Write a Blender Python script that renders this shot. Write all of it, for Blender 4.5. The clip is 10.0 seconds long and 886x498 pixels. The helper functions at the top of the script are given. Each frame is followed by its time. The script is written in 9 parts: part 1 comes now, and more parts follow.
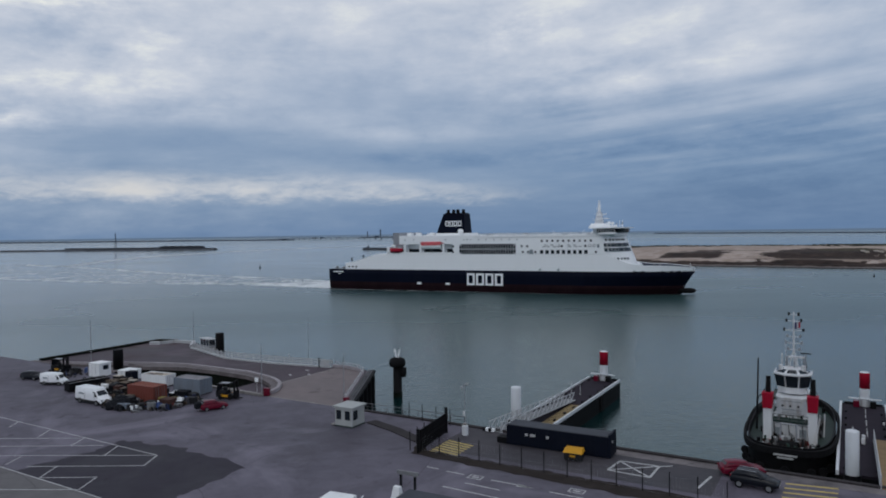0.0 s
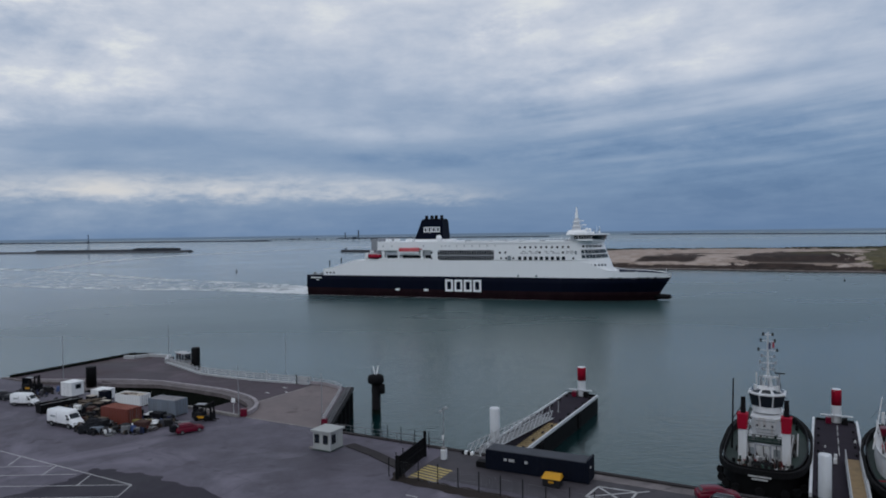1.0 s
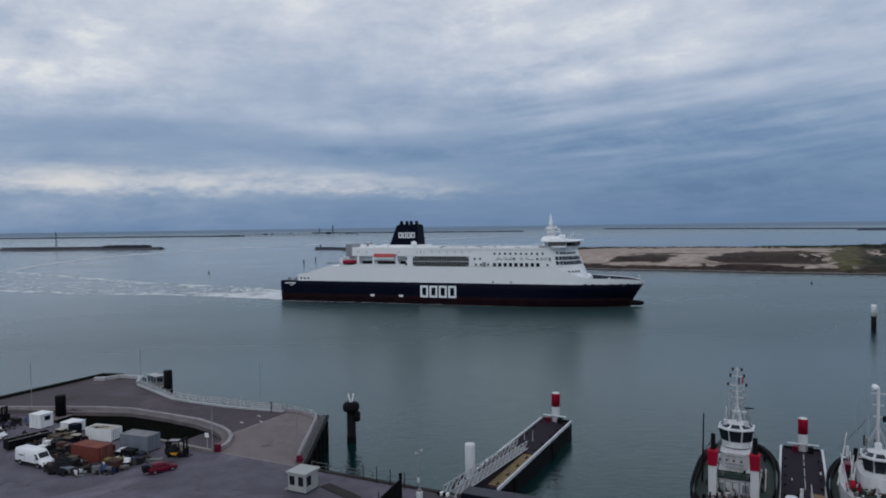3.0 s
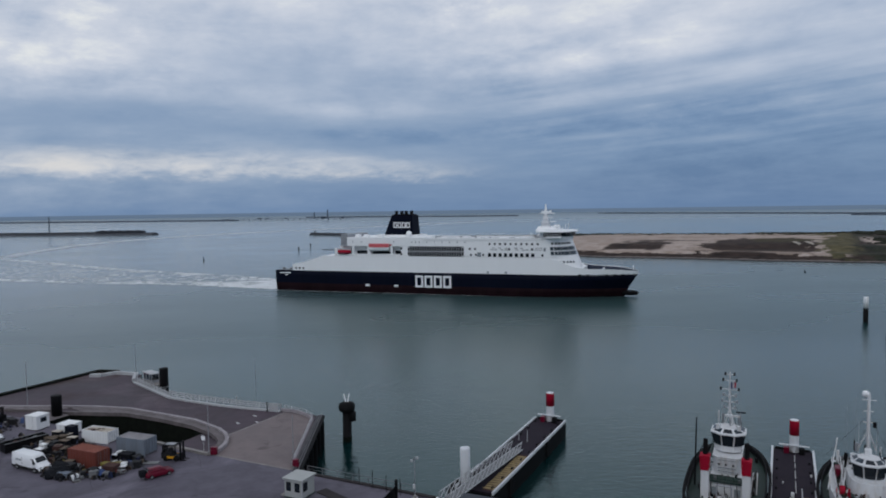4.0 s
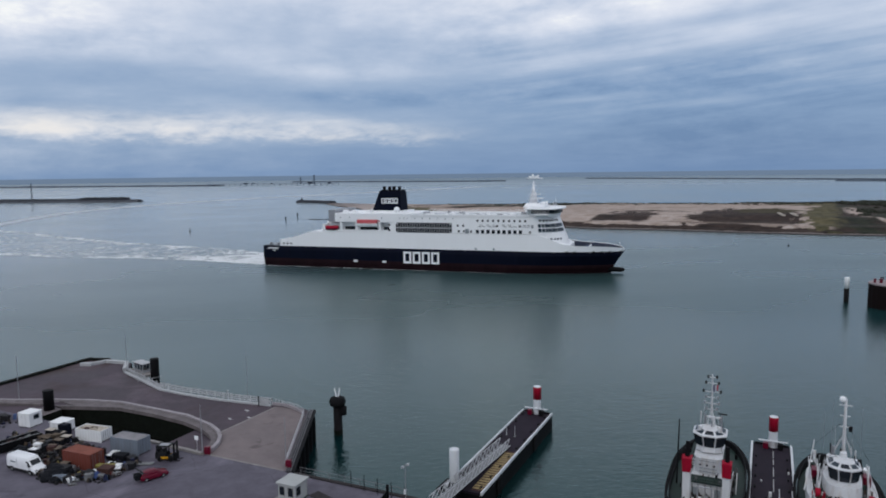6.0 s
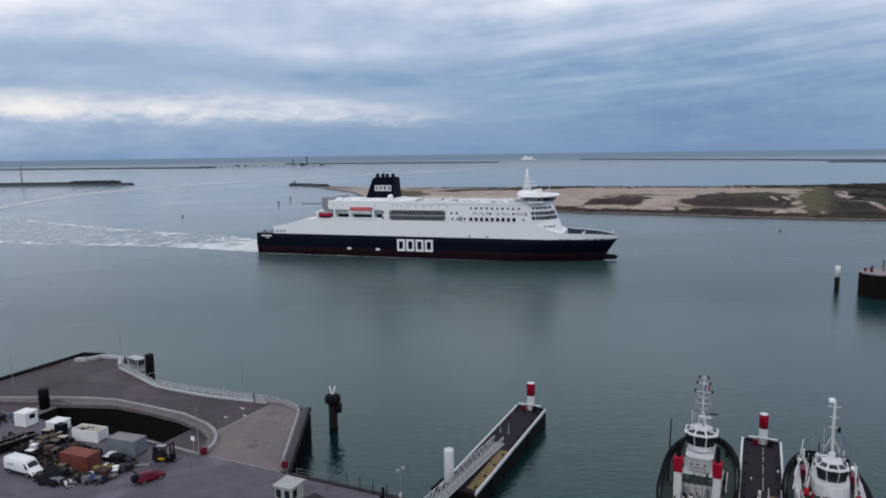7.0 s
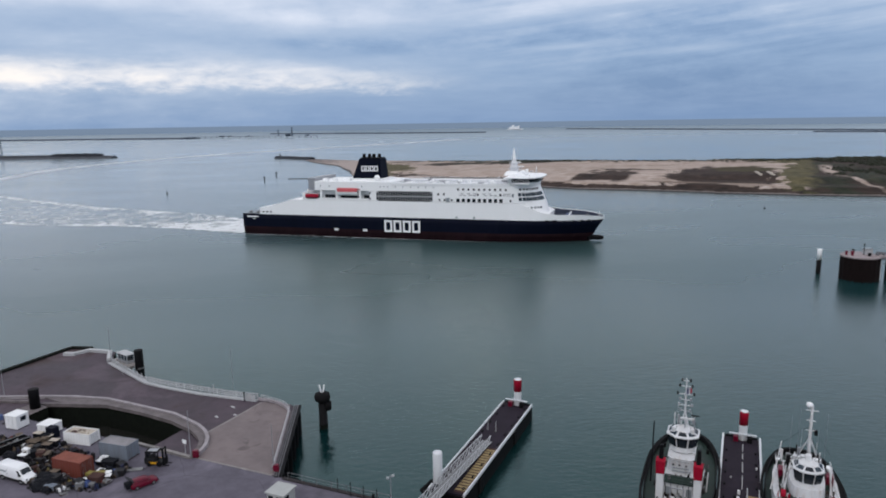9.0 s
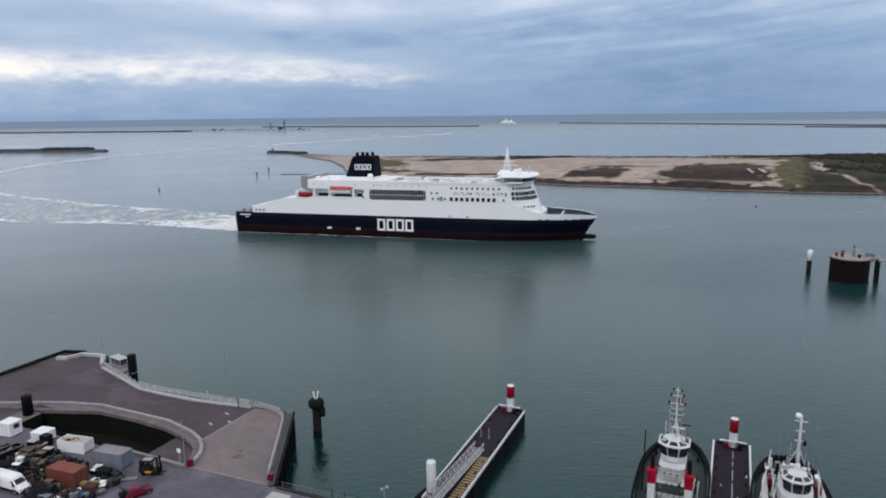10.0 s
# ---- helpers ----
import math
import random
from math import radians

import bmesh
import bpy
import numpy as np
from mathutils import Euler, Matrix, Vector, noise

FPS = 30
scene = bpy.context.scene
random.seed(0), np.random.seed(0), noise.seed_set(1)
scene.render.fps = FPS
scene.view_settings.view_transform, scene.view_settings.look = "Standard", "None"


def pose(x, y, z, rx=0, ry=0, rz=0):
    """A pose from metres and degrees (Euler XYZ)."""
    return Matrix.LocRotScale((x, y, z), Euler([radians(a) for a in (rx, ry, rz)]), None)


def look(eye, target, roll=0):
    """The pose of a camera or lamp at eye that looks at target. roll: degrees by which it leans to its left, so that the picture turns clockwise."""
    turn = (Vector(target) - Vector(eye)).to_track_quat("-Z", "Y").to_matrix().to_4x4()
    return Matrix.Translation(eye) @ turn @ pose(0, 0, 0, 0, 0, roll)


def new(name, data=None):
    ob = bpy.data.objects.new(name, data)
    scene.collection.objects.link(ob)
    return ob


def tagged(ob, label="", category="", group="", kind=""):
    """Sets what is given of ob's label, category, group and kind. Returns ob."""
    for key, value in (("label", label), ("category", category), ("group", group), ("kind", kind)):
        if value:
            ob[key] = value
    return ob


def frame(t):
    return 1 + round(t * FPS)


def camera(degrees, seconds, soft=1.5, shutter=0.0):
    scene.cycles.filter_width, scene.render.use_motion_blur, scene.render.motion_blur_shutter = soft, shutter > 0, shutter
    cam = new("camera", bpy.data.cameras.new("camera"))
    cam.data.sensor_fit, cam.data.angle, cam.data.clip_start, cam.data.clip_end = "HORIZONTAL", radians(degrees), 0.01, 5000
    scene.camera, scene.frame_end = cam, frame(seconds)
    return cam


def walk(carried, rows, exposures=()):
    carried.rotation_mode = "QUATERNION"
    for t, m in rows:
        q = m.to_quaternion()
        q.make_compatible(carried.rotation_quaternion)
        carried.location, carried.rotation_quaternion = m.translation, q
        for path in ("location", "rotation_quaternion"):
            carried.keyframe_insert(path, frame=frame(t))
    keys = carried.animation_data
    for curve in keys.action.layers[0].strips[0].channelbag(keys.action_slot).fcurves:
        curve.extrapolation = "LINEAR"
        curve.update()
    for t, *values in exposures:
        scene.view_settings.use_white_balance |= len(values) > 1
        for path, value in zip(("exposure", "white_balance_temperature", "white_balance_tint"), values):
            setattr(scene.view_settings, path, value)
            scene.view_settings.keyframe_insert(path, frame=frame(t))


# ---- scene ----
cam = camera(65.3, 10.0, 1.9)
PATH = [
    (0, (-1.841, 1.075, 30.823), (-1.838, 3.074, 30.771), -0.8),
    (0.5, (-1.757, 1.192, 32.211), (-1.722, 3.191, 32.16), -0.9),
    (1, (-1.861, 1.298, 33.79), (-1.795, 3.296, 33.738), -0.8),
    (1.5, (-1.796, 1.255, 35.374), (-1.699, 3.252, 35.322), -0.8),
    (2, (-1.773, 1.393, 36.918), (-1.656, 3.389, 36.866), -0.8),
    (3.5, (-1.84, 1.303, 41.671), (-1.695, 3.296, 41.578), -0.8),
    (4, (-1.809, 1.383, 43.256), (-1.657, 3.374, 43.137), -0.8),
    (4.5, (-1.885, 1.243, 44.829), (-1.724, 3.232, 44.683), -0.8),
    (5, (-2.057, 1.125, 46.351), (-1.887, 3.11, 46.179), -0.7),
    (5.5, (-2.088, 1.117, 47.871), (-1.91, 3.099, 47.674), -0.7),
    (7, (-2.167, 1.256, 52.742), (-1.963, 3.226, 52.464), -0.8),
    (7.5, (-2.192, 1.378, 54.206), (-1.98, 3.343, 53.902), -0.9),
    (8, (-2.12, 1.361, 55.667), (-1.9, 3.321, 55.339), -0.8),
    (8.5, (-2.147, 1.409, 57.062), (-1.917, 3.365, 56.715), -0.9),
    (9, (-2.135, 1.369, 58.535), (-1.897, 3.321, 58.169), -0.9),
    (9.5, (-2.218, 1.312, 59.95), (-1.97, 3.26, 59.573), -0.8),
    (10, (-2.267, 1.419, 61.277), (-2.009, 3.364, 60.892), -0.7),
]
EXPOSURES = [(0, -0.06, 6500, 10), (2, -0.05, 6500, 10), (4.2, 0.03, 6560, 10.5), (5.5, 0.23, 6640, 11), (7, 0.40, 6780, 12), (8.5, 0.54, 6920, 13), (10, 0.62, 7040, 13)]
walk(cam, [(t, look(eye, target, roll)) for t, eye, target, roll in PATH], EXPOSURES)

# ---- light: an overcast evening sky with layered cloud, and a weak veiled sun ----
SUN_AZ, SUN_EL = 205.0, 42.0          # degrees clockwise from +y, and above the horizon
world = bpy.data.worlds.new("overcast_sky")
scene.world = world
world.use_nodes = True
WT = world.node_tree
WT.nodes.clear()


def wn(kind, **props):
    n = WT.nodes.new(kind)
    for k, v in props.items():
        if k == "op":
            n.operation = v
        elif k == "blend":
            n.blend_type = v
        elif k == "dtype":
            n.data_type = v
    return n


def wmath(op, a, b=None, c=None, clamp=False):
    n = wn("ShaderNodeMath", op=op)
    n.use_clamp = clamp
    for i, v in enumerate((a, b, c)):
        if v is None:
            continue
        if isinstance(v, (int, float)):
            n.inputs[i].default_value = v
        else:
            WT.links.new(v, n.inputs[i])
    return n.outputs[0]


def wmix(fac, a, b):
    n = WT.nodes.new("ShaderNodeMix")
    n.data_type = "RGBA"
    n.clamp_factor = True
    for sock, v in ((n.inputs[0], fac), (n.inputs[6], a), (n.inputs[7], b)):
        if isinstance(v, (int, float)):
            sock.default_value = v
        elif isinstance(v, tuple):
            sock.default_value = (*v, 1.0)
        else:
            WT.links.new(v, sock)
    return n.outputs[2]


tc = wn("ShaderNodeTexCoord")
sep = wn("ShaderNodeSeparateXYZ")
WT.links.new(tc.outputs["Generated"], sep.inputs[0])
DX, DY, DZ = sep.outputs
EL = wmath("MULTIPLY", wmath("ARCSINE", DZ), 57.2958)
AZ = wmath("MULTIPLY", wmath("ARCTAN2", DX, DY), 57.2958)


def cloud_noise(flat, scale, detail, rough, distort, seed):
    """Cloud cover seen in perspective: the sheet overhead, squeezed towards the horizon."""
    h = wmath("ADD", wmath("MAXIMUM", DZ, 0.0), flat)
    comb = wn("ShaderNodeCombineXYZ")
    WT.links.new(wmath("DIVIDE", DX, h), comb.inputs[0])
    WT.links.new(wmath("DIVIDE", DY, h), comb.inputs[1])
    comb.inputs[2].default_value = seed
    n = wn("ShaderNodeTexNoise")
    n.inputs["Scale"].default_value = scale
    n.inputs["Detail"].default_value = detail
    n.inputs["Roughness"].default_value = rough
    n.inputs["Distortion"].default_value = distort
    WT.links.new(comb.outputs[0], n.inputs["Vector"])
    return n.outputs["Fac"]


def bank(az, el, w, h, amount, tilt=0.0):
    """A soft bank of cloud round a direction."""
    da = wmath("SUBTRACT", AZ, az)
    de = wmath("SUBTRACT", wmath("SUBTRACT", EL, el), wmath("MULTIPLY", da, tilt))
    q = wmath("ADD", wmath("POWER", wmath("ABSOLUTE", wmath("DIVIDE", da, w)), 2.0), wmath("POWER", wmath("ABSOLUTE", wmath("DIVIDE", de, h)), 2.0))
    return wmath("MULTIPLY", wmath("EXPONENT", wmath("MULTIPLY", q, -1.0)), amount)


def streak_noise(ka, ke, scale, detail, rough, distort, seed):
    """Long flat cloud streaks, wide in azimuth and thin in height."""
    comb = wn("ShaderNodeCombineXYZ")
    WT.links.new(wmath("MULTIPLY", AZ, ka), comb.inputs[0])
    WT.links.new(wmath("MULTIPLY", wmath("ADD", EL, wmath("MULTIPLY", AZ, -0.03)), ke), comb.inputs[1])
    comb.inputs[2].default_value = seed
    n = wn("ShaderNodeTexNoise")
    for k, v in (("Scale", scale), ("Detail", detail), ("Roughness", rough), ("Distortion", distort)):
        n.inputs[k].default_value = v
    WT.links.new(comb.outputs[0], n.inputs["Vector"])
    return n.outputs["Fac"]


big = cloud_noise(0.16, 0.9, 5.0, 0.52, 0.3, 3.1)
fine = cloud_noise(0.10, 2.6, 6.0, 0.56, 0.3, 7.7)
flat = streak_noise(0.045, 0.30, 1.0, 7.0, 0.56, 0.2, 2.3)
puff = streak_noise(0.11, 0.36, 1.0, 6.0, 0.55, 0.25, 5.3)
cover = wmath("ADD", wmath("MULTIPLY", wmath("SUBTRACT", big, 0.5), 0.9), wmath("MULTIPLY", wmath("SUBTRACT", fine, 0.5), 0.45))
cover = wmath("ADD", cover, wmath("MULTIPLY", wmath("SUBTRACT", flat, 0.5), wmath("SUBTRACT", 1.1, wmath("DIVIDE", wmath("MAXIMUM", EL, 0.0), 26.0))))
clot = streak_noise(0.17, 0.30, 1.0, 7.0, 0.60, 0.15, 8.9)
cover = wmath("ADD", cover, wmath("MULTIPLY", wmath("SUBTRACT", puff, 0.5), 0.8))
cover = wmath("ADD", cover, wmath("MULTIPLY", wmath("SUBTRACT", clot, 0.5), 0.75))
ramp_el = wmath("DIVIDE", wmath("MAXIMUM", EL, 0.0), 17.0, clamp=True)
lift = wmath("ADD", wmath("MULTIPLY", wmath("POWER", ramp_el, 0.8), 0.62), 0.12)
level = wmath("ADD", lift, wmath("MULTIPLY", cover, wmath("ADD", wmath("MULTIPLY", ramp_el, 0.50), 0.16)))
BANKS = [
    (-34.0, 8.2, 5.0, 0.8, 0.30, 0.0), (-30.0, 17.0, 6.0, 1.4, 0.32, 0.02), (6.0, 15.8, 3.0, 1.2, 0.24, 0.1), (-24, 14, 9, 2.0, 0.10, 0.0),
    (-21.0, 7.2, 12.0, 1.2, -0.16, 0.03), (-3.0, 6.0, 10.0, 0.8, -0.20, -0.03), (9.0, 6.6, 10.0, 1.3, -0.14, -0.03), (25.0, 7.2, 11.0, 1.5, -0.14, 0.09), (-10.0, 11.0, 9.0, 1.0, -0.10, -0.06),
    (17.0, 5.6, 4.0, 0.3, 0.20, 0.05), (26.0, 5.0, 4.0, 0.3, 0.12, 0.05), (-3.0, 7.9, 7.0, 0.7, 0.12, -0.03), (28.0, 11.2, 9.0, 0.5, -0.12, 0.08),
    (-22.0, 10.5, 10.0, 1.6, 0.10, 0.0), (-36.0, 9.5, 13.0, 5.0, 0.14, 0.0), (26.0, 2.0, 18.0, 2.2, -0.10, 0.0), (22.0, 5.0, 14.0, 3.0, -0.12, 0.0), (32.0, 6.5, 10.0, 5.0, -0.10, 0.0), (-30.0, 1.4, 20.0, 1.6, 0.12, 0.0),
    (14.0, 12.0, 12.0, 2.4, 0.10, 0.02), (0.0, 2.0, 12.0, 0.9, -0.05, 0.0),
]
tuft = streak_noise(0.36, 1.0, 1.0, 6.0, 0.60, 0.1, 11.3)
level = wmath("ADD", level, wmath("MULTIPLY", wmath("SUBTRACT", tuft, 0.5), 0.07))
ragged = wmath("ADD", wmath("MULTIPLY", wmath("SUBTRACT", wmath("ADD", puff, clot), 1.0), 2.2), wmath("ADD", wmath("MULTIPLY", wmath("SUBTRACT", tuft, 0.5), 1.8), 1.0))
for b in BANKS:
    level = wmath("ADD", level, wmath("MULTIPLY", bank(*b), ragged))


def step(value, lo, hi):
    """A smooth rise from 0 to 1 between two values."""
    n = wn("ShaderNodeMapRange")
    n.interpolation_type = "SMOOTHSTEP"
    WT.links.new(value, n.inputs["Value"])
    for k, v in (("From Min", lo), ("From Max", hi)):
        if isinstance(v, (int, float)):
            n.inputs[k].default_value = v
        else:
            WT.links.new(v, n.inputs[k])
    return n.outputs[0]


# the lit shelf of cumulus low over the sea: a crisp lumpy base, a torn top, thinning out to one end
lump = streak_noise(0.20, 0.85, 1.0, 6.0, 0.58, 0.3, 14.2)
curl = streak_noise(0.55, 1.6, 1.0, 5.0, 0.60, 0.4, 17.9)
rag_el = wmath("ADD", EL, wmath("ADD", wmath("MULTIPLY", wmath("SUBTRACT", lump, 0.5), 2.0), wmath("MULTIPLY", wmath("SUBTRACT", curl, 0.5), 0.9)))
shelf_top = wmath("SUBTRACT", 5.3, wmath("MULTIPLY", wmath("MAXIMUM", wmath("ADD", AZ, 9.0), 0.0), 0.085))
shelf = wmath("MULTIPLY", step(rag_el, 2.1, 3.15), wmath("SUBTRACT", 1.0, step(rag_el, wmath("SUBTRACT", shelf_top, 1.7), wmath("ADD", shelf_top, 0.3))))
shelf = wmath("MULTIPLY", shelf, wmath("SUBTRACT", 1.0, step(AZ, 1.0, 11.0)))
shelf = wmath("MULTIPLY", shelf, step(AZ, -75.0, -45.0))
glow = wmath("ADD", bank(-24.2, 3.6, 3.2, 0.75, 0.42), wmath("ADD", bank(-15.6, 3.5, 2.8, 0.6, 0.20), wmath("ADD", bank(-5.0, 4.2, 3.6, 0.5, 0.15), bank(1.0, 3.8, 3.0, 0.4, 0.17))))
shelf = wmath("MULTIPLY", shelf, wmath("ADD", wmath("MULTIPLY", wmath("ADD", glow, 0.15), 0.76), wmath("MULTIPLY", wmath("SUBTRACT", curl, 0.42), 0.55)))
level = wmath("ADD", level, shelf)

# a fan of thin streaks rising to one side
comb = wn("ShaderNodeCombineXYZ")
WT.links.new(wmath("MULTIPLY", AZ, 0.045), comb.inputs[0])
WT.links.new(wmath("MULTIPLY", wmath("SUBTRACT", EL, wmath("MULTIPLY", wmath("SUBTRACT", AZ, 6.0), 0.11)), 0.85), comb.inputs[1])
comb.inputs[2].default_value = 4.4
thin = wn("ShaderNodeTexNoise")
for k, v in (("Scale", 1.0), ("Detail", 6.0), ("Roughness", 0.56), ("Distortion", 0.25)):
    thin.inputs[k].default_value = v
WT.links.new(comb.outputs[0], thin.inputs["Vector"])
fan = wmath("MULTIPLY", step(AZ, 2.0, 14.0), wmath("MULTIPLY", step(EL, 2.8, 5.0), wmath("SUBTRACT", 1.0, step(EL, 8.0, 15.0))))
level = wmath("ADD", level, wmath("MULTIPLY", wmath("SUBTRACT", thin.outputs["Fac"], 0.48), wmath("MULTIPLY", fan, 0.58)))
level = wmath("MAXIMUM", wmath("MINIMUM", level, 1.15), 0.0)
ramp = wn("ShaderNodeValToRGB")
ramp.color_ramp.interpolation = "LINEAR"
stops = [(0.0, (0.118, 0.200, 0.345)), (0.16, (0.180, 0.268, 0.415)), (0.36, (0.277, 0.356, 0.485)), (0.60, (0.455, 0.506, 0.605)), (0.82, (0.642, 0.656, 0.71)), (1.0, (0.90, 0.875, 0.81))]
els = ramp.color_ramp.elements
while len(els) < len(stops):
    els.new(0.5)
for e, (p, c) in zip(els, stops):
    e.position, e.color = p, (*c, 1.0)
WT.links.new(level, ramp.inputs[0])
sky = wn("ShaderNodeTexSky")
sky.sky_type = "NISHITA"
sky.sun_disc = False
sky.sun_elevation, sky.sun_rotation = radians(SUN_EL), radians(SUN_AZ)
sky.altitude, sky.dust_density = 0.0, 2.0
clear = wn("ShaderNodeVectorMath", op="SCALE")
clear.inputs["Scale"].default_value = 0.10
WT.links.new(sky.outputs[0], clear.inputs[0])
cool = wn("ShaderNodeVectorMath", op="MULTIPLY")
cool.inputs[1].default_value = (0.95, 1.0, 1.045)
lit = wmix(wmath("MULTIPLY", shelf, 1.3), ramp.outputs[0], (0.76, 0.70, 0.64))
WT.links.new(wmix(0.93, clear.outputs[0], lit), cool.inputs[0])
dome = cool.outputs[0]
# the open sea beyond the modelled water, down from the true horizon
below = wmath("MULTIPLY", wmath("ADD", EL, 0.20), -30.0, clamp=True)
dome = wmix(below, dome, (0.118, 0.172, 0.252))
back = wn("ShaderNodeBackground")
back.inputs["Strength"].default_value = 1.0
WT.links.new(dome, back.inputs[0])
wout = wn("ShaderNodeOutputWorld")
WT.links.new(back.outputs[0], wout.inputs[0])

sun = new("sun", bpy.data.lights.new("sun", "SUN"))
sun.data.energy, sun.data.angle, sun.data.color = 0.45, radians(30), (0.98, 0.97, 0.95)
_a, _e = radians(SUN_AZ), radians(SUN_EL)
sun.matrix_world = look((0, 0, 0), (-math.sin(_a) * math.cos(_e), -math.cos(_a) * math.cos(_e), -math.sin(_e)))

# ---- materials ----
def links(nt, a, b):
    nt.links.new(a, b)


def paint(name, col, rough=0.55, metal=0.0, var=0.18, scale=0.6, grime=0.25, grime_col=(0.05, 0.045, 0.04), bump=0.0, bump_scale=8.0, streak=False, spec=0.3):
    """A weathered surface: colour varied at two scales, dirt in patches, fine relief."""
    m = bpy.data.materials.new(name)
    m.use_nodes = True
    nt = m.node_tree
    bs = nt.nodes["Principled BSDF"]
    geo = nt.nodes.new("ShaderNodeNewGeometry")
    mp = nt.nodes.new("ShaderNodeMapping")
    links(nt, geo.outputs["Position"], mp.inputs["Vector"])
    if streak:
        mp.inputs["Scale"].default_value = (1.0, 1.0, 0.12)
    n1 = nt.nodes.new("ShaderNodeTexNoise")
    n1.inputs["Scale"].default_value, n1.inputs["Detail"].default_value, n1.inputs["Roughness"].default_value = scale, 6.0, 0.6
    n2 = nt.nodes.new("ShaderNodeTexNoise")
    n2.inputs["Scale"].default_value, n2.inputs["Detail"].default_value = scale * 9.0, 4.0
    links(nt, mp.outputs[0], n1.inputs["Vector"])
    links(nt, mp.outputs[0], n2.inputs["Vector"])
    ad = nt.nodes.new("ShaderNodeMath")
    ad.operation = "MULTIPLY_ADD"
    links(nt, n1.outputs["Fac"], ad.inputs[0])
    ad.inputs[1].default_value = 0.65
    mu = nt.nodes.new("ShaderNodeMath")
    mu.operation = "MULTIPLY"
    mu.inputs[1].default_value = 0.35
    links(nt, n2.outputs["Fac"], mu.inputs[0])
    links(nt, mu.outputs[0], ad.inputs[2])
    cr = nt.nodes.new("ShaderNodeMapRange")
    cr.inputs["From Min"].default_value, cr.inputs["From Max"].default_value = 0.32, 0.68
    cr.inputs["To Min"].default_value, cr.inputs["To Max"].default_value = 1.0 - var, 1.0 + var
    links(nt, ad.outputs[0], cr.inputs["Value"])
    sc = nt.nodes.new("ShaderNodeVectorMath")
    sc.operation = "SCALE"
    sc.inputs[0].default_value = col
    links(nt, cr.outputs[0], sc.inputs["Scale"])
    out = sc.outputs[0]
    if grime > 0:
        n3 = nt.nodes.new("ShaderNodeTexNoise")
        n3.inputs["Scale"].default_value, n3.inputs["Detail"].default_value, n3.inputs["Roughness"].default_value = scale * 2.3, 7.0, 0.65
        links(nt, mp.outputs[0], n3.inputs["Vector"])
        mr = nt.nodes.new("ShaderNodeMapRange")
        mr.inputs["From Min"].default_value, mr.inputs["From Max"].default_value = 0.52, 0.78
        mr.inputs["To Max"].default_value = grime
        links(nt, n3.outputs["Fac"], mr.inputs["Value"])
        mx = nt.nodes.new("ShaderNodeMix")
        mx.data_type = "RGBA"
        links(nt, mr.outputs[0], mx.inputs[0])
        links(nt, out, mx.inputs[6])
        mx.inputs[7].default_value = (*grime_col, 1.0)
        out = mx.outputs[2]
    links(nt, out, bs.inputs["Base Color"])
    bs.inputs["Roughness"].default_value = rough
    bs.inputs["Metallic"].default_value = metal
    bs.inputs["Specular IOR Level"].default_value = spec
    if bump > 0:
        nb = nt.nodes.new("ShaderNodeTexNoise")
        nb.inputs["Scale"].default_value, nb.inputs["Detail"].default_value = bump_scale, 5.0
        links(nt, geo.outputs["Position"], nb.inputs["Vector"])
        bp = nt.nodes.new("ShaderNodeBump")
        bp.inputs["Strength"].default_value, bp.inputs["Distance"].default_value = bump, 0.05
        links(nt, nb.outputs["Fac"], bp.inputs["Height"])
        links(nt, bp.outputs[0], bs.inputs["Normal"])
    return m


def glass_mat(name, col=(0.012, 0.016, 0.022), rough=0.12):
    m = bpy.data.materials.new(name)
    m.use_nodes = True
    b = m.node_tree.nodes["Principled BSDF"]
    b.inputs["Base Color"].default_value = (*col, 1)
    b.inputs["Roughness"].default_value = rough
    b.inputs["Specular IOR Level"].default_value = 0.32
    return m


def node(nt, kind, ins=None, **props):
    n = nt.nodes.new(kind)
    for k, v in props.items():
        if k == "operation":
            n.operation = v
        elif k == "data_type":
            n.data_type = v
    for k, v in (ins or {}).items():
        if isinstance(v, bpy.types.NodeSocket):
            nt.links.new(v, n.inputs[k])
        else:
            n.inputs[k].default_value = v
    return n


def noise_of(nt, vec, scale, detail=5.0, rough=0.55, distort=0.0):
    return node(nt, "ShaderNodeTexNoise", {"Vector": vec, "Scale": scale, "Detail": detail, "Roughness": rough, "Distortion": distort}).outputs["Fac"]


def span(nt, value, lo, hi, to_lo=0.0, to_hi=1.0):
    return node(nt, "ShaderNodeMapRange", {"Value": value, "From Min": lo, "From Max": hi, "To Min": to_lo, "To Max": to_hi}).outputs[0]


def blend(nt, fac, a, b):
    n = node(nt, "ShaderNodeMix", {0: fac}, data_type="RGBA")
    for i, v in ((6, a), (7, b)):
        if isinstance(v, tuple):
            n.inputs[i].default_value = (*v, 1.0)
        else:
            nt.links.new(v, n.inputs[i])
    return n.outputs[2]


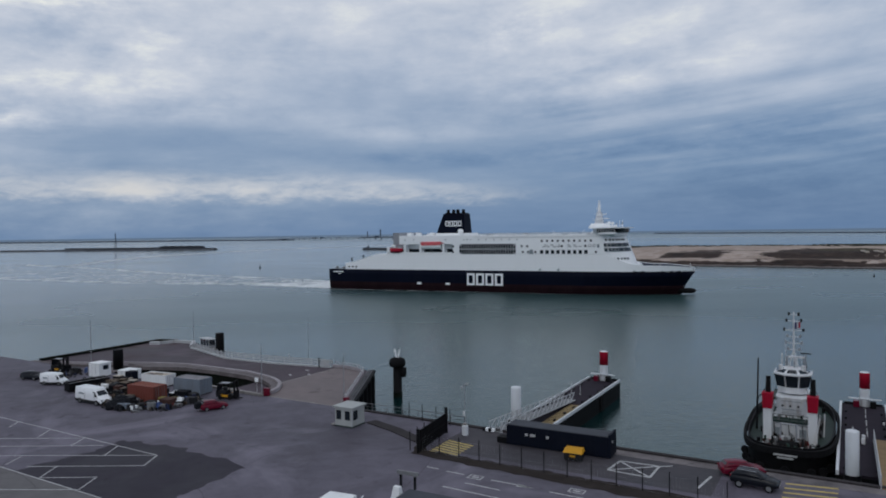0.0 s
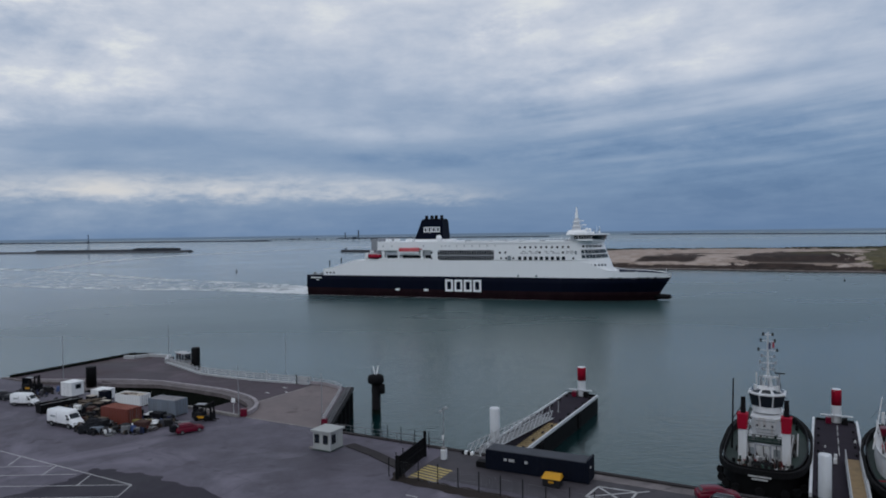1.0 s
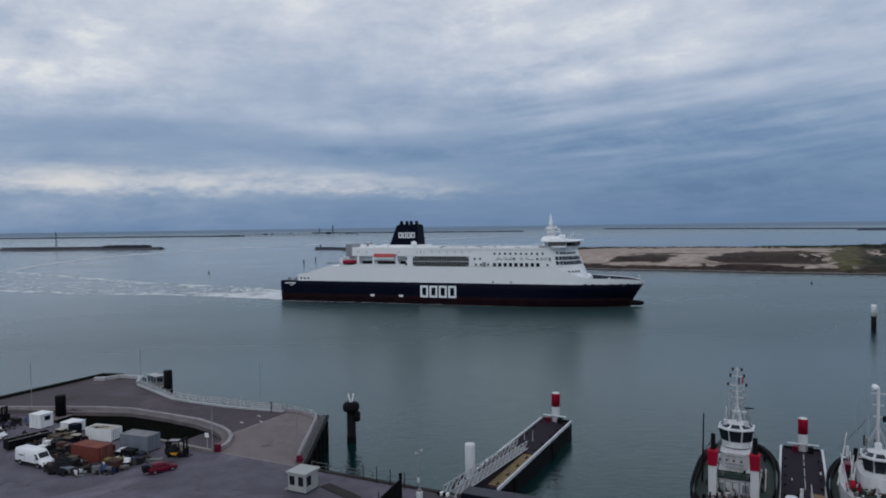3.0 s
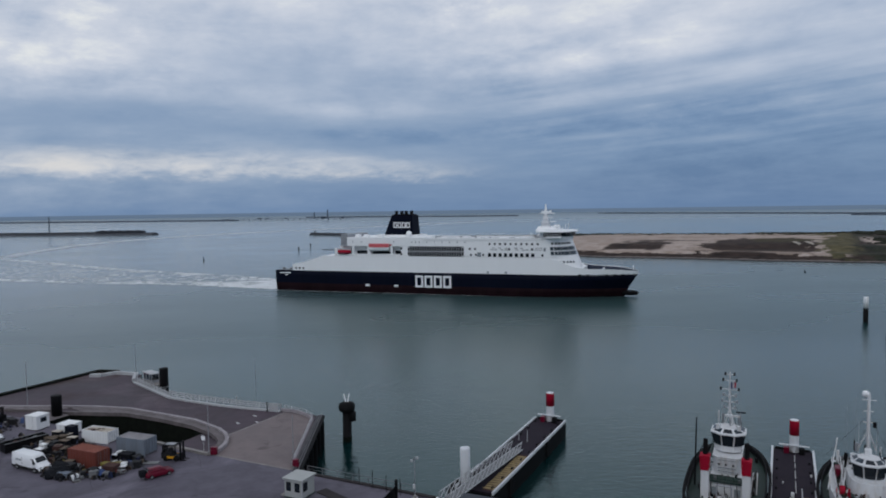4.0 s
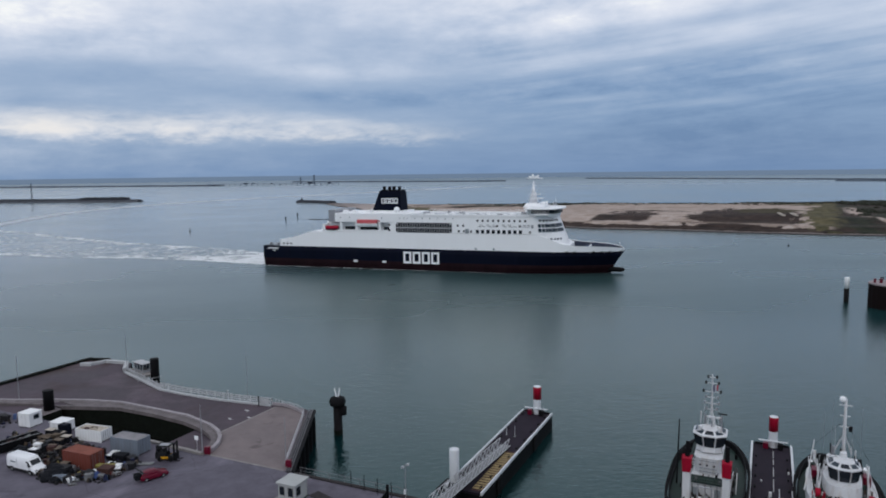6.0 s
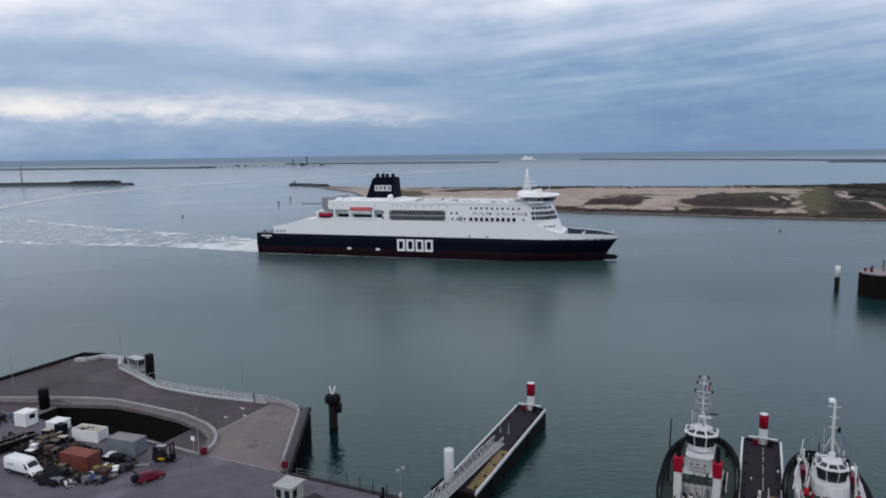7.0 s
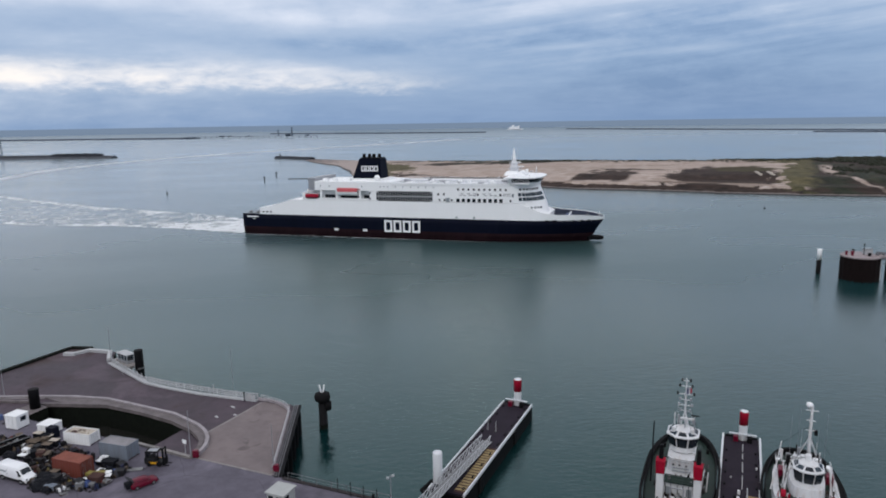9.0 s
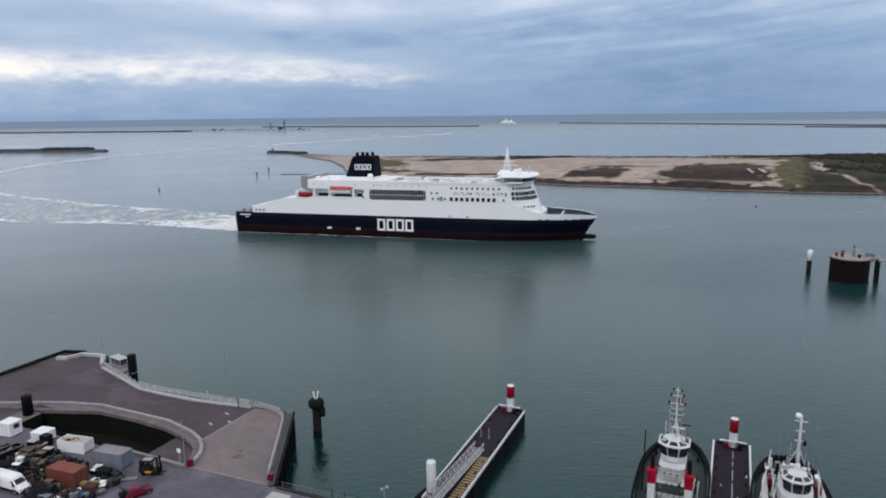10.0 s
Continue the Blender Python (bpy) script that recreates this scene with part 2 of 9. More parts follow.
def water_material():
    m = bpy.data.materials.new("harbour_water")
    m.use_nodes = True
    nt = m.node_tree
    bs = nt.nodes["Principled BSDF"]
    pos = nt.nodes.new("ShaderNodeNewGeometry").outputs["Position"]
    patch = noise_of(nt, pos, 0.008, 4.0, 0.5, 0.0)
    stretch = node(nt, "ShaderNodeMapping", {"Vector": pos, "Rotation": (0, 0, radians(12)), "Scale": (0.6, 1.0, 1.0)}).outputs[0]
    slick = noise_of(nt, stretch, 0.012, 3.0, 0.5, 0.0)
    col = blend(nt, span(nt, patch, 0.35, 0.65), (0.003, 0.026, 0.029), (0.004, 0.031, 0.034))
    # darker in the basin beside the quay, greener out in the channel
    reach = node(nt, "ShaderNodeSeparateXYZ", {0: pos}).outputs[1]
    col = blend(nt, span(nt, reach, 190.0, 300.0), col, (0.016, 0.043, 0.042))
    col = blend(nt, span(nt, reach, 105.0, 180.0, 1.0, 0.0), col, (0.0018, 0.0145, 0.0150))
    # paler and bluer to seaward: brighter sky's reflection mixed into the colour
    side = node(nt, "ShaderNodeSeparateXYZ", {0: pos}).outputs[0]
    sky_tint = node(nt, "ShaderNodeMath", {0: span(nt, side, -210.0, -20.0, 0.75, 0.0), 1: span(nt, reach, 150.0, 290.0)}, operation="MULTIPLY").outputs[0]
    col = blend(nt, sky_tint, col, (0.125, 0.150, 0.190))
    # distance tint: pale haze put in the colour, then darker blue towards the horizon
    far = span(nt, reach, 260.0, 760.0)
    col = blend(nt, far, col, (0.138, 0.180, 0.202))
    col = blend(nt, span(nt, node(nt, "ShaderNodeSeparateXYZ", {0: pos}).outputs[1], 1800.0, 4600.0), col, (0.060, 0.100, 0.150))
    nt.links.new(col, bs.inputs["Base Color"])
    # sheltered beside the quay, ruffled by the breeze out in the channel
    open_water = span(nt, node(nt, "ShaderNodeSeparateXYZ", {0: pos}).outputs[1], 120.0, 250.0, 0.02, 0.25)
    lee = span(nt, node(nt, "ShaderNodeSeparateXYZ", {0: pos}).outputs[1], 400.0, 520.0, 0.0, -0.10)
    open_water = node(nt, "ShaderNodeMath", {0: open_water, 1: lee}, operation="ADD").outputs[0]
    seaway = span(nt, node(nt, "ShaderNodeSeparateXYZ", {0: pos}).outputs[1], 1500.0, 4200.0, 0.0, 0.26)
    open_water = node(nt, "ShaderNodeMath", {0: open_water, 1: seaway}, operation="ADD").outputs[0]
    breeze = node(nt, "ShaderNodeMath", {0: node(nt, "ShaderNodeMath", {0: span(nt, slick, 0.3, 0.7), 1: span(nt, reach, 110.0, 220.0, 0.03, 0.08)}, operation="MULTIPLY").outputs[0], 1: open_water}, operation="ADD").outputs[0]
    breeze = node(nt, "ShaderNodeMath", {0: sky_tint, 1: -0.06, 2: breeze}, operation="MULTIPLY_ADD").outputs[0]
    nt.links.new(breeze, bs.inputs["Roughness"])
    bs.inputs["IOR"].default_value = 1.33
    nt.links.new(span(nt, reach, 100.0, 200.0, 1.0, 0.87), bs.inputs["Specular IOR Level"])
    bs.inputs["Specular Tint"].default_value = (0.25, 1.0, 1.0, 1.0)
    swell = noise_of(nt, stretch, 0.16, 3.0, 0.5, 0.3)
    chop = noise_of(nt, stretch, 0.9, 4.0, 0.6, 0.4)
    ripple = noise_of(nt, pos, 4.0, 3.0, 0.6)
    h = node(nt, "ShaderNodeMath", {0: swell, 1: 0.35}, operation="MULTIPLY").outputs[0]
    h = node(nt, "ShaderNodeMath", {0: chop, 1: 0.55, 2: h}, operation="MULTIPLY_ADD").outputs[0]
    h = node(nt, "ShaderNodeMath", {0: ripple, 1: 0.03, 2: h}, operation="MULTIPLY_ADD").outputs[0]
    bp = node(nt, "ShaderNodeBump", {"Height": h, "Strength": span(nt, reach, 90.0, 220.0, 0.62, 0.42), "Distance": 0.35})
    nt.links.new(bp.outputs[0], bs.inputs["Normal"])
    return m


def asphalt_material(name, dark, light, patch_scale=0.05, contrast=0.28, stain=None):
    """Worn tarmac: broad patches, oil stains, tyre polish and fine aggregate."""
    m = bpy.data.materials.new(name)
    m.use_nodes = True
    nt = m.node_tree
    bs = nt.nodes["Principled BSDF"]
    pos = nt.nodes.new("ShaderNodeNewGeometry").outputs["Position"]
    a = noise_of(nt, pos, patch_scale, 6.0, 0.6, 0.5)
    b = noise_of(nt, pos, 0.5, 6.0, 0.65, 0.3)
    g = noise_of(nt, pos, 9.0, 3.0, 0.6)
    mixv = node(nt, "ShaderNodeMath", {0: a, 1: 0.55}, operation="MULTIPLY").outputs[0]
    mixv = node(nt, "ShaderNodeMath", {0: b, 1: 0.3, 2: mixv}, operation="MULTIPLY_ADD").outputs[0]
    mixv = node(nt, "ShaderNodeMath", {0: g, 1: 0.15, 2: mixv}, operation="MULTIPLY_ADD").outputs[0]
    col = blend(nt, span(nt, mixv, 0.64 - contrast, 0.64), dark, light)
    if stain:
        moved = node(nt, "ShaderNodeVectorMath", {0: pos, 1: (31.0, 17.0, 0.0)}, operation="ADD").outputs[0]
        col = blend(nt, span(nt, noise_of(nt, pos, 0.075, 5.0, 0.62, 0.6), 0.53, 0.66, 0.0, 0.75), col, stain)
        col = blend(nt, span(nt, noise_of(nt, moved, 0.06, 5.0, 0.62, 0.9), 0.54, 0.68, 0.0, 0.7), col, tuple(1.35 * c for c in light))
    oil = span(nt, noise_of(nt, pos, 0.33, 3.0, 0.5, 1.0), 0.64, 0.76, 0.0, 0.55)
    col = blend(nt, oil, col, tuple(c * 0.45 for c in dark))
    cracks = node(nt, "ShaderNodeTexVoronoi", {"Vector": node(nt, "ShaderNodeVectorMath", {0: pos, 1: node(nt, "ShaderNodeTexNoise", {"Vector": pos, "Scale": 0.25, "Detail": 4.0}).outputs["Color"]}, operation="ADD").outputs[0], "Scale": 0.055})
    cracks.feature = "DISTANCE_TO_EDGE"
    line = span(nt, cracks.outputs["Distance"], 0.0, 0.004, 0.55, 0.0)
    col = blend(nt, line, col, tuple(c * 0.4 for c in dark))
    nt.links.new(col, bs.inputs["Base Color"])
    nt.links.new(span(nt, a, 0.3, 0.7, 0.62, 0.88), bs.inputs["Roughness"])
    bs.inputs["Specular IOR Level"].default_value = 0.35
    bp = node(nt, "ShaderNodeBump", {"Height": g, "Strength": 0.25, "Distance": 0.02})
    nt.links.new(bp.outputs[0], bs.inputs["Normal"])
    return m


PATHS = ((427, 590, 66, 8.0, 59), (384, 492, 44, 4.0, 79))


def sand_material():
    """Dune sand with brown heath, dry grass and dark scrub in patches, and a stony foot."""
    m = bpy.data.materials.new("dune_sand")
    m.use_nodes = True
    nt = m.node_tree
    bs = nt.nodes["Principled BSDF"]
    pos = nt.nodes.new("ShaderNodeNewGeometry").outputs["Position"]
    sx = node(nt, "ShaderNodeSeparateXYZ", {0: pos})
    lay = node(nt, "ShaderNodeMapping", {"Vector": pos, "Rotation": (0, 0, radians(32)), "Scale": (0.35, 1.0, 2.0)}).outputs[0]
    a = noise_of(nt, lay, 0.018, 7.0, 0.62, 0.8)
    b = noise_of(nt, pos, 0.09, 6.0, 0.65, 0.4)
    c = noise_of(nt, pos, 1.1, 4.0, 0.6)
    rag = noise_of(nt, pos, 0.05, 6.0, 0.68, 0.5)
    sand = blend(nt, span(nt, b, 0.3, 0.7), (0.29, 0.225, 0.185), (0.45, 0.37, 0.325))
    sand = blend(nt, span(nt, noise_of(nt, lay, 0.05, 6.0, 0.65, 1.2), 0.50, 0.64, 0.0, 0.5), sand, (0.175, 0.128, 0.10))
    sand = blend(nt, span(nt, noise_of(nt, lay, 0.11, 5.0, 0.7, 0.8), 0.55, 0.7, 0.0, 0.7), sand, (0.52, 0.45, 0.41))
    heath = blend(nt, span(nt, b, 0.35, 0.65), (0.017, 0.012, 0.010), (0.055, 0.036, 0.029))
    grass = blend(nt, span(nt, b, 0.35, 0.65), (0.042, 0.040, 0.018), (0.125, 0.105, 0.055))
    scrub = blend(nt, span(nt, b, 0.35, 0.65), (0.010, 0.015, 0.010), (0.036, 0.038, 0.022))

    def patch(cx, cy, rx, ry, turn, soft=0.1):
        at = node(nt, "ShaderNodeVectorMath", {0: pos, 1: (cx, cy, 0)}, operation="SUBTRACT").outputs[0]
        mp = node(nt, "ShaderNodeMapping", {"Vector": at, "Rotation": (0, 0, radians(-turn))}).outputs[0]
        fl = node(nt, "ShaderNodeVectorMath", {0: mp, 1: (1 / rx, 1 / ry, 0)}, operation="MULTIPLY").outputs[0]
        ln = node(nt, "ShaderNodeVectorMath", {0: fl}, operation="LENGTH").outputs[1]
        d = node(nt, "ShaderNodeMath", {0: rag, 1: 2.2, 2: ln}, operation="MULTIPLY_ADD").outputs[0]
        return span(nt, d, 2.1 - soft, 2.1, 1.0, 0.0)

    col = blend(nt, span(nt, a, 0.66, 0.72), sand, heath)
    # heath on a stretch of the dune scarp
    shore = node(nt, "ShaderNodeVectorMath", {0: pos, 1: (0.82, -0.57, 0.0)}, operation="DOT_PRODUCT").outputs[1]
    shore = node(nt, "ShaderNodeMath", {0: rag, 1: 14.0, 2: shore}, operation="MULTIPLY_ADD").outputs[0]
    first = node(nt, "ShaderNodeMath", {0: span(nt, shore, -182, -178), 1: span(nt, shore, -136, -131, 1.0, 0.0)}, operation="MULTIPLY").outputs[0]
    lift = node(nt, "ShaderNodeMath", {0: rag, 1: 2.4, 2: sx.outputs[2]}, operation="MULTIPLY_ADD").outputs[0]
    high = node(nt, "ShaderNodeMath", {0: span(nt, lift, 6.3, 6.7), 1: span(nt, lift, 10.1, 10.5, 1.0, 0.0)}, operation="MULTIPLY").outputs[0]
    face = node(nt, "ShaderNodeMath", {0: first, 1: high}, operation="MULTIPLY").outputs[0]
    gully = span(nt, noise_of(nt, lay, 0.13, 6.0, 0.7, 1.0), 0.24, 0.36)
    face = node(nt, "ShaderNodeMath", {0: face, 1: gully}, operation="MULTIPLY").outputs[0]
    col = blend(nt, face, col, heath)
    # dark scarps low on the dunes, broken along the shore
    scarp = node(nt, "ShaderNodeMath", {0: span(nt, lift, 4.3, 4.6), 1: span(nt, lift, 5.4, 5.8, 1.0, 0.0)}, operation="MULTIPLY").outputs[0]
    scarp = node(nt, "ShaderNodeMath", {0: scarp, 1: span(nt, noise_of(nt, lay, 0.06, 5.0, 0.65, 0.6), 0.47, 0.55)}, operation="MULTIPLY").outputs[0]
    col = blend(nt, scarp, col, (0.030, 0.019, 0.014))
    for p in ((108, 645, 60, 9, -28), (113, 835, 40, 24, -20), (205, 805, 60, 24, -15), (313, 561, 46, 92, -35), (270, 520, 16, 40, -35), (262, 640, 30, 6, -25)):
        col = blend(nt, patch(*p), col, heath)
    col = blend(nt, patch(354, 608, 26, 42, -35), col, (0.050, 0.041, 0.020))
    col = blend(nt, patch(300, 512, 22, 9, -35), col, (0.25, 0.195, 0.16))
    zz = node(nt, "ShaderNodeMath", {0: rag, 1: 5.0, 2: sx.outputs[2]}, operation="MULTIPLY_ADD").outputs[0]
    bank = span(nt, zz, 5.9, 6.2, 1.0, 0.0)
    col = blend(nt, node(nt, "ShaderNodeMath", {0: bank, 1: span(nt, sx.outputs[0], 40.0, 110.0)}, operation="MULTIPLY").outputs[0], col, heath)
    for p in ((398, 578, 22, 135, -35), (470, 700, 50, 50, -15), (12, 775, 20, 62, 10)):
        col = blend(nt, patch(*p), col, grass)
    wild = node(nt, "ShaderNodeVectorMath", {0: pos, 1: (1.0, -0.70, 0.0)}, operation="DOT_PRODUCT").outputs[1]
    wild = span(nt, node(nt, "ShaderNodeMath", {0: rag, 1: 50.0, 2: wild}, operation="MULTIPLY_ADD").outputs[0], 20.0, 28.0)
    col = blend(nt, wild, col, blend(nt, span(nt, noise_of(nt, pos, 0.03, 5.0, 0.65, 0.5), 0.42, 0.58), scrub, heath))
    for p in ((900, 480, 330, 190, -20), (300, 780, 260, 16, -18), (620, 560, 60, 12, -20)):
        col = blend(nt, patch(*p), col, scrub)
    for p in PATHS:
        col = blend(nt, patch(*p, 0.6), col, sand)
    col = blend(nt, patch(262, 545, 46, 8, -33, 0.6), col, (0.17, 0.125, 0.095))
    beach = node(nt, "ShaderNodeMath", {0: span(nt, sx.outputs[2], 2.4, 3.0, 1.0, 0.0), 1: span(nt, sx.outputs[0], 20.0, 50.0, 1.0, 0.0)}, operation="MULTIPLY").outputs[0]
    col = blend(nt, beach, col, (0.34, 0.285, 0.26))
    col = blend(nt, patch(34, 850, 28, 120, 8), col, grass)
    stones = blend(nt, span(nt, noise_of(nt, pos, 0.8, 5.0, 0.7), 0.35, 0.65), (0.085, 0.072, 0.068), (0.24, 0.205, 0.195))
    wet = span(nt, sx.outputs[2], 0.35, 0.6, 1.0, 0.0)
    stones = blend(nt, wet, stones, (0.022, 0.019, 0.018))
    foot = span(nt, node(nt, "ShaderNodeMath", {0: sx.outputs[2], 1: node(nt, "ShaderNodeMath", {0: b, 1: 2.2}, operation="MULTIPLY").outputs[0]}, operation="SUBTRACT").outputs[0], 0.1, 0.35, 1.0, 0.0)
    col = blend(nt, foot, col, stones)
    nt.links.new(col, bs.inputs["Base Color"])
    bs.inputs["Roughness"].default_value = 0.95
    bs.inputs["Specular IOR Level"].default_value = 0.2
    bp = node(nt, "ShaderNodeBump", {"Height": node(nt, "ShaderNodeMath", {0: c, 1: 0.3, 2: b}, operation="MULTIPLY_ADD").outputs[0], "Strength": 0.8, "Distance": 1.2})
    nt.links.new(bp.outputs[0], bs.inputs["Normal"])
    return m


def foam_material():
    """Broken foam on the water: lacy streaks, thin towards the old wake."""
    m = bpy.data.materials.new("wake_foam")
    m.use_nodes = True
    nt = m.node_tree
    bs = nt.nodes["Principled BSDF"]
    bs.inputs["Base Color"].default_value = (0.74, 0.77, 0.78, 1)
    bs.inputs["Roughness"].default_value = 0.7
    uvn = nt.nodes.new("ShaderNodeTexCoord").outputs["UV"]
    pos = nt.nodes.new("ShaderNodeNewGeometry").outputs["Position"]
    s = node(nt, "ShaderNodeSeparateXYZ", {0: uvn})
    def ridge(v, k):
        a = node(nt, "ShaderNodeMath", {0: node(nt, "ShaderNodeMath", {0: v, 1: 0.5}, operation="SUBTRACT").outputs[0]}, operation="ABSOLUTE").outputs[0]
        return span(nt, a, 0.0, k, 1.0, 0.0)

    def times(a, b, op="MULTIPLY"):
        return node(nt, "ShaderNodeMath", {0: a, 1: b}, operation=op).outputs[0]

    beads = noise_of(nt, pos, 0.055, 4.0, 0.6, 0.5)
    strands = times(ridge(noise_of(nt, pos, 0.026, 4.0, 0.6, 0.8), 0.035), ridge(noise_of(nt, pos, 0.058, 4.0, 0.62, 0.8), 0.045), "MAXIMUM")
    curds = noise_of(nt, pos, 0.16, 5.0, 0.72, 0.6)
    # u runs from the stern (0) to the old wake (1), v across (0 to 1)
    u = s.outputs[0]
    mid = times(times(s.outputs[1], 0.5, "SUBTRACT"), 0.0, "ADD")
    mid = node(nt, "ShaderNodeMath", {0: mid}, operation="ABSOLUTE").outputs[0]
    wob = times(times(beads, 0.5, "SUBTRACT"), 0.22)
    m2 = times(mid, wob, "ADD")
    inside = span(nt, m2, 0.40, 0.47, 1.0, 0.0)
    rim = node(nt, "ShaderNodeMath", {0: span(nt, m2, 0.34, 0.41), 1: inside}, operation="MULTIPLY").outputs[0]
    rim = times(times(rim, span(nt, beads, 0.36, 0.56)), span(nt, u, 0.0, 1.0, 1.3, 0.9))
    fresh = times(span(nt, u, 0.0, 0.24, 1.2, 0.0), span(nt, m2, 0.2, 0.42, 1.0, 0.35))
    body = times(times(strands, span(nt, beads, 0.35, 0.60, 0.45, 1.2)), span(nt, u, 0.0, 0.8, 1.1, 0.6))
    total = times(times(fresh, rim, "ADD"), body, "ADD")
    total = times(times(total, span(nt, curds, 0.32, 0.58, 0.35, 1.1)), inside)
    alpha = span(nt, total, 0.20, 0.85, 0.04, 0.92)
    nt.links.new(alpha, bs.inputs["Alpha"])
    return m


def slick_material():
    """A smooth pale band where an old wake has calmed the water."""
    m = bpy.data.materials.new("old_wake_slick")
    m.use_nodes = True
    nt = m.node_tree
    bs = nt.nodes["Principled BSDF"]
    bs.inputs["Base Color"].default_value = (0.60, 0.64, 0.68, 1)
    bs.inputs["Roughness"].default_value = 0.6
    s = node(nt, "ShaderNodeSeparateXYZ", {0: nt.nodes.new("ShaderNodeTexCoord").outputs["UV"]})
    pos = nt.nodes.new("ShaderNodeNewGeometry").outputs["Position"]
    off = node(nt, "ShaderNodeMath", {0: node(nt, "ShaderNodeMath", {0: s.outputs[1], 1: 0.5}, operation="SUBTRACT").outputs[0]}, operation="ABSOLUTE").outputs[0]
    off = node(nt, "ShaderNodeMath", {0: node(nt, "ShaderNodeMath", {0: noise_of(nt, pos, 0.02, 4.0, 0.6, 0.4), 1: 0.5}, operation="SUBTRACT").outputs[0], 1: 0.35, 2: off}, operation="MULTIPLY_ADD").outputs[0]
    band = span(nt, off, 0.10, 0.42, 1.0, 0.0)
    thick = span(nt, noise_of(nt, pos, 0.006, 4.0, 0.6, 0.3), 0.30, 0.65, 0.50, 0.85)
    nt.links.new(node(nt, "ShaderNodeMath", {0: band, 1: thick}, operation="MULTIPLY").outputs[0], bs.inputs["Alpha"])
    return m


def mixed_material(name, stops, rough=0.6):
    """Many small pieces in one mesh, each with a colour of its own."""
    m = bpy.data.materials.new(name)
    m.use_nodes = True
    nt = m.node_tree
    bs = nt.nodes["Principled BSDF"]
    geo = nt.nodes.new("ShaderNodeNewGeometry")
    ramp_ = nt.nodes.new("ShaderNodeValToRGB")
    ramp_.color_ramp.interpolation = "CONSTANT"
    el = ramp_.color_ramp.elements
    while len(el) < len(stops):
        el.new(0.5)
    for e, (p, c) in zip(el, stops):
        e.position, e.color = p, (*c, 1.0)
    nt.links.new(geo.outputs["Random Per Island"], ramp_.inputs[0])
    dirt = span(nt, noise_of(nt, geo.outputs["Position"], 3.0, 5.0, 0.65), 0.4, 0.7, 0.0, 0.45)
    nt.links.new(blend(nt, dirt, ramp_.outputs[0], (0.03, 0.024, 0.02)), bs.inputs["Base Color"])
    bs.inputs["Roughness"].default_value = rough
    bs.inputs["Specular IOR Level"].default_value = 0.25
    return m


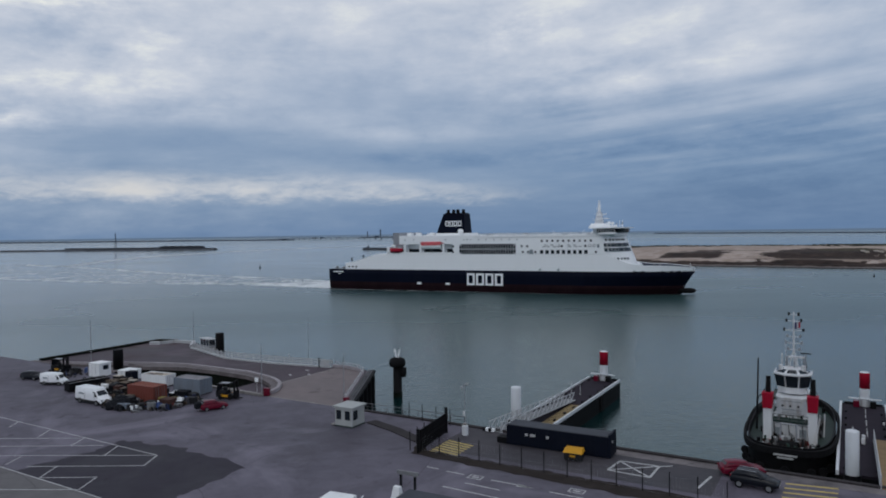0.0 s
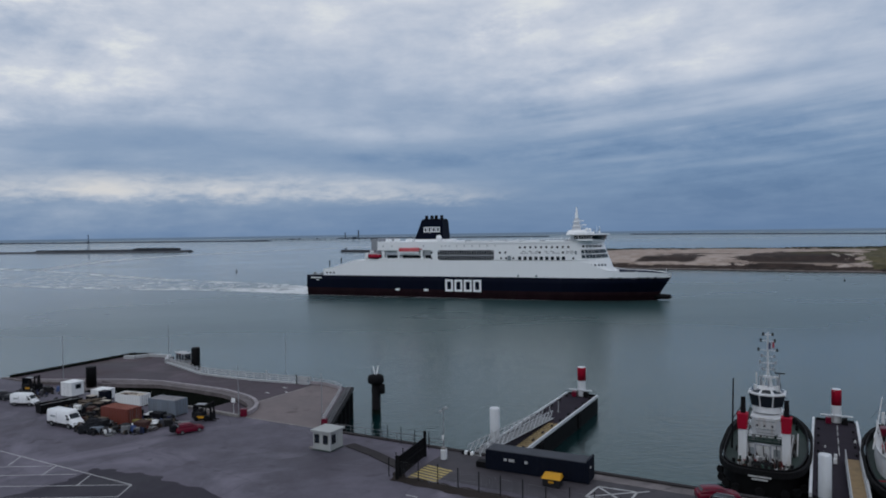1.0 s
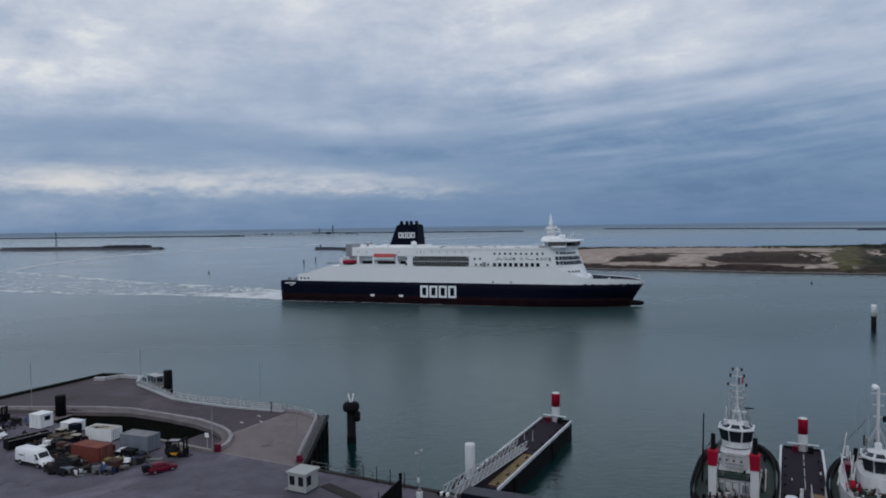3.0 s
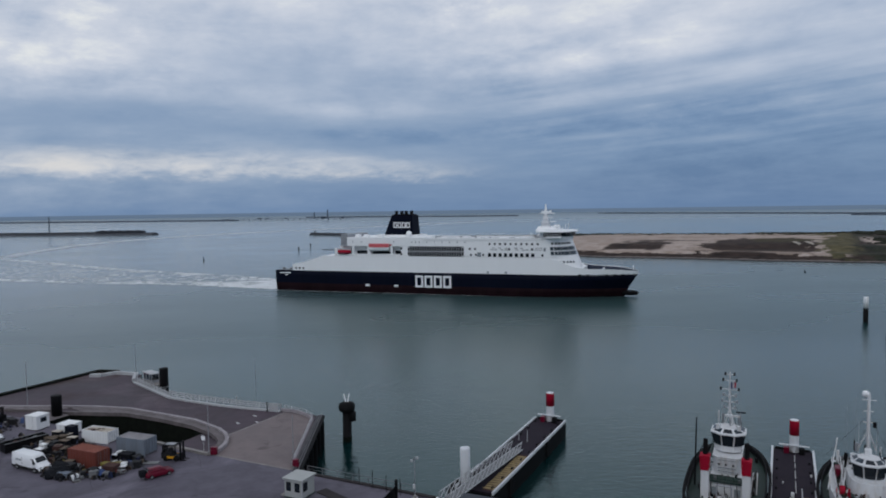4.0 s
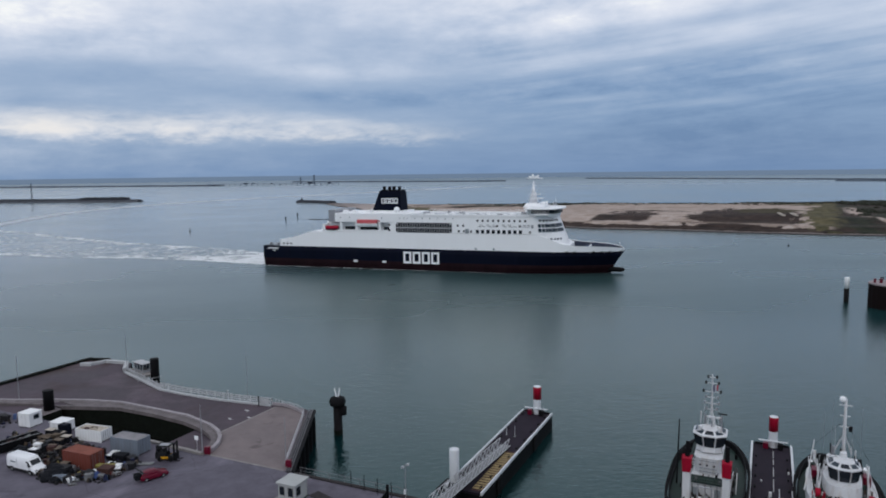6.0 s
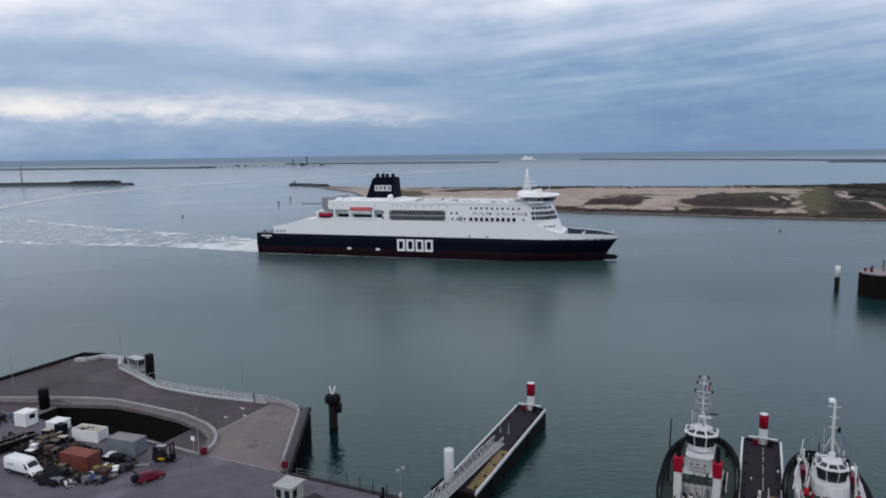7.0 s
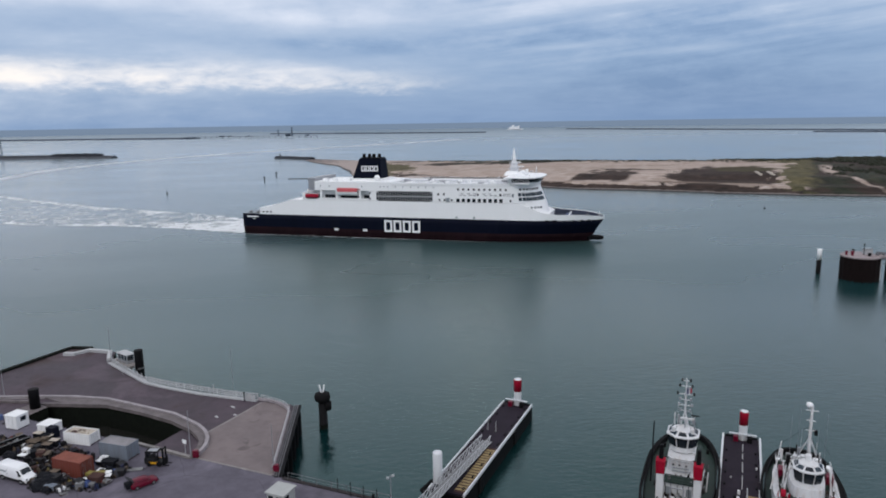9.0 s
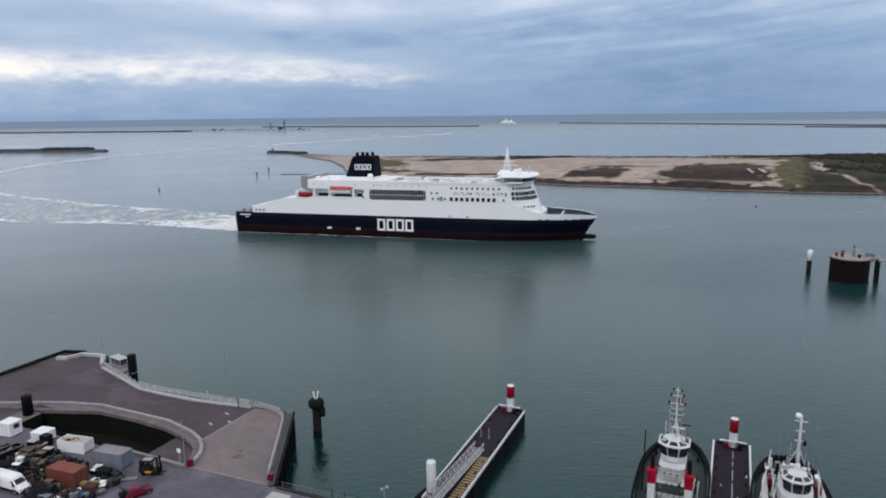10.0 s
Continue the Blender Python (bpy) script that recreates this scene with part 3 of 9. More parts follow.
M = dict(
    litter=mixed_material("mixed_yard_scrap", [(0.0, (0.008, 0.008, 0.010)), (0.34, (0.020, 0.014, 0.010)), (0.50, (0.012, 0.016, 0.045)), (0.58, (0.09, 0.065, 0.045)), (0.66, (0.05, 0.05, 0.06)), (0.84, (0.45, 0.46, 0.47)), (0.88, (0.10, 0.07, 0.045)), (0.91, (0.05, 0.085, 0.20)), (0.95, (0.22, 0.18, 0.04)), (0.98, (0.16, 0.02, 0.02))]),
    gear=mixed_material("mixed_deck_gear", [(0.0, (0.010, 0.010, 0.011)), (0.30, (0.045, 0.024, 0.016)), (0.46, (0.13, 0.13, 0.135)), (0.60, (0.52, 0.53, 0.54)), (0.82, (0.020, 0.050, 0.038)), (0.93, (0.20, 0.012, 0.016))]),
    water=water_material(), sand=sand_material(), foam=foam_material(), slick=slick_material(),
    yard=asphalt_material("yard_tarmac", (0.049, 0.044, 0.060), (0.142, 0.128, 0.160), 0.05, 0.30, (0.060, 0.052, 0.067)),
    ringroad=asphalt_material("ring_road_tarmac", (0.023, 0.017, 0.023), (0.082, 0.060, 0.075), 0.06, 0.34, (0.034, 0.015, 0.013)),
    basin=glass_mat("shade_black_basin_water", (0.016, 0.016, 0.014), 0.14),
    palekerb=paint("pale_kerb_concrete", (0.29, 0.265, 0.278), 0.85, var=0.22, scale=0.5, grime=0.75, grime_col=(0.12, 0.10, 0.095), bump=0.3, bump_scale=5),
    stained=paint("stained_parapet_concrete", (0.140, 0.121, 0.124), 0.85, var=0.35, scale=0.45, grime=0.7, grime_col=(0.05, 0.042, 0.038), bump=0.3, bump_scale=5),
    darksteel=paint("dull_grey_steel", (0.17, 0.17, 0.18), 0.6, 0.2, var=0.3, scale=0.5, grime=0.6, grime_col=(0.05, 0.04, 0.035)),
    rampdeck=asphalt_material("ramp_gravel_tarmac", (0.115, 0.093, 0.094), (0.205, 0.168, 0.166), 0.1),
    margin=asphalt_material("worn_quay_margin", (0.060, 0.052, 0.054), (0.215, 0.190, 0.190), 0.25, 0.26),
    newpatch=asphalt_material("new_tarmac_patch", (0.015, 0.012, 0.020), (0.030, 0.025, 0.037), 0.12),
    darkkerb=paint("dark_stained_kerb", (0.032, 0.028, 0.029), 0.9, spec=0.2, var=0.3, scale=0.5, grime=0.3, grime_col=(0.07, 0.062, 0.06)),
    palelane=asphalt_material("pale_lane_tarmac", (0.075, 0.070, 0.074), (0.150, 0.140, 0.142), 0.12),
    strip=asphalt_material("fenced_quay_tarmac", (0.026, 0.024, 0.030), (0.070, 0.062, 0.070), 0.12),
    concrete=paint("weathered_concrete", (0.23, 0.215, 0.205), 0.85, var=0.25, scale=0.35, grime=0.55, bump=0.3, bump_scale=5),
    quaywall=paint("stained_quay_wall", (0.12, 0.108, 0.095), 0.8, var=0.35, scale=0.4, grime=0.7, grime_col=(0.03, 0.035, 0.025), bump=0.5, bump_scale=3),
    white=paint("white_ship_paint", (0.87, 0.88, 0.885), 0.42, var=0.02, scale=0.06, grime=0.05, grime_col=(0.45, 0.40, 0.34), streak=True),
    shipwhite2=paint("tug_white_paint", (0.62, 0.63, 0.64), 0.45, var=0.14, scale=0.7, grime=0.6, grime_col=(0.35, 0.25, 0.17), streak=True),
    navy=paint("navy_hull_paint", (0.0025, 0.0045, 0.013), 0.6, spec=0.06, var=0.2, scale=0.1, grime=0.25, grime_col=(0.012, 0.013, 0.018), streak=True),
    boot=paint("red_antifouling_paint", (0.010, 0.0036, 0.0055), 0.7, spec=0.06, var=0.35, scale=0.12, grime=0.6, grime_col=(0.02, 0.012, 0.012), streak=True),
    deckgrey=paint("grey_deck_paint", (0.24, 0.27, 0.29), 0.7, var=0.15, scale=0.3, grime=0.35),
    deckpale=paint("pale_grey_deck_paint", (0.50, 0.52, 0.55), 0.7, var=0.12, scale=0.3, grime=0.3, grime_col=(0.25, 0.22, 0.20)),
    deckdark=paint("dark_blue_grey_deck", (0.035, 0.045, 0.075), 0.7, var=0.25, scale=0.3, grime=0.35),
    deckgreen=paint("green_deck_paint", (0.013, 0.031, 0.025), 0.6, var=0.25, scale=0.6, grime=0.4, grime_col=(0.06, 0.04, 0.03)),
    black=paint("black_paint", (0.005, 0.005, 0.006), 0.65, spec=0.12, var=0.3, scale=0.8, grime=0.3, grime_col=(0.016, 0.012, 0.010)),
    rubber=paint("tyre_rubber", (0.008, 0.008, 0.009), 0.9, spec=0.12, var=0.3, scale=2.0, grime=0.2, grime_col=(0.02, 0.018, 0.016)),
    red=paint("signal_red_paint", (0.30, 0.004, 0.022), 0.6, spec=0.15, var=0.15, scale=0.8, grime=0.2, grime_col=(0.12, 0.03, 0.02)),
    orange=paint("lifeboat_orange", (0.45, 0.070, 0.080), 0.45, var=0.08, scale=0.6, grime=0.15),
    pilewhite=paint("pile_white_paint", (0.62, 0.64, 0.66), 0.45, var=0.05, scale=0.6, grime=0.22, grime_col=(0.30, 0.24, 0.18), streak=True),
    steel=paint("galvanised_steel", (0.32, 0.33, 0.35), 0.45, 0.35, var=0.15, scale=1.2, grime=0.3),
    lightrail=paint("pale_railing_paint", (0.40, 0.41, 0.42), 0.5, var=0.1, scale=0.8, grime=0.3, grime_col=(0.2, 0.15, 0.11)),
    caisson=paint("dark_rusty_piles", (0.007, 0.0034, 0.0032), 0.85, spec=0.15, var=0.4, scale=0.5, grime=0.5, grime_col=(0.010, 0.006, 0.005)),
    rust=paint("rusty_steel", (0.050, 0.022, 0.018), 0.85, var=0.4, scale=0.5, grime=0.6, grime_col=(0.035, 0.018, 0.014), bump=0.3),
    caissontop=paint("pink_grey_concrete", (0.29, 0.245, 0.245), 0.85, var=0.2, scale=0.5, grime=0.4),
    pontdeck=paint("brown_pontoon_deck", (0.021, 0.016, 0.024), 0.8, spec=0.12, var=0.25, scale=0.4, grime=0.4, grime_col=(0.03, 0.022, 0.02)),
    wood=paint("ochre_gangway_boards", (0.23, 0.155, 0.075), 0.7, var=0.25, scale=0.9, grime=0.4, grime_col=(0.08, 0.055, 0.03)),
    yellow=paint("yellow_paint", (0.55, 0.27, 0.012), 0.5, var=0.1, scale=0.9, grime=0.25),
    linewhite=paint("worn_road_paint", (0.42, 0.42, 0.42), 0.75, var=0.3, scale=1.2, grime=0.85, grime_col=(0.14, 0.13, 0.13)),
    dullyellow=paint("dull_yellow_deck_paint", (0.31, 0.235, 0.115), 0.8, var=0.25, scale=1.2, grime=0.5, grime_col=(0.06, 0.05, 0.04)),
    earth=paint("dark_weedy_earth", (0.030, 0.024, 0.022), 0.95, spec=0.1, var=0.4, scale=0.7, grime=0.5, grime_col=(0.022, 0.026, 0.014), bump=0.5, bump_scale=4),
    lineyellow=paint("worn_yellow_road_paint", (0.44, 0.34, 0.12), 0.75, var=0.2, scale=1.2, grime=0.45, grime_col=(0.13, 0.12, 0.10)),
    contred=paint("oxide_red_container_paint", (0.150, 0.038, 0.027), 0.6, var=0.15, scale=0.5, grime=0.35, grime_col=(0.10, 0.04, 0.025), streak=True),
    contgrey=paint("blue_grey_container_paint", (0.165, 0.195, 0.235), 0.6, var=0.12, scale=0.5, grime=0.35, grime_col=(0.12, 0.10, 0.09), streak=True),
    roofred=paint("faded_red_container_roof", (0.215, 0.066, 0.044), 0.7, var=0.25, scale=0.6, grime=0.4, grime_col=(0.13, 0.06, 0.04)),
    roofgrey=paint("faded_grey_container_roof", (0.235, 0.225, 0.235), 0.7, var=0.25, scale=0.6, grime=0.4, grime_col=(0.14, 0.12, 0.11)),
    cabinwhite=paint("white_cabin_panels", (0.76, 0.77, 0.77), 0.5, var=0.06, scale=0.6, grime=0.2, grime_col=(0.4, 0.36, 0.32), streak=True),
    cream=paint("cream_hut_panels", (0.36, 0.37, 0.36), 0.55, var=0.08, scale=0.8, grime=0.25, grime_col=(0.22, 0.24, 0.17), streak=True),
    boxblack=paint("dark_blue_office_cladding", (0.004, 0.006, 0.013), 0.65, spec=0.1, var=0.2, scale=0.6, grime=0.15),
    boxroof=paint("grey_felt_roof", (0.055, 0.060, 0.072), 0.85, var=0.2, scale=0.5, grime=0.3),
    carred=paint("red_car_paint", (0.12, 0.003, 0.018), 0.3, spec=0.25, var=0.05, scale=1.0, grime=0.08),
    cardark=paint("black_car_paint", (0.006, 0.007, 0.011), 0.3, spec=0.25, var=0.05, scale=1.0, grime=0.1),
    vanwhite=paint("white_van_paint", (0.78, 0.79, 0.80), 0.3, var=0.03, scale=0.8, grime=0.12, grime_col=(0.4, 0.37, 0.33)),
    plastic=paint("dark_plastic", (0.012, 0.012, 0.014), 0.65, spec=0.25, var=0.2, scale=2.0, grime=0.1),
    junkblue=paint("blue_plastic_crate", (0.03, 0.06, 0.17), 0.5, var=0.15, scale=1.5, grime=0.3),
    junkwood=paint("weathered_pallet_wood", (0.13, 0.10, 0.075), 0.85, var=0.3, scale=1.5, grime=0.3),
    junkgrey=paint("grey_scrap_metal", (0.20, 0.205, 0.21), 0.6, 0.3, var=0.3, scale=1.3, grime=0.45, grime_col=(0.09, 0.05, 0.03)),
    olive=paint("faded_yellow_green_plastic", (0.19, 0.16, 0.035), 0.6, var=0.25, scale=1.5, grime=0.4),
    palewood=paint("bleached_timber", (0.44, 0.39, 0.33), 0.85, var=0.2, scale=0.8, grime=0.3),
    tarp=paint("dark_tarpaulin", (0.008, 0.009, 0.012), 0.75, spec=0.12, var=0.3, scale=1.0, grime=0.2, grime_col=(0.014, 0.013, 0.013)),
    algae_shade=paint("wet_algae_and_void_shade", (0.007, 0.009, 0.007), 0.8, spec=0.08, var=0.4, scale=0.9, grime=0.5, grime_col=(0.014, 0.018, 0.010)),
    rock=paint("breakwater_rock", (0.040, 0.043, 0.052), 0.9, spec=0.15, var=0.35, scale=0.15, grime=0.4, grime_col=(0.028, 0.031, 0.038), bump=0.6, bump_scale=0.7),
    # mole stone paled towards blue: distance haze put into its colour
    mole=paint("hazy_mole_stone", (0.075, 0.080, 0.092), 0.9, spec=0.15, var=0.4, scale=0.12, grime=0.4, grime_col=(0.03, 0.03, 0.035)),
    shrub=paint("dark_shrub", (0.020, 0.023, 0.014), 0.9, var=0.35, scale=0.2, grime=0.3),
    # bluish haze of the distance is put into the land and tower colours
    farland=paint("haze_blue_land", (0.050, 0.064, 0.085), 0.95, var=0.2, scale=0.01, grime=0.0, spec=0.1),
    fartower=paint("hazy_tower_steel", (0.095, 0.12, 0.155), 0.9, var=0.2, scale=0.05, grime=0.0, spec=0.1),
    glass=glass_mat("dark_window_glass"), glass2=glass_mat("blue_window_glass", (0.03, 0.045, 0.06), 0.08),
    flagblue=paint("flag_blue_cloth", (0.012, 0.018, 0.08), 0.8, grime=0), flagwhite=paint("flag_white_cloth", (0.42, 0.42, 0.44), 0.8, grime=0), flagred=paint("flag_red_cloth", (0.28, 0.012, 0.03), 0.8, grime=0),
)

# ---- building helpers ----
QUAY_TURN, QX, QY = -30.6, -12.9, 100.2      # the quay's line: u along it, v out over the water
_qc, _qs = math.cos(radians(QUAY_TURN)), math.sin(radians(QUAY_TURN))
GROUND = 5.0                                  # the quay's height over the water


def quay(u, v, z=GROUND, turn=0.0):
    """A pose in the quay's own axes."""
    return pose(QX + u * _qc - v * _qs, QY + u * _qs + v * _qc, z, 0, 0, QUAY_TURN + turn)


def mesh_of(name, bm, material=None):
    me = bpy.data.meshes.new(name)
    bmesh.ops.recalc_face_normals(bm, faces=bm.faces)
    bm.to_mesh(me)
    bm.free()
    if material is not None:
        me.materials.append(material)
    return me


def part(name, bm, material, parent, label="", smooth=False):
    me = mesh_of(name, bm, material)
    if smooth:
        me.shade_smooth()
    ob = new(name, me)
    ob.parent = parent
    if label:
        ob["label"] = label
    return ob


def thing(name, m, label, category, group="", kind=""):
    ob = new(name)
    ob.matrix_world = m
    ob.empty_display_size = 0.2
    return tagged(ob, label, category, group, kind)


def single(name, bm, material, m, label, category, group="", kind="", smooth=False):
    me = mesh_of(name, bm, material)
    if smooth:
        me.shade_smooth()
    ob = new(name, me)
    ob.matrix_world = m
    return tagged(ob, label, category, group, kind)


def box(x0, x1, y0, y1, z0, z1, bm=None, bevel=0.0):
    """A block; given a bmesh, it is added to that."""
    own = bmesh.new() if (bm is None or bevel > 0) else bm
    vs = [own.verts.new(p) for p in ((x0, y0, z0), (x1, y0, z0), (x1, y1, z0), (x0, y1, z0), (x0, y0, z1), (x1, y0, z1), (x1, y1, z1), (x0, y1, z1))]
    for f in ((3, 2, 1, 0), (4, 5, 6, 7), (0, 1, 5, 4), (1, 2, 6, 5), (2, 3, 7, 6), (3, 0, 4, 7)):
        own.faces.new([vs[i] for i in f])
    if bevel > 0:
        bmesh.ops.bevel(own, geom=list(own.edges), offset=bevel, segments=2, affect="EDGES", profile=0.6)
        if bm is not None:
            merge(bm, own)
            return bm
    return own


def merge(bm, other):
    tmp = bpy.data.meshes.new("tmp")
    other.to_mesh(tmp)
    other.free()
    bm.from_mesh(tmp)
    bpy.data.meshes.remove(tmp)


def tube(p0, p1, r0, r1=None, seg=10, bm=None):
    """A round bar from p0 to p1."""
    bm = bmesh.new() if bm is None else bm
    r1 = r0 if r1 is None else r1
    p0, p1 = Vector(p0), Vector(p1)
    ax = (p1 - p0).normalized()
    up = Vector((0, 0, 1)) if abs(ax.z) < 0.95 else Vector((1, 0, 0))
    a = ax.cross(up).normalized()
    b = ax.cross(a)
    rings = []
    for p, r in ((p0, r0), (p1, r1)):
        rings.append([bm.verts.new(p + a * (r * math.cos(2 * math.pi * i / seg)) + b * (r * math.sin(2 * math.pi * i / seg))) for i in range(seg)])
    for i in range(seg):
        bm.faces.new((rings[0][i], rings[0][(i + 1) % seg], rings[1][(i + 1) % seg], rings[1][i]))
    bm.faces.new(list(reversed(rings[0])))
    bm.faces.new(rings[1])
    return bm


def lathe(profile, seg=20, bm=None, centre=(0, 0, 0)):
    """A turned solid from rows of (radius, height)."""
    bm = bmesh.new() if bm is None else bm
    cx, cy, cz = centre
    rings = [[bm.verts.new((cx + max(r, 0.001) * math.cos(2 * math.pi * i / seg), cy + max(r, 0.001) * math.sin(2 * math.pi * i / seg), cz + z)) for i in range(seg)] for r, z in profile]
    for a, b in zip(rings, rings[1:]):
        for i in range(seg):
            bm.faces.new((a[i], a[(i + 1) % seg], b[(i + 1) % seg], b[i]))
    bm.faces.new(list(reversed(rings[0])))
    bm.faces.new(rings[-1])
    return bm


def prism(poly, z0, z1, bm=None, top=None):
    """A block over a plan; top: another plan of as many corners for the upper face."""
    bm = bmesh.new() if bm is None else bm
    top = top or poly
    lo = [bm.verts.new((x, y, z0)) for x, y in poly]
    hi = [bm.verts.new((x, y, z1)) for x, y in top]
    n = len(poly)
    for i in range(n):
        bm.faces.new((lo[i], lo[(i + 1) % n], hi[(i + 1) % n], hi[i]))
    bm.faces.new(list(reversed(lo)))
    bm.faces.new(hi)
    return bm


def side_prism(poly, y0, y1, bm=None):
    """A block over an outline in x and z, from y0 to y1."""
    bm = bmesh.new() if bm is None else bm
    a = [bm.verts.new((x, y0, z)) for x, z in poly]
    b = [bm.verts.new((x, y1, z)) for x, z in poly]
    n = len(poly)
    for i in range(n):
        bm.faces.new((a[i], a[(i + 1) % n], b[(i + 1) % n], b[i]))
    bm.faces.new(a)
    bm.faces.new(list(reversed(b)))
    return bm


def strip(path, half, z0, z1, bm=None):
    """A wall or kerb of that half width along a plan line of (x, y)."""
    bm = bmesh.new() if bm is None else bm
    pts = [Vector(p) for p in path]
    left, right = [], []
    for i, p in enumerate(pts):
        d = Vector((0, 0))
        if i > 0:
            d += (p - pts[i - 1]).normalized()
        if i < len(pts) - 1:
            d += (pts[i + 1] - p).normalized()
        d.normalize()
        n = Vector((-d.y, d.x)) * half
        left.append(p + n)
        right.append(p - n)
    rows = []
    for z, side in ((z0, left), (z1, left), (z1, right), (z0, right)):
        rows.append([bm.verts.new((q.x, q.y, z)) for q in side])
    for a, b in zip(rows, rows[1:] + rows[:1]):
        for i in range(len(pts) - 1):
            bm.faces.new((a[i], a[i + 1], b[i + 1], b[i]))
    bm.faces.new([r[0] for r in rows])
    bm.faces.new([r[-1] for r in reversed(rows)])
    return bm


def curve_points(pts, steps=6):
    """A smooth line through plan points."""
    out = []
    n = len(pts)
    for i in range(n - 1):
        p0, p1, p2, p3 = (Vector(pts[max(i - 1, 0)]), Vector(pts[i]), Vector(pts[i + 1]), Vector(pts[min(i + 2, n - 1)]))
        for k in range(steps):
            t = k / steps
            out.append(0.5 * ((2 * p1) + (p2 - p0) * t + (2 * p0 - 5 * p1 + 4 * p2 - p3) * t * t + (3 * p1 - p0 - 3 * p2 + p3) * t ** 3))
    out.append(Vector(pts[-1]))
    return [(p.x, p.y) for p in out]


def railing(parent, path, z, height=1.1, gap=2.0, bars=3, r=0.035, material=None):
    """Posts and bars along a plan line, as parts of a thing."""
    material = material or M["lightrail"]
    pts = [Vector(p) for p in path]
    for k in range(bars):
        bm = bmesh.new()
        zz = z + height * (k + 1) / bars
        for a, b in zip(pts, pts[1:]):
            tube((a.x, a.y, zz), (b.x, b.y, zz), r * (1.2 if k == bars - 1 else 0.8), seg=5, bm=bm)
        part("rail", bm, material, parent)
    post = None
    for a, b in zip(pts, pts[1:]):
        n = max(1, round((b - a).length / gap))
        for i in range(n):
            p = a.lerp(b, i / n)
            if post is None:
                post = mesh_of("post", tube((0, 0, 0), (0, 0, height), r * 1.3, seg=6), material)
            ob = new("post", post)
            ob.parent = parent
            ob.location = (p.x, p.y, z)


def scatter(bm, rnd, x0, x1, y0, y1, z, count, small, large, tall=1.4):
    """Adds small odd-shaped pieces standing on a level: blocks, leaning plates and drums."""
    for _ in range(count):
        cx, cy = rnd.uniform(x0, x1), rnd.uniform(y0, y1)
        w, d = rnd.uniform(small, large), rnd.uniform(small, large) * 0.8
        h = rnd.uniform(small, large) * rnd.uniform(0.4, tall)
        a, n = rnd.uniform(0, math.pi), rnd.choice((4, 4, 4, 6, 8))
        lean = (rnd.uniform(-0.2, 0.2) * h, rnd.uniform(-0.2, 0.2) * h)
        taper = rnd.uniform(0.55, 1.0)
        zs = z(cx) if callable(z) else z
        low, high = [], []
        for i in range(n):
            an = a + 2 * math.pi * (i + 0.5) / n
            px, py = math.cos(an) * w * 0.7, math.sin(an) * d * 0.7
            low.append(bm.verts.new((cx + px, cy + py, zs)))
            high.append(bm.verts.new((cx + px * taper + lean[0], cy + py * taper + lean[1], zs + h * rnd.uniform(0.85, 1.1))))
        for i in range(n):
            bm.faces.new((low[i], low[(i + 1) % n], high[(i + 1) % n], high[i]))
        bm.faces.new(high)
    return bm

# ---- the place: water, quay, island, breakwaters ----
def slab(name, poly, z0, z1, top, wall, m, label, category, kind="structure"):
    """Ground with a top of one material and walls of another."""
    bm = prism(poly, z0, z1)
    bmesh.ops.recalc_face_normals(bm, faces=bm.faces)
    for f in bm.faces:
        f.material_index = 0 if f.normal.z > 0.7 else 1
    me = bpy.data.meshes.new(name)
    bm.to_mesh(me)
    bm.free()
    me.materials.append(top)
    me.materials.append(wall)
    ob = new(name, me)
    ob.matrix_world = m
    return tagged(ob, label, category, "", kind)


def sheet(name, poly, z, material, m, label, category, kind="structure"):
    bm = bmesh.new()
    bm.faces.new([bm.verts.new((x, y, z)) for x, y in poly])
    return single(name, bm, material, m, label, category, "", kind)


Q0 = quay(0, 0, 0)
bm = bmesh.new()
rings = [[bm.verts.new((r * math.cos(2 * math.pi * i / 96), r * math.sin(2 * math.pi * i / 96), 0)) for i in range(96)] for r in (40, 80, 140, 220, 320, 450, 640, 900, 1300, 1900, 2900, 4950)]
bm.faces.new(rings[0])
for inner, outer in zip(rings, rings[1:]):
    for i in range(96):
        bm.faces.new((inner[i], outer[i], outer[(i + 1) % 96], inner[(i + 1) % 96]))
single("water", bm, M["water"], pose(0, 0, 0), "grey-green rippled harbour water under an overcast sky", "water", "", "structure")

slab("ground", [(-2500, -3500), (2500, -3500), (2500, 0), (-20, 0), (-66, 0), (-2500, 0)], -8, GROUND, M["yard"], M["quaywall"], Q0, "worn grey tarmac quay apron with cracks and stains", "quay")
RING_IN = [(-66, 0), (-67.9, 5.3), (-66, 7.1), (-62.4, 8.4), (-52.6, 11.1), (-43.1, 10.7), (-34.2, 9.6), (-27.7, 7.6), (-24.8, 6.1), (-22.8, 4.5), (-21.6, 2.5), (-20.9, 0)]
RING_KERB = [(-83.9, 4.5), (-76.1, 7), (-69, 9.7), (-62.1, 11.8), (-54.7, 13.1), (-44.1, 12.4), (-35.9, 11.8), (-28, 9.4), (-24.8, 7.7), (-22.8, 6), (-21.3, 4), (-20.5, 2.2), (-20, 0)]
RING_OUT = [(-25.3, 23.6), (-33.1, 22.9), (-48.4, 23.1), (-55.4, 23.7), (-74.2, 30.9), (-79.6, 36.9), (-86.9, 37.5), (-94, 36.2), (-94, 4.6)]


def fall(u):
    """How far the pier has dipped below the quay towards its head."""
    return 0.022 * max(0.0, -26.0 - u)


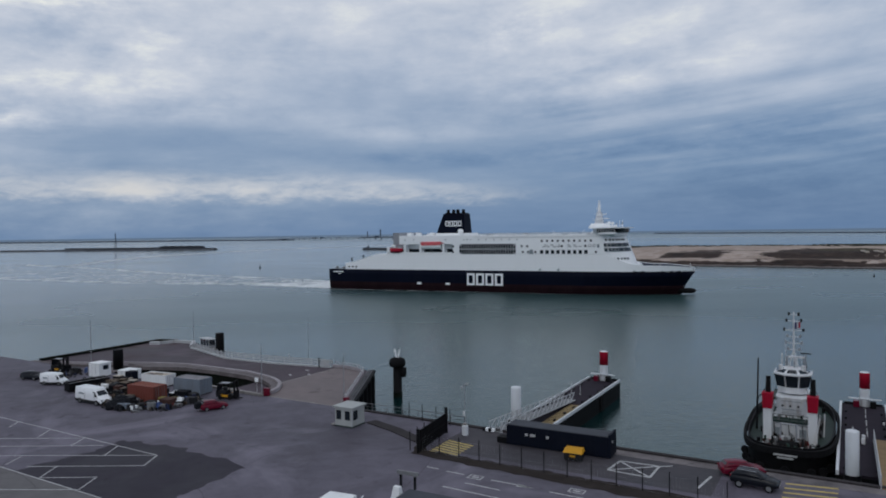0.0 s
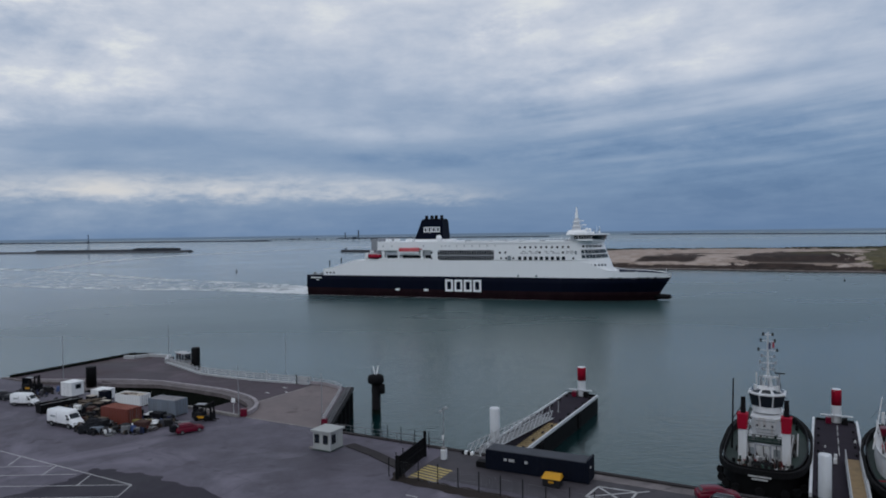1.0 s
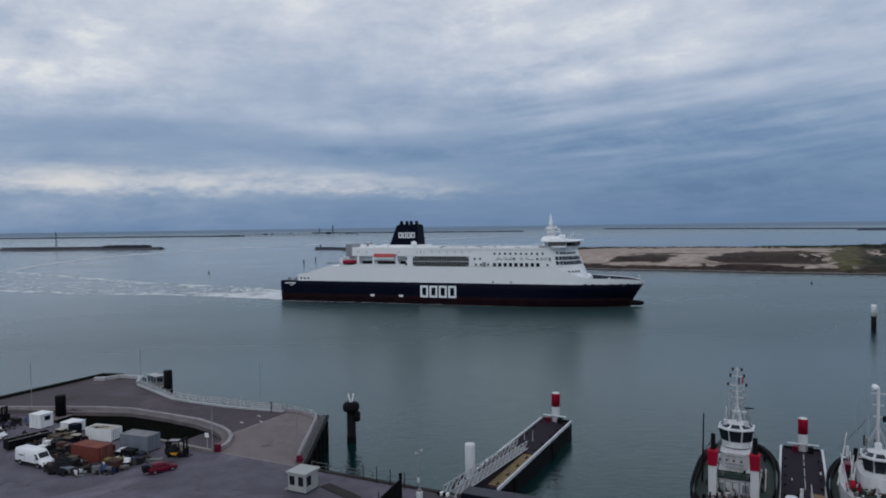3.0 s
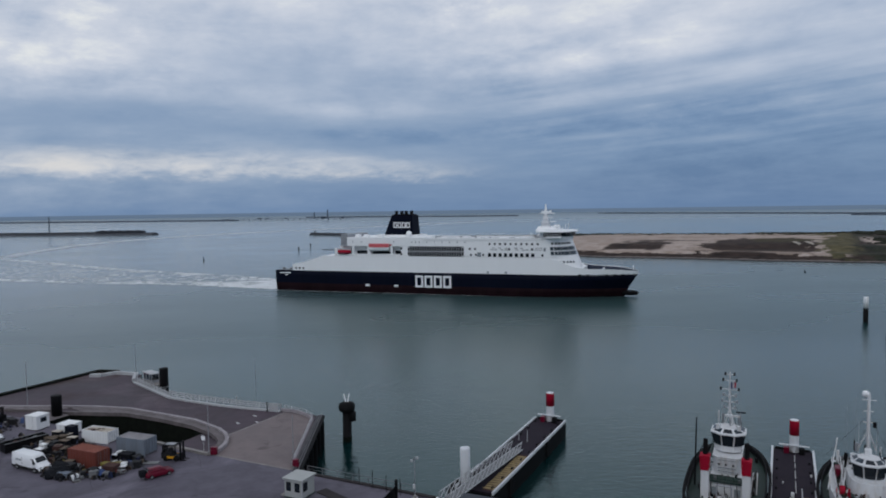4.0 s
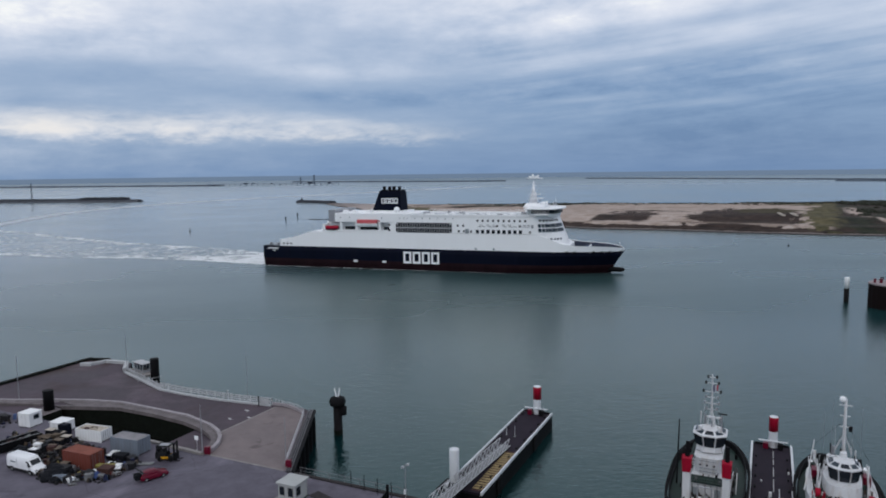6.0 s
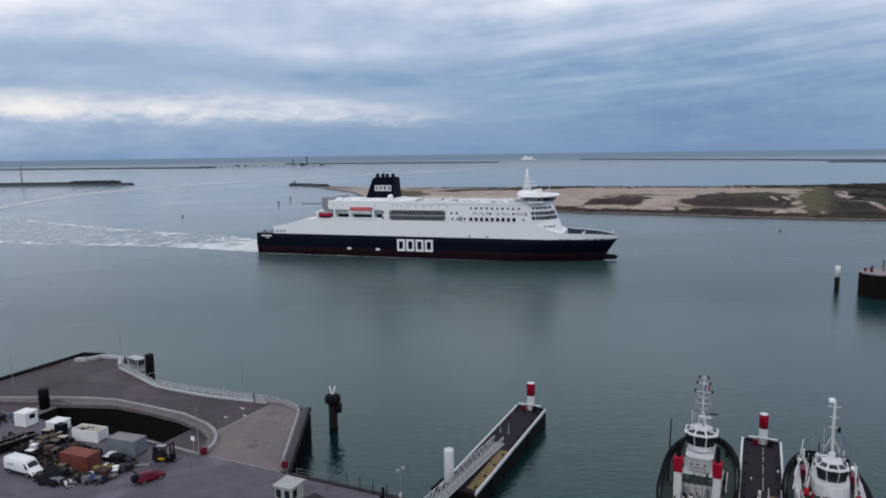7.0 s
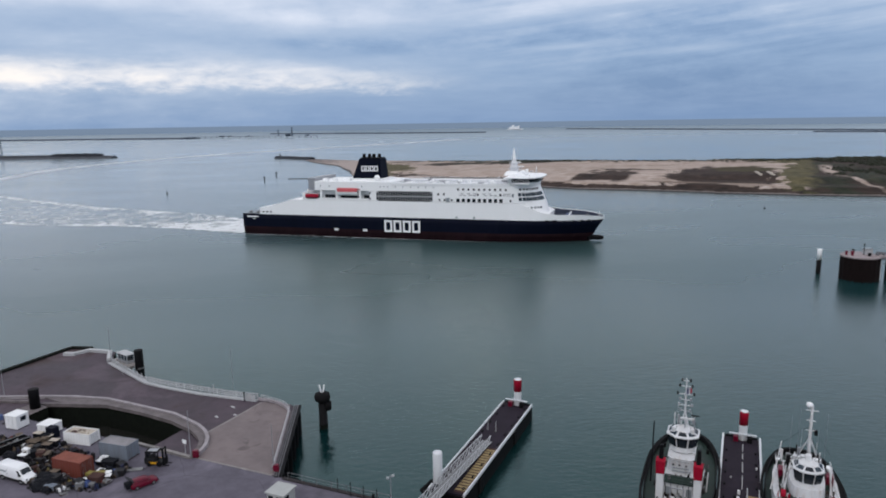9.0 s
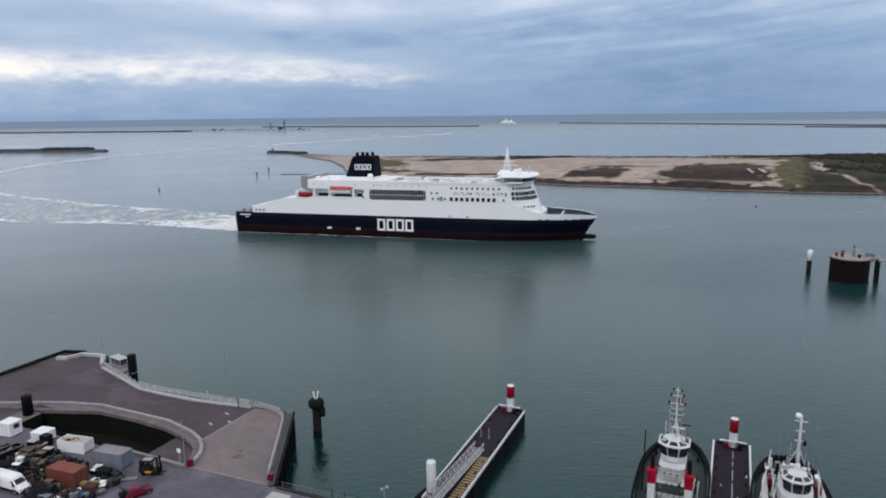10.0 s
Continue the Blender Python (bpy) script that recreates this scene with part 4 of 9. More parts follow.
def dip(ob):
    """Lets a piece of the pier follow that fall."""
    for v in ob.data.vertices:
        v.co.z -= fall(v.co.x)
    return ob


# near-black walls: the dark void under the pier deck put into their colour
dip(slab("pier", RING_OUT + [(x, y + 0.004) for x, y in RING_IN[:9]], -8, GROUND + 0.004, M["ringroad"], M["algae_shade"], Q0, "curved pier roadway of dark brown-grey tarmac", "pier"))
slab("ramp_base", [(-3.9, 0.004), (-15.4, 22.2), (-18.5, 23.9), (-25.3, 23.6), (-24.8, 6.1), (-22.8, 4.5), (-21.6, 2.5), (-20.9, 0.004)], -8, GROUND + 0.002, M["ringroad"], M["algae_shade"], Q0, "solid dark base under the pale ramp", "ramp")
sheet("ramp_surface", [(-20.6, 0.1), (-4.6, 0.1), (-6.0, 3.0), (-15.0, 19.3), (-16.6, 21.3), (-19.6, 22.9), (-24.2, 22.8), (-25.2, 7.0), (-22.0, 4.0)], GROUND + 0.02, M["rampdeck"], Q0, "pale brown tarmac ramp between curved parapets", "road")
slab("slipway", [(-30.5, 0.3), (-21.2, 0.3), (-21.6, 2.2), (-22.7, 3.9), (-25.0, 6.0), (-28.7, 7.6), (-30.5, 8.0)], -6, GROUND - 0.45, M["ringroad"], M["quaywall"], Q0, "sunken grey landing slab beside the dock basin", "landing")
slab("pile_block", [(-68.6, 1.6), (-63.4, 1.6), (-63.6, 6.6), (-68.0, 7.2)], -6, GROUND - 0.75, M["stained"], M["algae_shade"], Q0, "concrete block at the corner of the dock basin", "block")

# parapets and kerbs of the pier
dip(single("parapet", strip([(x, y + 0.05) for x, y in RING_IN[2:]], 0.40, GROUND - 0.3, GROUND + 0.38), M["stained"], Q0, "stained concrete parapet round the dock basin", "parapet", "", "structure"))
dip(single("kerb", strip(RING_KERB, 0.30, GROUND, GROUND + 0.6), M["palekerb"], Q0, "pale weathered concrete kerb wall between road and footway", "kerb", "", "structure"))
dip(slab("footway", RING_KERB[2:] + [(x + 0.1, y + 0.3) for x, y in reversed(RING_IN[3:])], GROUND, GROUND + 0.3, M["stained"], M["stained"], Q0, "narrow brown-grey footway round the dock basin", "footway"))
# dark sheet over the water: shade and wall reflections put into its colour
sheet("basin_water", [(-65.9, 0.2)] + RING_IN[1:-1] + [(-21.4, 0.2)], 0.04, M["basin"], Q0, "still dock basin water, its shade put in as near-black", "water")
dip(single("parapet", strip([(-69.4, 7), (-77.5, 4.4), (-83.9, 3.4), (-92.7, 3.6)], 0.35, GROUND, GROUND + 0.5), M["stained"], Q0, "stained low concrete parapet beside the footway", "parapet", "", "structure"))
single("parapet", strip(curve_points([(-25.6, 23.2), (-22.5, 23.4), (-19.0, 22.4), (-16.6, 20.8), (-15.2, 18.6), (-10.0, 9.4), (-5.6, 1.4)], 5), 0.2, GROUND, GROUND + 0.55), M["palekerb"], Q0, "pale concrete parapet at the edge of the ramp", "parapet", "", "structure")
dip(single("kerb", strip([(-25.4, 22.7), (-33.1, 22.1), (-39.2, 21.8), (-48.4, 22.2), (-54.8, 22.9), (-74, 30.2)], 0.42, GROUND, GROUND + 0.3), M["lightrail"], Q0, "broad pale painted kerb along the pier edge", "kerb", "", "structure"))
dip(single("wall", strip([(-93.3, 5.6), (-93.1, 16.4), (-93.1, 35.5), (-87.4, 36.7)], 0.55, GROUND, GROUND + 0.55), M["algae_shade"], Q0, "dark stained low wall at the pier's outer edge", "wall", "", "structure"))
dip(single("beam", strip([(-90, 30.9), (-87.2, 31.8)], 0.5, GROUND, GROUND + 0.75), M["lightrail"], Q0, "white painted concrete beam at the pier head", "beam", "", "structure"))
dip(single("beam", strip([(-87.6, 32.1), (-86.4, 35.2), (-80.1, 35.8), (-75.3, 31.2)], 0.5, GROUND, GROUND + 0.7), M["lightrail"], Q0, "whitewashed concrete coping at the pier head", "beam", "", "structure"))
single("kerb", strip([(-33.5, 0.05), (-20.6, -0.4)], 0.3, GROUND - 0.5, GROUND + 0.4), M["concrete"], Q0, "stained concrete kerb beside the landing", "kerb", "", "structure")
single("kerb", strip([(3.8, -4.3), (9.0, -6.0), (14.6, -8.6)], 0.8, GROUND, GROUND + 0.12), M["darkkerb"], Q0, "dark low kerb wall behind the gate", "kerb", "", "structure")
single("coping", strip([(-2.5, -0.15), (1500, -0.15)], 0.3, GROUND, GROUND + 0.2), M["darkkerb"], Q0, "concrete coping along the quay edge", "coping", "", "structure")
sheet("quay_strip", [(17, -10.2), (48.5, -10.2), (48.5, -0.6), (17, -0.6)], GROUND + 0.012, M["strip"], Q0, "worn grey tarmac strip inside the fence", "pavement")
sheet("quay_margin", [(36.5, -2.4), (60, -2.2), (150, -2.4), (150, -0.5), (36.5, -0.5)], GROUND + 0.024, M["margin"], Q0, "pale worn concrete margin along the quay edge", "pavement")
def ragged_plan(poly, step, amount, seed):
    """The same plan with a slightly uneven outline."""
    out = []
    for p, q in zip(poly, poly[1:] + poly[:1]):
        p, q = Vector(p), Vector(q)
        n = max(1, int((q - p).length / step))
        for i in range(n):
            v = p.lerp(q, i / n)
            out.append((v.x + amount * noise.noise(Vector((v.x * 0.7, v.y * 0.7, seed))), v.y + amount * noise.noise(Vector((v.x * 0.7, v.y * 0.7, seed + 5)))))
    return out


sheet("verge", ragged_plan([(14.8, -10.4), (15.9, -12.9), (20.0, -13.2), (33.0, -13.6), (46.0, -14.0), (60.0, -14.4), (60.0, -12.4), (46.0, -11.2), (17.0, -11.2), (16.6, -10.4)], 0.5, 0.5, 3.0), GROUND + 0.03, M["earth"], Q0, "strip of dark weedy earth along the fence", "verge")
sheet("tarmac_patch", ragged_plan([(-19.6, -37.9), (-18.3, -31.0), (-18.8, -25.8), (-12.0, -24.4), (-4.8, -24.8), (2.5, -25.4), (2.9, -33.8), (4.0, -38), (2, -60), (-20, -60)], 0.4, 0.9, 1.0), GROUND + 0.008, M["newpatch"], Q0, "dark new tarmac patch on the apron", "pavement")
sheet("pale_patch", [(-60, -39.4), (-23, -38.6), (-3.7, -38.9), (6, -46), (6, -70), (-60, -70)], GROUND + 0.014, M["palelane"], Q0, "pale worn tarmac lane on the apron", "pavement")

# deck beams beside the ramp, over dark piles
ramp_side = thing("linkspan_side", quay(-9.0, 13.0, GROUND), "weathered grey steel walkway beside the ramp on dark piles", "walkway", kind="structure")
d0, d1 = Vector((6.4, -12.6)), Vector((-6.7, 11.3))
dirv = (d1 - d0).normalized()
nv = Vector((dirv.y, -dirv.x))
for k in range(3):
    o = nv * (-1.7 + 0.35 * k)
    part("beam", strip([(d0.x + o.x, d0.y + o.y), (d1.x + o.x, d1.y + o.y)], 0.06, 0.02, 0.3), M["darksteel"], ramp_side)
part("deck", strip([(d0.x - nv.x, d0.y - nv.y), (d1.x - nv.x, d1.y - nv.y)], 0.55, -0.3, 0.1), M["black"], ramp_side)
for k in range(6):
    p = d0.lerp(d1, (k + 0.4) / 6) - nv * 0.8
    part("pile", tube((p.x, p.y, -9), (p.x, p.y, -0.3), 0.55, seg=12), M["black"], ramp_side)
d2 = d0.lerp(d1, 0.93)
part("fender_wall", strip([(d0.x - nv.x * 1.2, d0.y - nv.y * 1.2), (d2.x - nv.x * 1.2, d2.y - nv.y * 1.2)], 0.2, -6.5, -0.3), M["black"], ramp_side)

# the sand island across the channel
NEAR = [(-84, 1105), (-66, 1033), (-29, 950), (-15, 859), (-8, 777), (-4, 722), (105, 616), (175, 566), (247, 517), (313, 473), (371, 449), (470, 405), (640, 335), (1000, 240)]
FAR = [(-66, 1150), (-40, 1130), (0, 1095), (40, 1060), (85, 1020), (130, 955), (220, 865), (290, 815), (400, 775), (470, 765), (560, 755), (690, 700), (900, 630), (1350, 520)]
TOP = [1.5, 2.0, 2.4, 2.8, 3.6, 5.6, 9.4, 10.6, 11.0, 11.0, 11.0, 11.2, 11.8, 11.8]


def along(rows, t):
    i = min(int(t), len(rows) - 2)
    f = t - i
    a, b = rows[i], rows[i + 1]
    return tuple(p + (q - p) * f for p, q in zip(a, b)) if isinstance(a, tuple) else a + (b - a) * f


def island():
    nt_, nw = 420, 120
    bm = bmesh.new()
    grid = []
    for i in range(nt_ + 1):
        t = i / nt_ * (len(NEAR) - 1)
        a, b, top = Vector(along(NEAR, t)), Vector(along(FAR, t)), along(TOP, t)
        wid = (b - a).length
        wob = 5.0 * noise.noise(Vector((a.x * 0.02, a.y * 0.02, 4.0))) + 1.6 * noise.noise(Vector((a.x * 0.11, a.y * 0.11, 1.0)))
        row = []
        for j in range(nw + 1):
            w = (j / nw) ** 1.5
            p = a.lerp(b, w)
            dist = w * wid + min(wob, 4.0)
            hill = max(top - 2.6, 0.0)
            q = Vector((p.x, p.y, 0))
            ragged = 9.0 * noise.noise(q * 0.021 + Vector((0, 0, 3))) + 4.0 * noise.noise(q * 0.07)

            def rise(d0, d1):
                f = min(1.0, max(0.0, (dist - d0) / (d1 - d0)))
                return f * f * (3 - 2 * f)
            back = 22.0 * math.exp(-((0.82 * p.x - 0.57 * p.y + 55.0) / 34.0) ** 2)
            z = -1.2 + 3.5 * rise(0, 6) * min(1, top / 3)
            z += 0.36 * hill * rise(8, 19)
            z += 0.46 * hill * rise(32 + 0.5 * ragged + back, 58 + 0.5 * ragged + back)
            z += 0.10 * hill * rise(0.42 * wid + 1.6 * ragged, 0.42 * wid + 16 + 1.6 * ragged)
            z += 0.08 * hill * rise(0.60 * wid, 0.86 * wid)
            amp = min(1.0, max(0.0, (dist - 30) / 30.0)) * min(1, top / 9)
            z += amp * (0.9 * noise.fractal(q * 0.016, 1.0, 2.0, 5) + 0.5 * noise.fractal(q * 0.07, 1.0, 2.0, 3))
            e = min(1.0, (1 - w) * wid / min(45.0, 0.3 * wid))
            z = -1.4 + (z + 1.4) * (e * e * (3 - 2 * e))
            row.append(bm.verts.new((p.x, p.y, z)))
        grid.append(row)
    for r0, r1 in zip(grid, grid[1:]):
        for j in range(nw):
            bm.faces.new((r0[j], r1[j], r1[j + 1], r0[j + 1]))
    single("island", bm, M["sand"], pose(0, 0, 0), "low sand island with pale dunes, brown heath and a dark stony shore", "island", "", "structure", smooth=True)
    return grid


island()


def breakwater(path, half, top, material, label, rough=0.5, step=14.0, name="breakwater"):
    """A rough low bank of stone along a plan line."""
    pts = [Vector(p) for p in path]
    cen = []
    for a, b in zip(pts, pts[1:]):
        n = max(1, int((b - a).length / step))
        cen += [a.lerp(b, i / n) for i in range(n)]
    cen.append(pts[-1])
    bm = bmesh.new()
    rows = []
    for i, p in enumerate(cen):
        q = cen[min(i + 1, len(cen) - 1)] - cen[max(i - 1, 0)]
        q.normalize()
        n = Vector((-q.y, q.x))
        row = []
        for off, z in ((-1.6, -1.5), (-0.9, 0.7 * top), (-0.4, top), (0.4, top), (0.9, 0.7 * top), (1.6, -1.5)):
            k = Vector((p.x * 0.05, p.y * 0.05, off))
            r = p + n * (half * off)
            row.append(bm.verts.new((r.x, r.y, z + (rough * noise.noise(k) if z > 0 else 0))))
        rows.append(row)
    for r0, r1 in zip(rows, rows[1:]):
        for j in range(5):
            bm.faces.new((r0[j], r1[j], r1[j + 1], r0[j + 1]))
    bm.faces.new(rows[0])
    bm.faces.new(list(reversed(rows[-1])))
    return single(name, bm, material, pose(0, 0, 0), label, "breakwater", "", "structure")


breakwater([(-134, 1190), (-100, 1160), (-72, 1126)], 5.0, 4.2, M["rock"], "dark stone jetty head reaching out from the island")
breakwater([(-75, 750), (-33, 737), (12, 726)], 0.9, 0.5, M["rock"], "thin low groyne of dark posts by the island", 0.1, 5)
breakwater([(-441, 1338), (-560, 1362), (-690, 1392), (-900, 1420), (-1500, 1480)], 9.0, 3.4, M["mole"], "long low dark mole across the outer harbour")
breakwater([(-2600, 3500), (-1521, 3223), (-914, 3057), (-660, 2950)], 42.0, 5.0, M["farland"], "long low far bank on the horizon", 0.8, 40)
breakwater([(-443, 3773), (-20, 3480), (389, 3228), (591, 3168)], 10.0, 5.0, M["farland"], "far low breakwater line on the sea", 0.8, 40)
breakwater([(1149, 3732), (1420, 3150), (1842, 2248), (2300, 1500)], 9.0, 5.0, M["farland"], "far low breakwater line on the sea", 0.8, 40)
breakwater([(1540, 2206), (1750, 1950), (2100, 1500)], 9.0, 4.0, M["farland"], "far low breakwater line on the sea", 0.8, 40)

# ---- the ferry: x from stern to bow, y from the near side (-14) to the far side, z from the waterline ----
FERRY = thing("ferry", pose(-64.3 + 14 * 0.3987, 381.5 + 14 * 0.9171, 0, 0, 0, -23.5), "large white car ferry with navy hull and navy funnel", "ferry")
BEAM = 14.0


def half_beam(s, z):
    """Half the hull's breadth at a station and height: full amidships, raked and flared at the bow."""
    end = 183.0 + 6.2 * max(0.0, min(1.0, z / 10.8)) ** 1.3
    start = 118.0 + 26.0 * max(0.0, min(1.0, z / 10.8))
    if s <= start:
        b = BEAM
    elif s >= end:
        b = 0.05
    else:
        f = (s - start) / (end - start)
        b = BEAM * max(0.003, (1 - f ** 2.3)) ** (0.95 - 0.35 * max(0, z) / 10.8)
    if s < 14:
        b -= 0.9 * (1 - s / 14) ** 2 * (1.4 if z < 2 else 0.6)
    return max(b, 0.05)


def hull_band(zs, s0, s1, cap_top, steps=70, z_top=None):
    """A band of the hull's skin over some heights, closed at stern and top."""
    bm = bmesh.new()
    rows = []
    for i in range(steps + 1):
        s = s0 + (s1 - s0) * i / steps
        prof = []
        for side in (-1, 1):
            seq = zs if side < 0 else list(reversed(zs))
            for z in seq:
                zz = z
                if z_top and z == zs[-1]:
                    zz = z_top(s)
                end = 183.0 + 6.2 * max(0.0, min(1.0, zz / 10.8)) ** 1.3
                ss = min(s, end)
                prof.append(bm.verts.new((ss, side * half_beam(ss, zz), zz)))
        rows.append(prof)
    n = len(rows[0])
    for a, b in zip(rows, rows[1:]):
        for j in range(n - 1):
            if j == n // 2 - 1 and not cap_top:
                continue
            try:
                bm.faces.new((a[j], b[j], b[j + 1], a[j + 1]))
            except ValueError:
                pass
    bm.faces.new(rows[0])
    return bm


part("boot_stripe", hull_band([-3.0, 0.0, 2.0, 4.2], 0.3, 189.3, True), M["boot"], FERRY, "dark red antifouling below the hull", True)
part("hull", hull_band([4.2, 5.6, 8.0, 10.85], 0.0, 189.3, True), M["navy"], FERRY, "navy blue hull", True)
bulb = part("bulbous_bow", lathe([(0.1, 0), (0.8, 0.5), (1.2, 2.0), (1.3, 9)], 14), M["black"], FERRY, "", True)
bulb.matrix_local = pose(189.4, 0, 1.7, 0, -90, 0)

# white upper hull with its sloping stern, and the forecastle bulwark
white = bmesh.new()
top_of = lambda s: 14.3 + (s - 11) * 0.12 if s < 16 else (14.9 + (s - 16) * 0.30 if s < 29.5 else 19.0)
rows = []
for i in range(81):
    s = 10.8 + (164.0 - 10.8) * i / 80
    b = half_beam(s, 10.8) - 0.02
    z1 = min(top_of(s), 19.15) - 0.40 * max(0.0, s - 150.0)
    rows.append([white.verts.new(p) for p in ((s, -b, 10.86), (s, -b, z1), (s, b, z1), (s, b, 10.86))])
for a, b in zip(rows, rows[1:]):
    for j in range(3):
        white.faces.new((a[j], b[j], b[j + 1], a[j + 1]))
white.faces.new(rows[0])
white.faces.new(list(reversed(rows[-1])))
part("upper_hull", white, M["white"], FERRY, "white upper hull")
part("forecastle_bulwark", hull_band([10.86, 11.4, 12.2], 160.0, 189.3, False, 30, lambda s: 14.7 - 0.9 * min(1, (s - 160) / 8.0) - 1.5 * max(0.0, (s - 160) / 29.3) ** 4), M["white"], FERRY, "white bow bulwark")
lining = hull_band([11.3, 11.6, 12.0], 160.0, 188.6, False, 30, lambda s: 14.4 - 0.9 * min(1, (s - 160) / 8.0) - 1.5 * max(0.0, (s - 160) / 29.3) ** 4)
for v in lining.verts:
    v.co.y *= 0.965
part("bulwark_lining", lining, M["deckdark"], FERRY, "dark blue inside of the bulwark")
part("foredeck", hull_band([10.87, 11.25], 164.0, 188.4, True, 24), M["deckdark"], FERRY, "dark blue-grey mooring deck")
part("stern_deck", box(0.4, 11.5, -12.6, 12.6, 10.86, 11.0), M["deckgrey"], FERRY)
for x, y, z0, z1, w in ((3.0, -11.5, 11.0, 12.2, 1.2), (7.0, -11.0, 11.0, 12.0, 1.6), (5.0, 0, 11, 12.6, 2.2), (5.0, 9, 11, 12.2, 1.6)):
    part("winch", box(x, x + w, y, y + w, z0, z1, bevel=0.12), M["junkgrey"], FERRY)

# accommodation
def rounded_front(b, s0, s1, s2):
    """A plan with a full, rounded front."""
    pts = [(s0, -b), (s1, -b)]
    for k in range(1, 10):
        a = math.pi * k / 10 - math.pi / 2
        pts.append((s1 + (s2 - s1) * math.cos(a) ** 0.8, b * math.sin(a)))
    return pts + [(s1, b), (s0, b)]


part("boat_deck_house", box(37.5, 76.0, -10.4, 10.4, 19.15, 24.0), M["white"], FERRY)
part("aft_house", box(43.6, 86.0, -13.9, 13.9, 24.0, 28.6, bevel=0.15), M["white"], FERRY, "white aft deckhouse")
part("accommodation_block", prism(rounded_front(13.95, 74.5, 147.5, 161.2), 19.15, 27.3, top=rounded_front(13.6, 74.5, 147.0, 158.0)), M["white"], FERRY, "white passenger decks with window rows")
part("fore_apron", prism(rounded_front(13.2, 147.0, 150.0, 163.6), 13.2, 19.2, top=rounded_front(13.5, 147, 148.4, 161.3)), M["white"], FERRY)
part("roof_deck", box(86.0, 146.0, -13.4, 13.4, 27.3, 27.55), M["deckpale"], FERRY, "pale grey top deck")
part("deck_bulwark", box(86.0, 146.0, -13.9, -13.6, 27.3, 28.3), M["white"], FERRY)
part("deck_bulwark", box(86.0, 146.0, 13.6, 13.9, 27.3, 28.3), M["white"], FERRY)
part("aft_screen", box(39.6, 43.6, -13.0, 12.0, 24.0, 30.2), M["steel"], FERRY, "grey exhaust louvre screen")
part("boat_deck_edge", box(36.4, 76.0, -13.9, -13.3, 19.15, 20.0), M["white"], FERRY)
part("boat_deck_edge", box(36.4, 38.0, -13.9, 13.9, 19.15, 22.8), M["white"], FERRY)
for s in (46.5, 55.2, 68.2, 74.0):
    part("pillar", box(s, s + 1.1, -13.85, -12.9, 19.15, 24.05), M["white"], FERRY)
# lifeboats under davits
def lifeboat(s0, s1, z0, z1, y, low, high):
    boat = new("lifeboat")
    boat.parent = FERRY
    boat["label"] = "lifeboat hanging on davits"
    n = 14
    bm, bt = bmesh.new(), bmesh.new()
    for tgt, zlo, zhi, up in ((bm, z0, (z0 + z1) / 2, False), (bt, (z0 + z1) / 2, z1, True)):
        rings = []
        for i in range(n + 1):
            f = i / n
            w = 1.7 * max(0.05, math.sin(math.pi * (0.04 + 0.92 * f))) ** 0.5
            s = s0 + (s1 - s0) * f
            ring = []
            for k in range(7):
                a = math.pi * k / 6
                h = math.sin(a)
                ring.append(tgt.verts.new((s, y - w * math.cos(a), (zlo + (zhi - zlo) * h ** 0.7) if up else (zhi - (zhi - zlo) * h ** 0.7))))
            rings.append(ring)
        for a, b in zip(rings, rings[1:]):
            for k in range(6):
                tgt.faces.new((a[k], a[k + 1], b[k + 1], b[k]))
    part("boat_hull", bm, low, boat, smooth=True)
    part("canopy", bt, high, boat, smooth=True)
    for s in (s0 + 0.6, s1 - 0.6):
        part("davit", box(s - 0.2, s + 0.2, y + 1.2, y + 2.2, z0 - 0.5, z1 + 1.0), M["white"], boat)


lifeboat(37.9, 45.4, 19.5, 22.0, -13.2, M["carred"], M["red"])
lifeboat(56.4, 67.6, 21.6, 25.4, -13.9, M["white"], M["orange"])
part("boat_recess", box(56.0, 69.0, -13.95, -13.3, 24.3, 25.0), M["orange"], FERRY, "orange davit beam")

# windows
def ship_windows(name, s_list, z, w, h, y, mat):
    me = mesh_of(name, box(-w / 2, w / 2, -0.06, 0.06, -h / 2, h / 2), mat)
    for s in s_list:
        ob = new(name, me)
        ob.parent = FERRY
        ob.location = (s, y, z)


for r, z in enumerate((22.9, 20.2)):
    ship_windows("saloon_window", [78.2 + 1.30 * k for k in range(1, 22)], z, 0.98, 2.25, -13.97, M["glass"])
    ship_windows("saloon_window", [78.2, 78.2 + 1.30 * 22], z + (-0.35 if r == 0 else 0.35), 0.98, 1.5, -13.97, M["glass"])
part("saloon_window_band", box(77.9, 107.4, -13.96, -13.90, 18.9, 24.2, bevel=0.02), M["lightrail"], FERRY, "grey band round the saloon windows")
# dark glass panels put in for the shade inside the boat deck
for s0, s1 in ((38.4, 46.2), (47.8, 55.0), (56.6, 68.0), (69.5, 73.8)):
    part("boat_deck_shade", box(s0, s1, -10.52, -10.38, 19.9, 21.6), M["glass"], FERRY, "dark panels put in for shade behind the boat deck")
ship_windows("cabin_window", [120.4 + 2.62 * k for k in range(10)], 25.4, 0.9, 1.0, -13.80, M["glass"])
ship_windows("lounge_window", [120.4 + 2.66 * k for k in range(9)], 19.75 + 0.35, 1.55, 1.75, -14.0, M["glass"])
ship_windows("small_window", [117.2, 146.3, 111.0, 113.6, 74.2, 86.6 - 12.4], 20.1, 0.9, 1.0, -14.0, M["glass"])
ship_windows("small_window", [74.2, 110.4, 113.2, 130.2, 141.4], 22.9, 0.9, 1.0, -13.95, M["glass"])
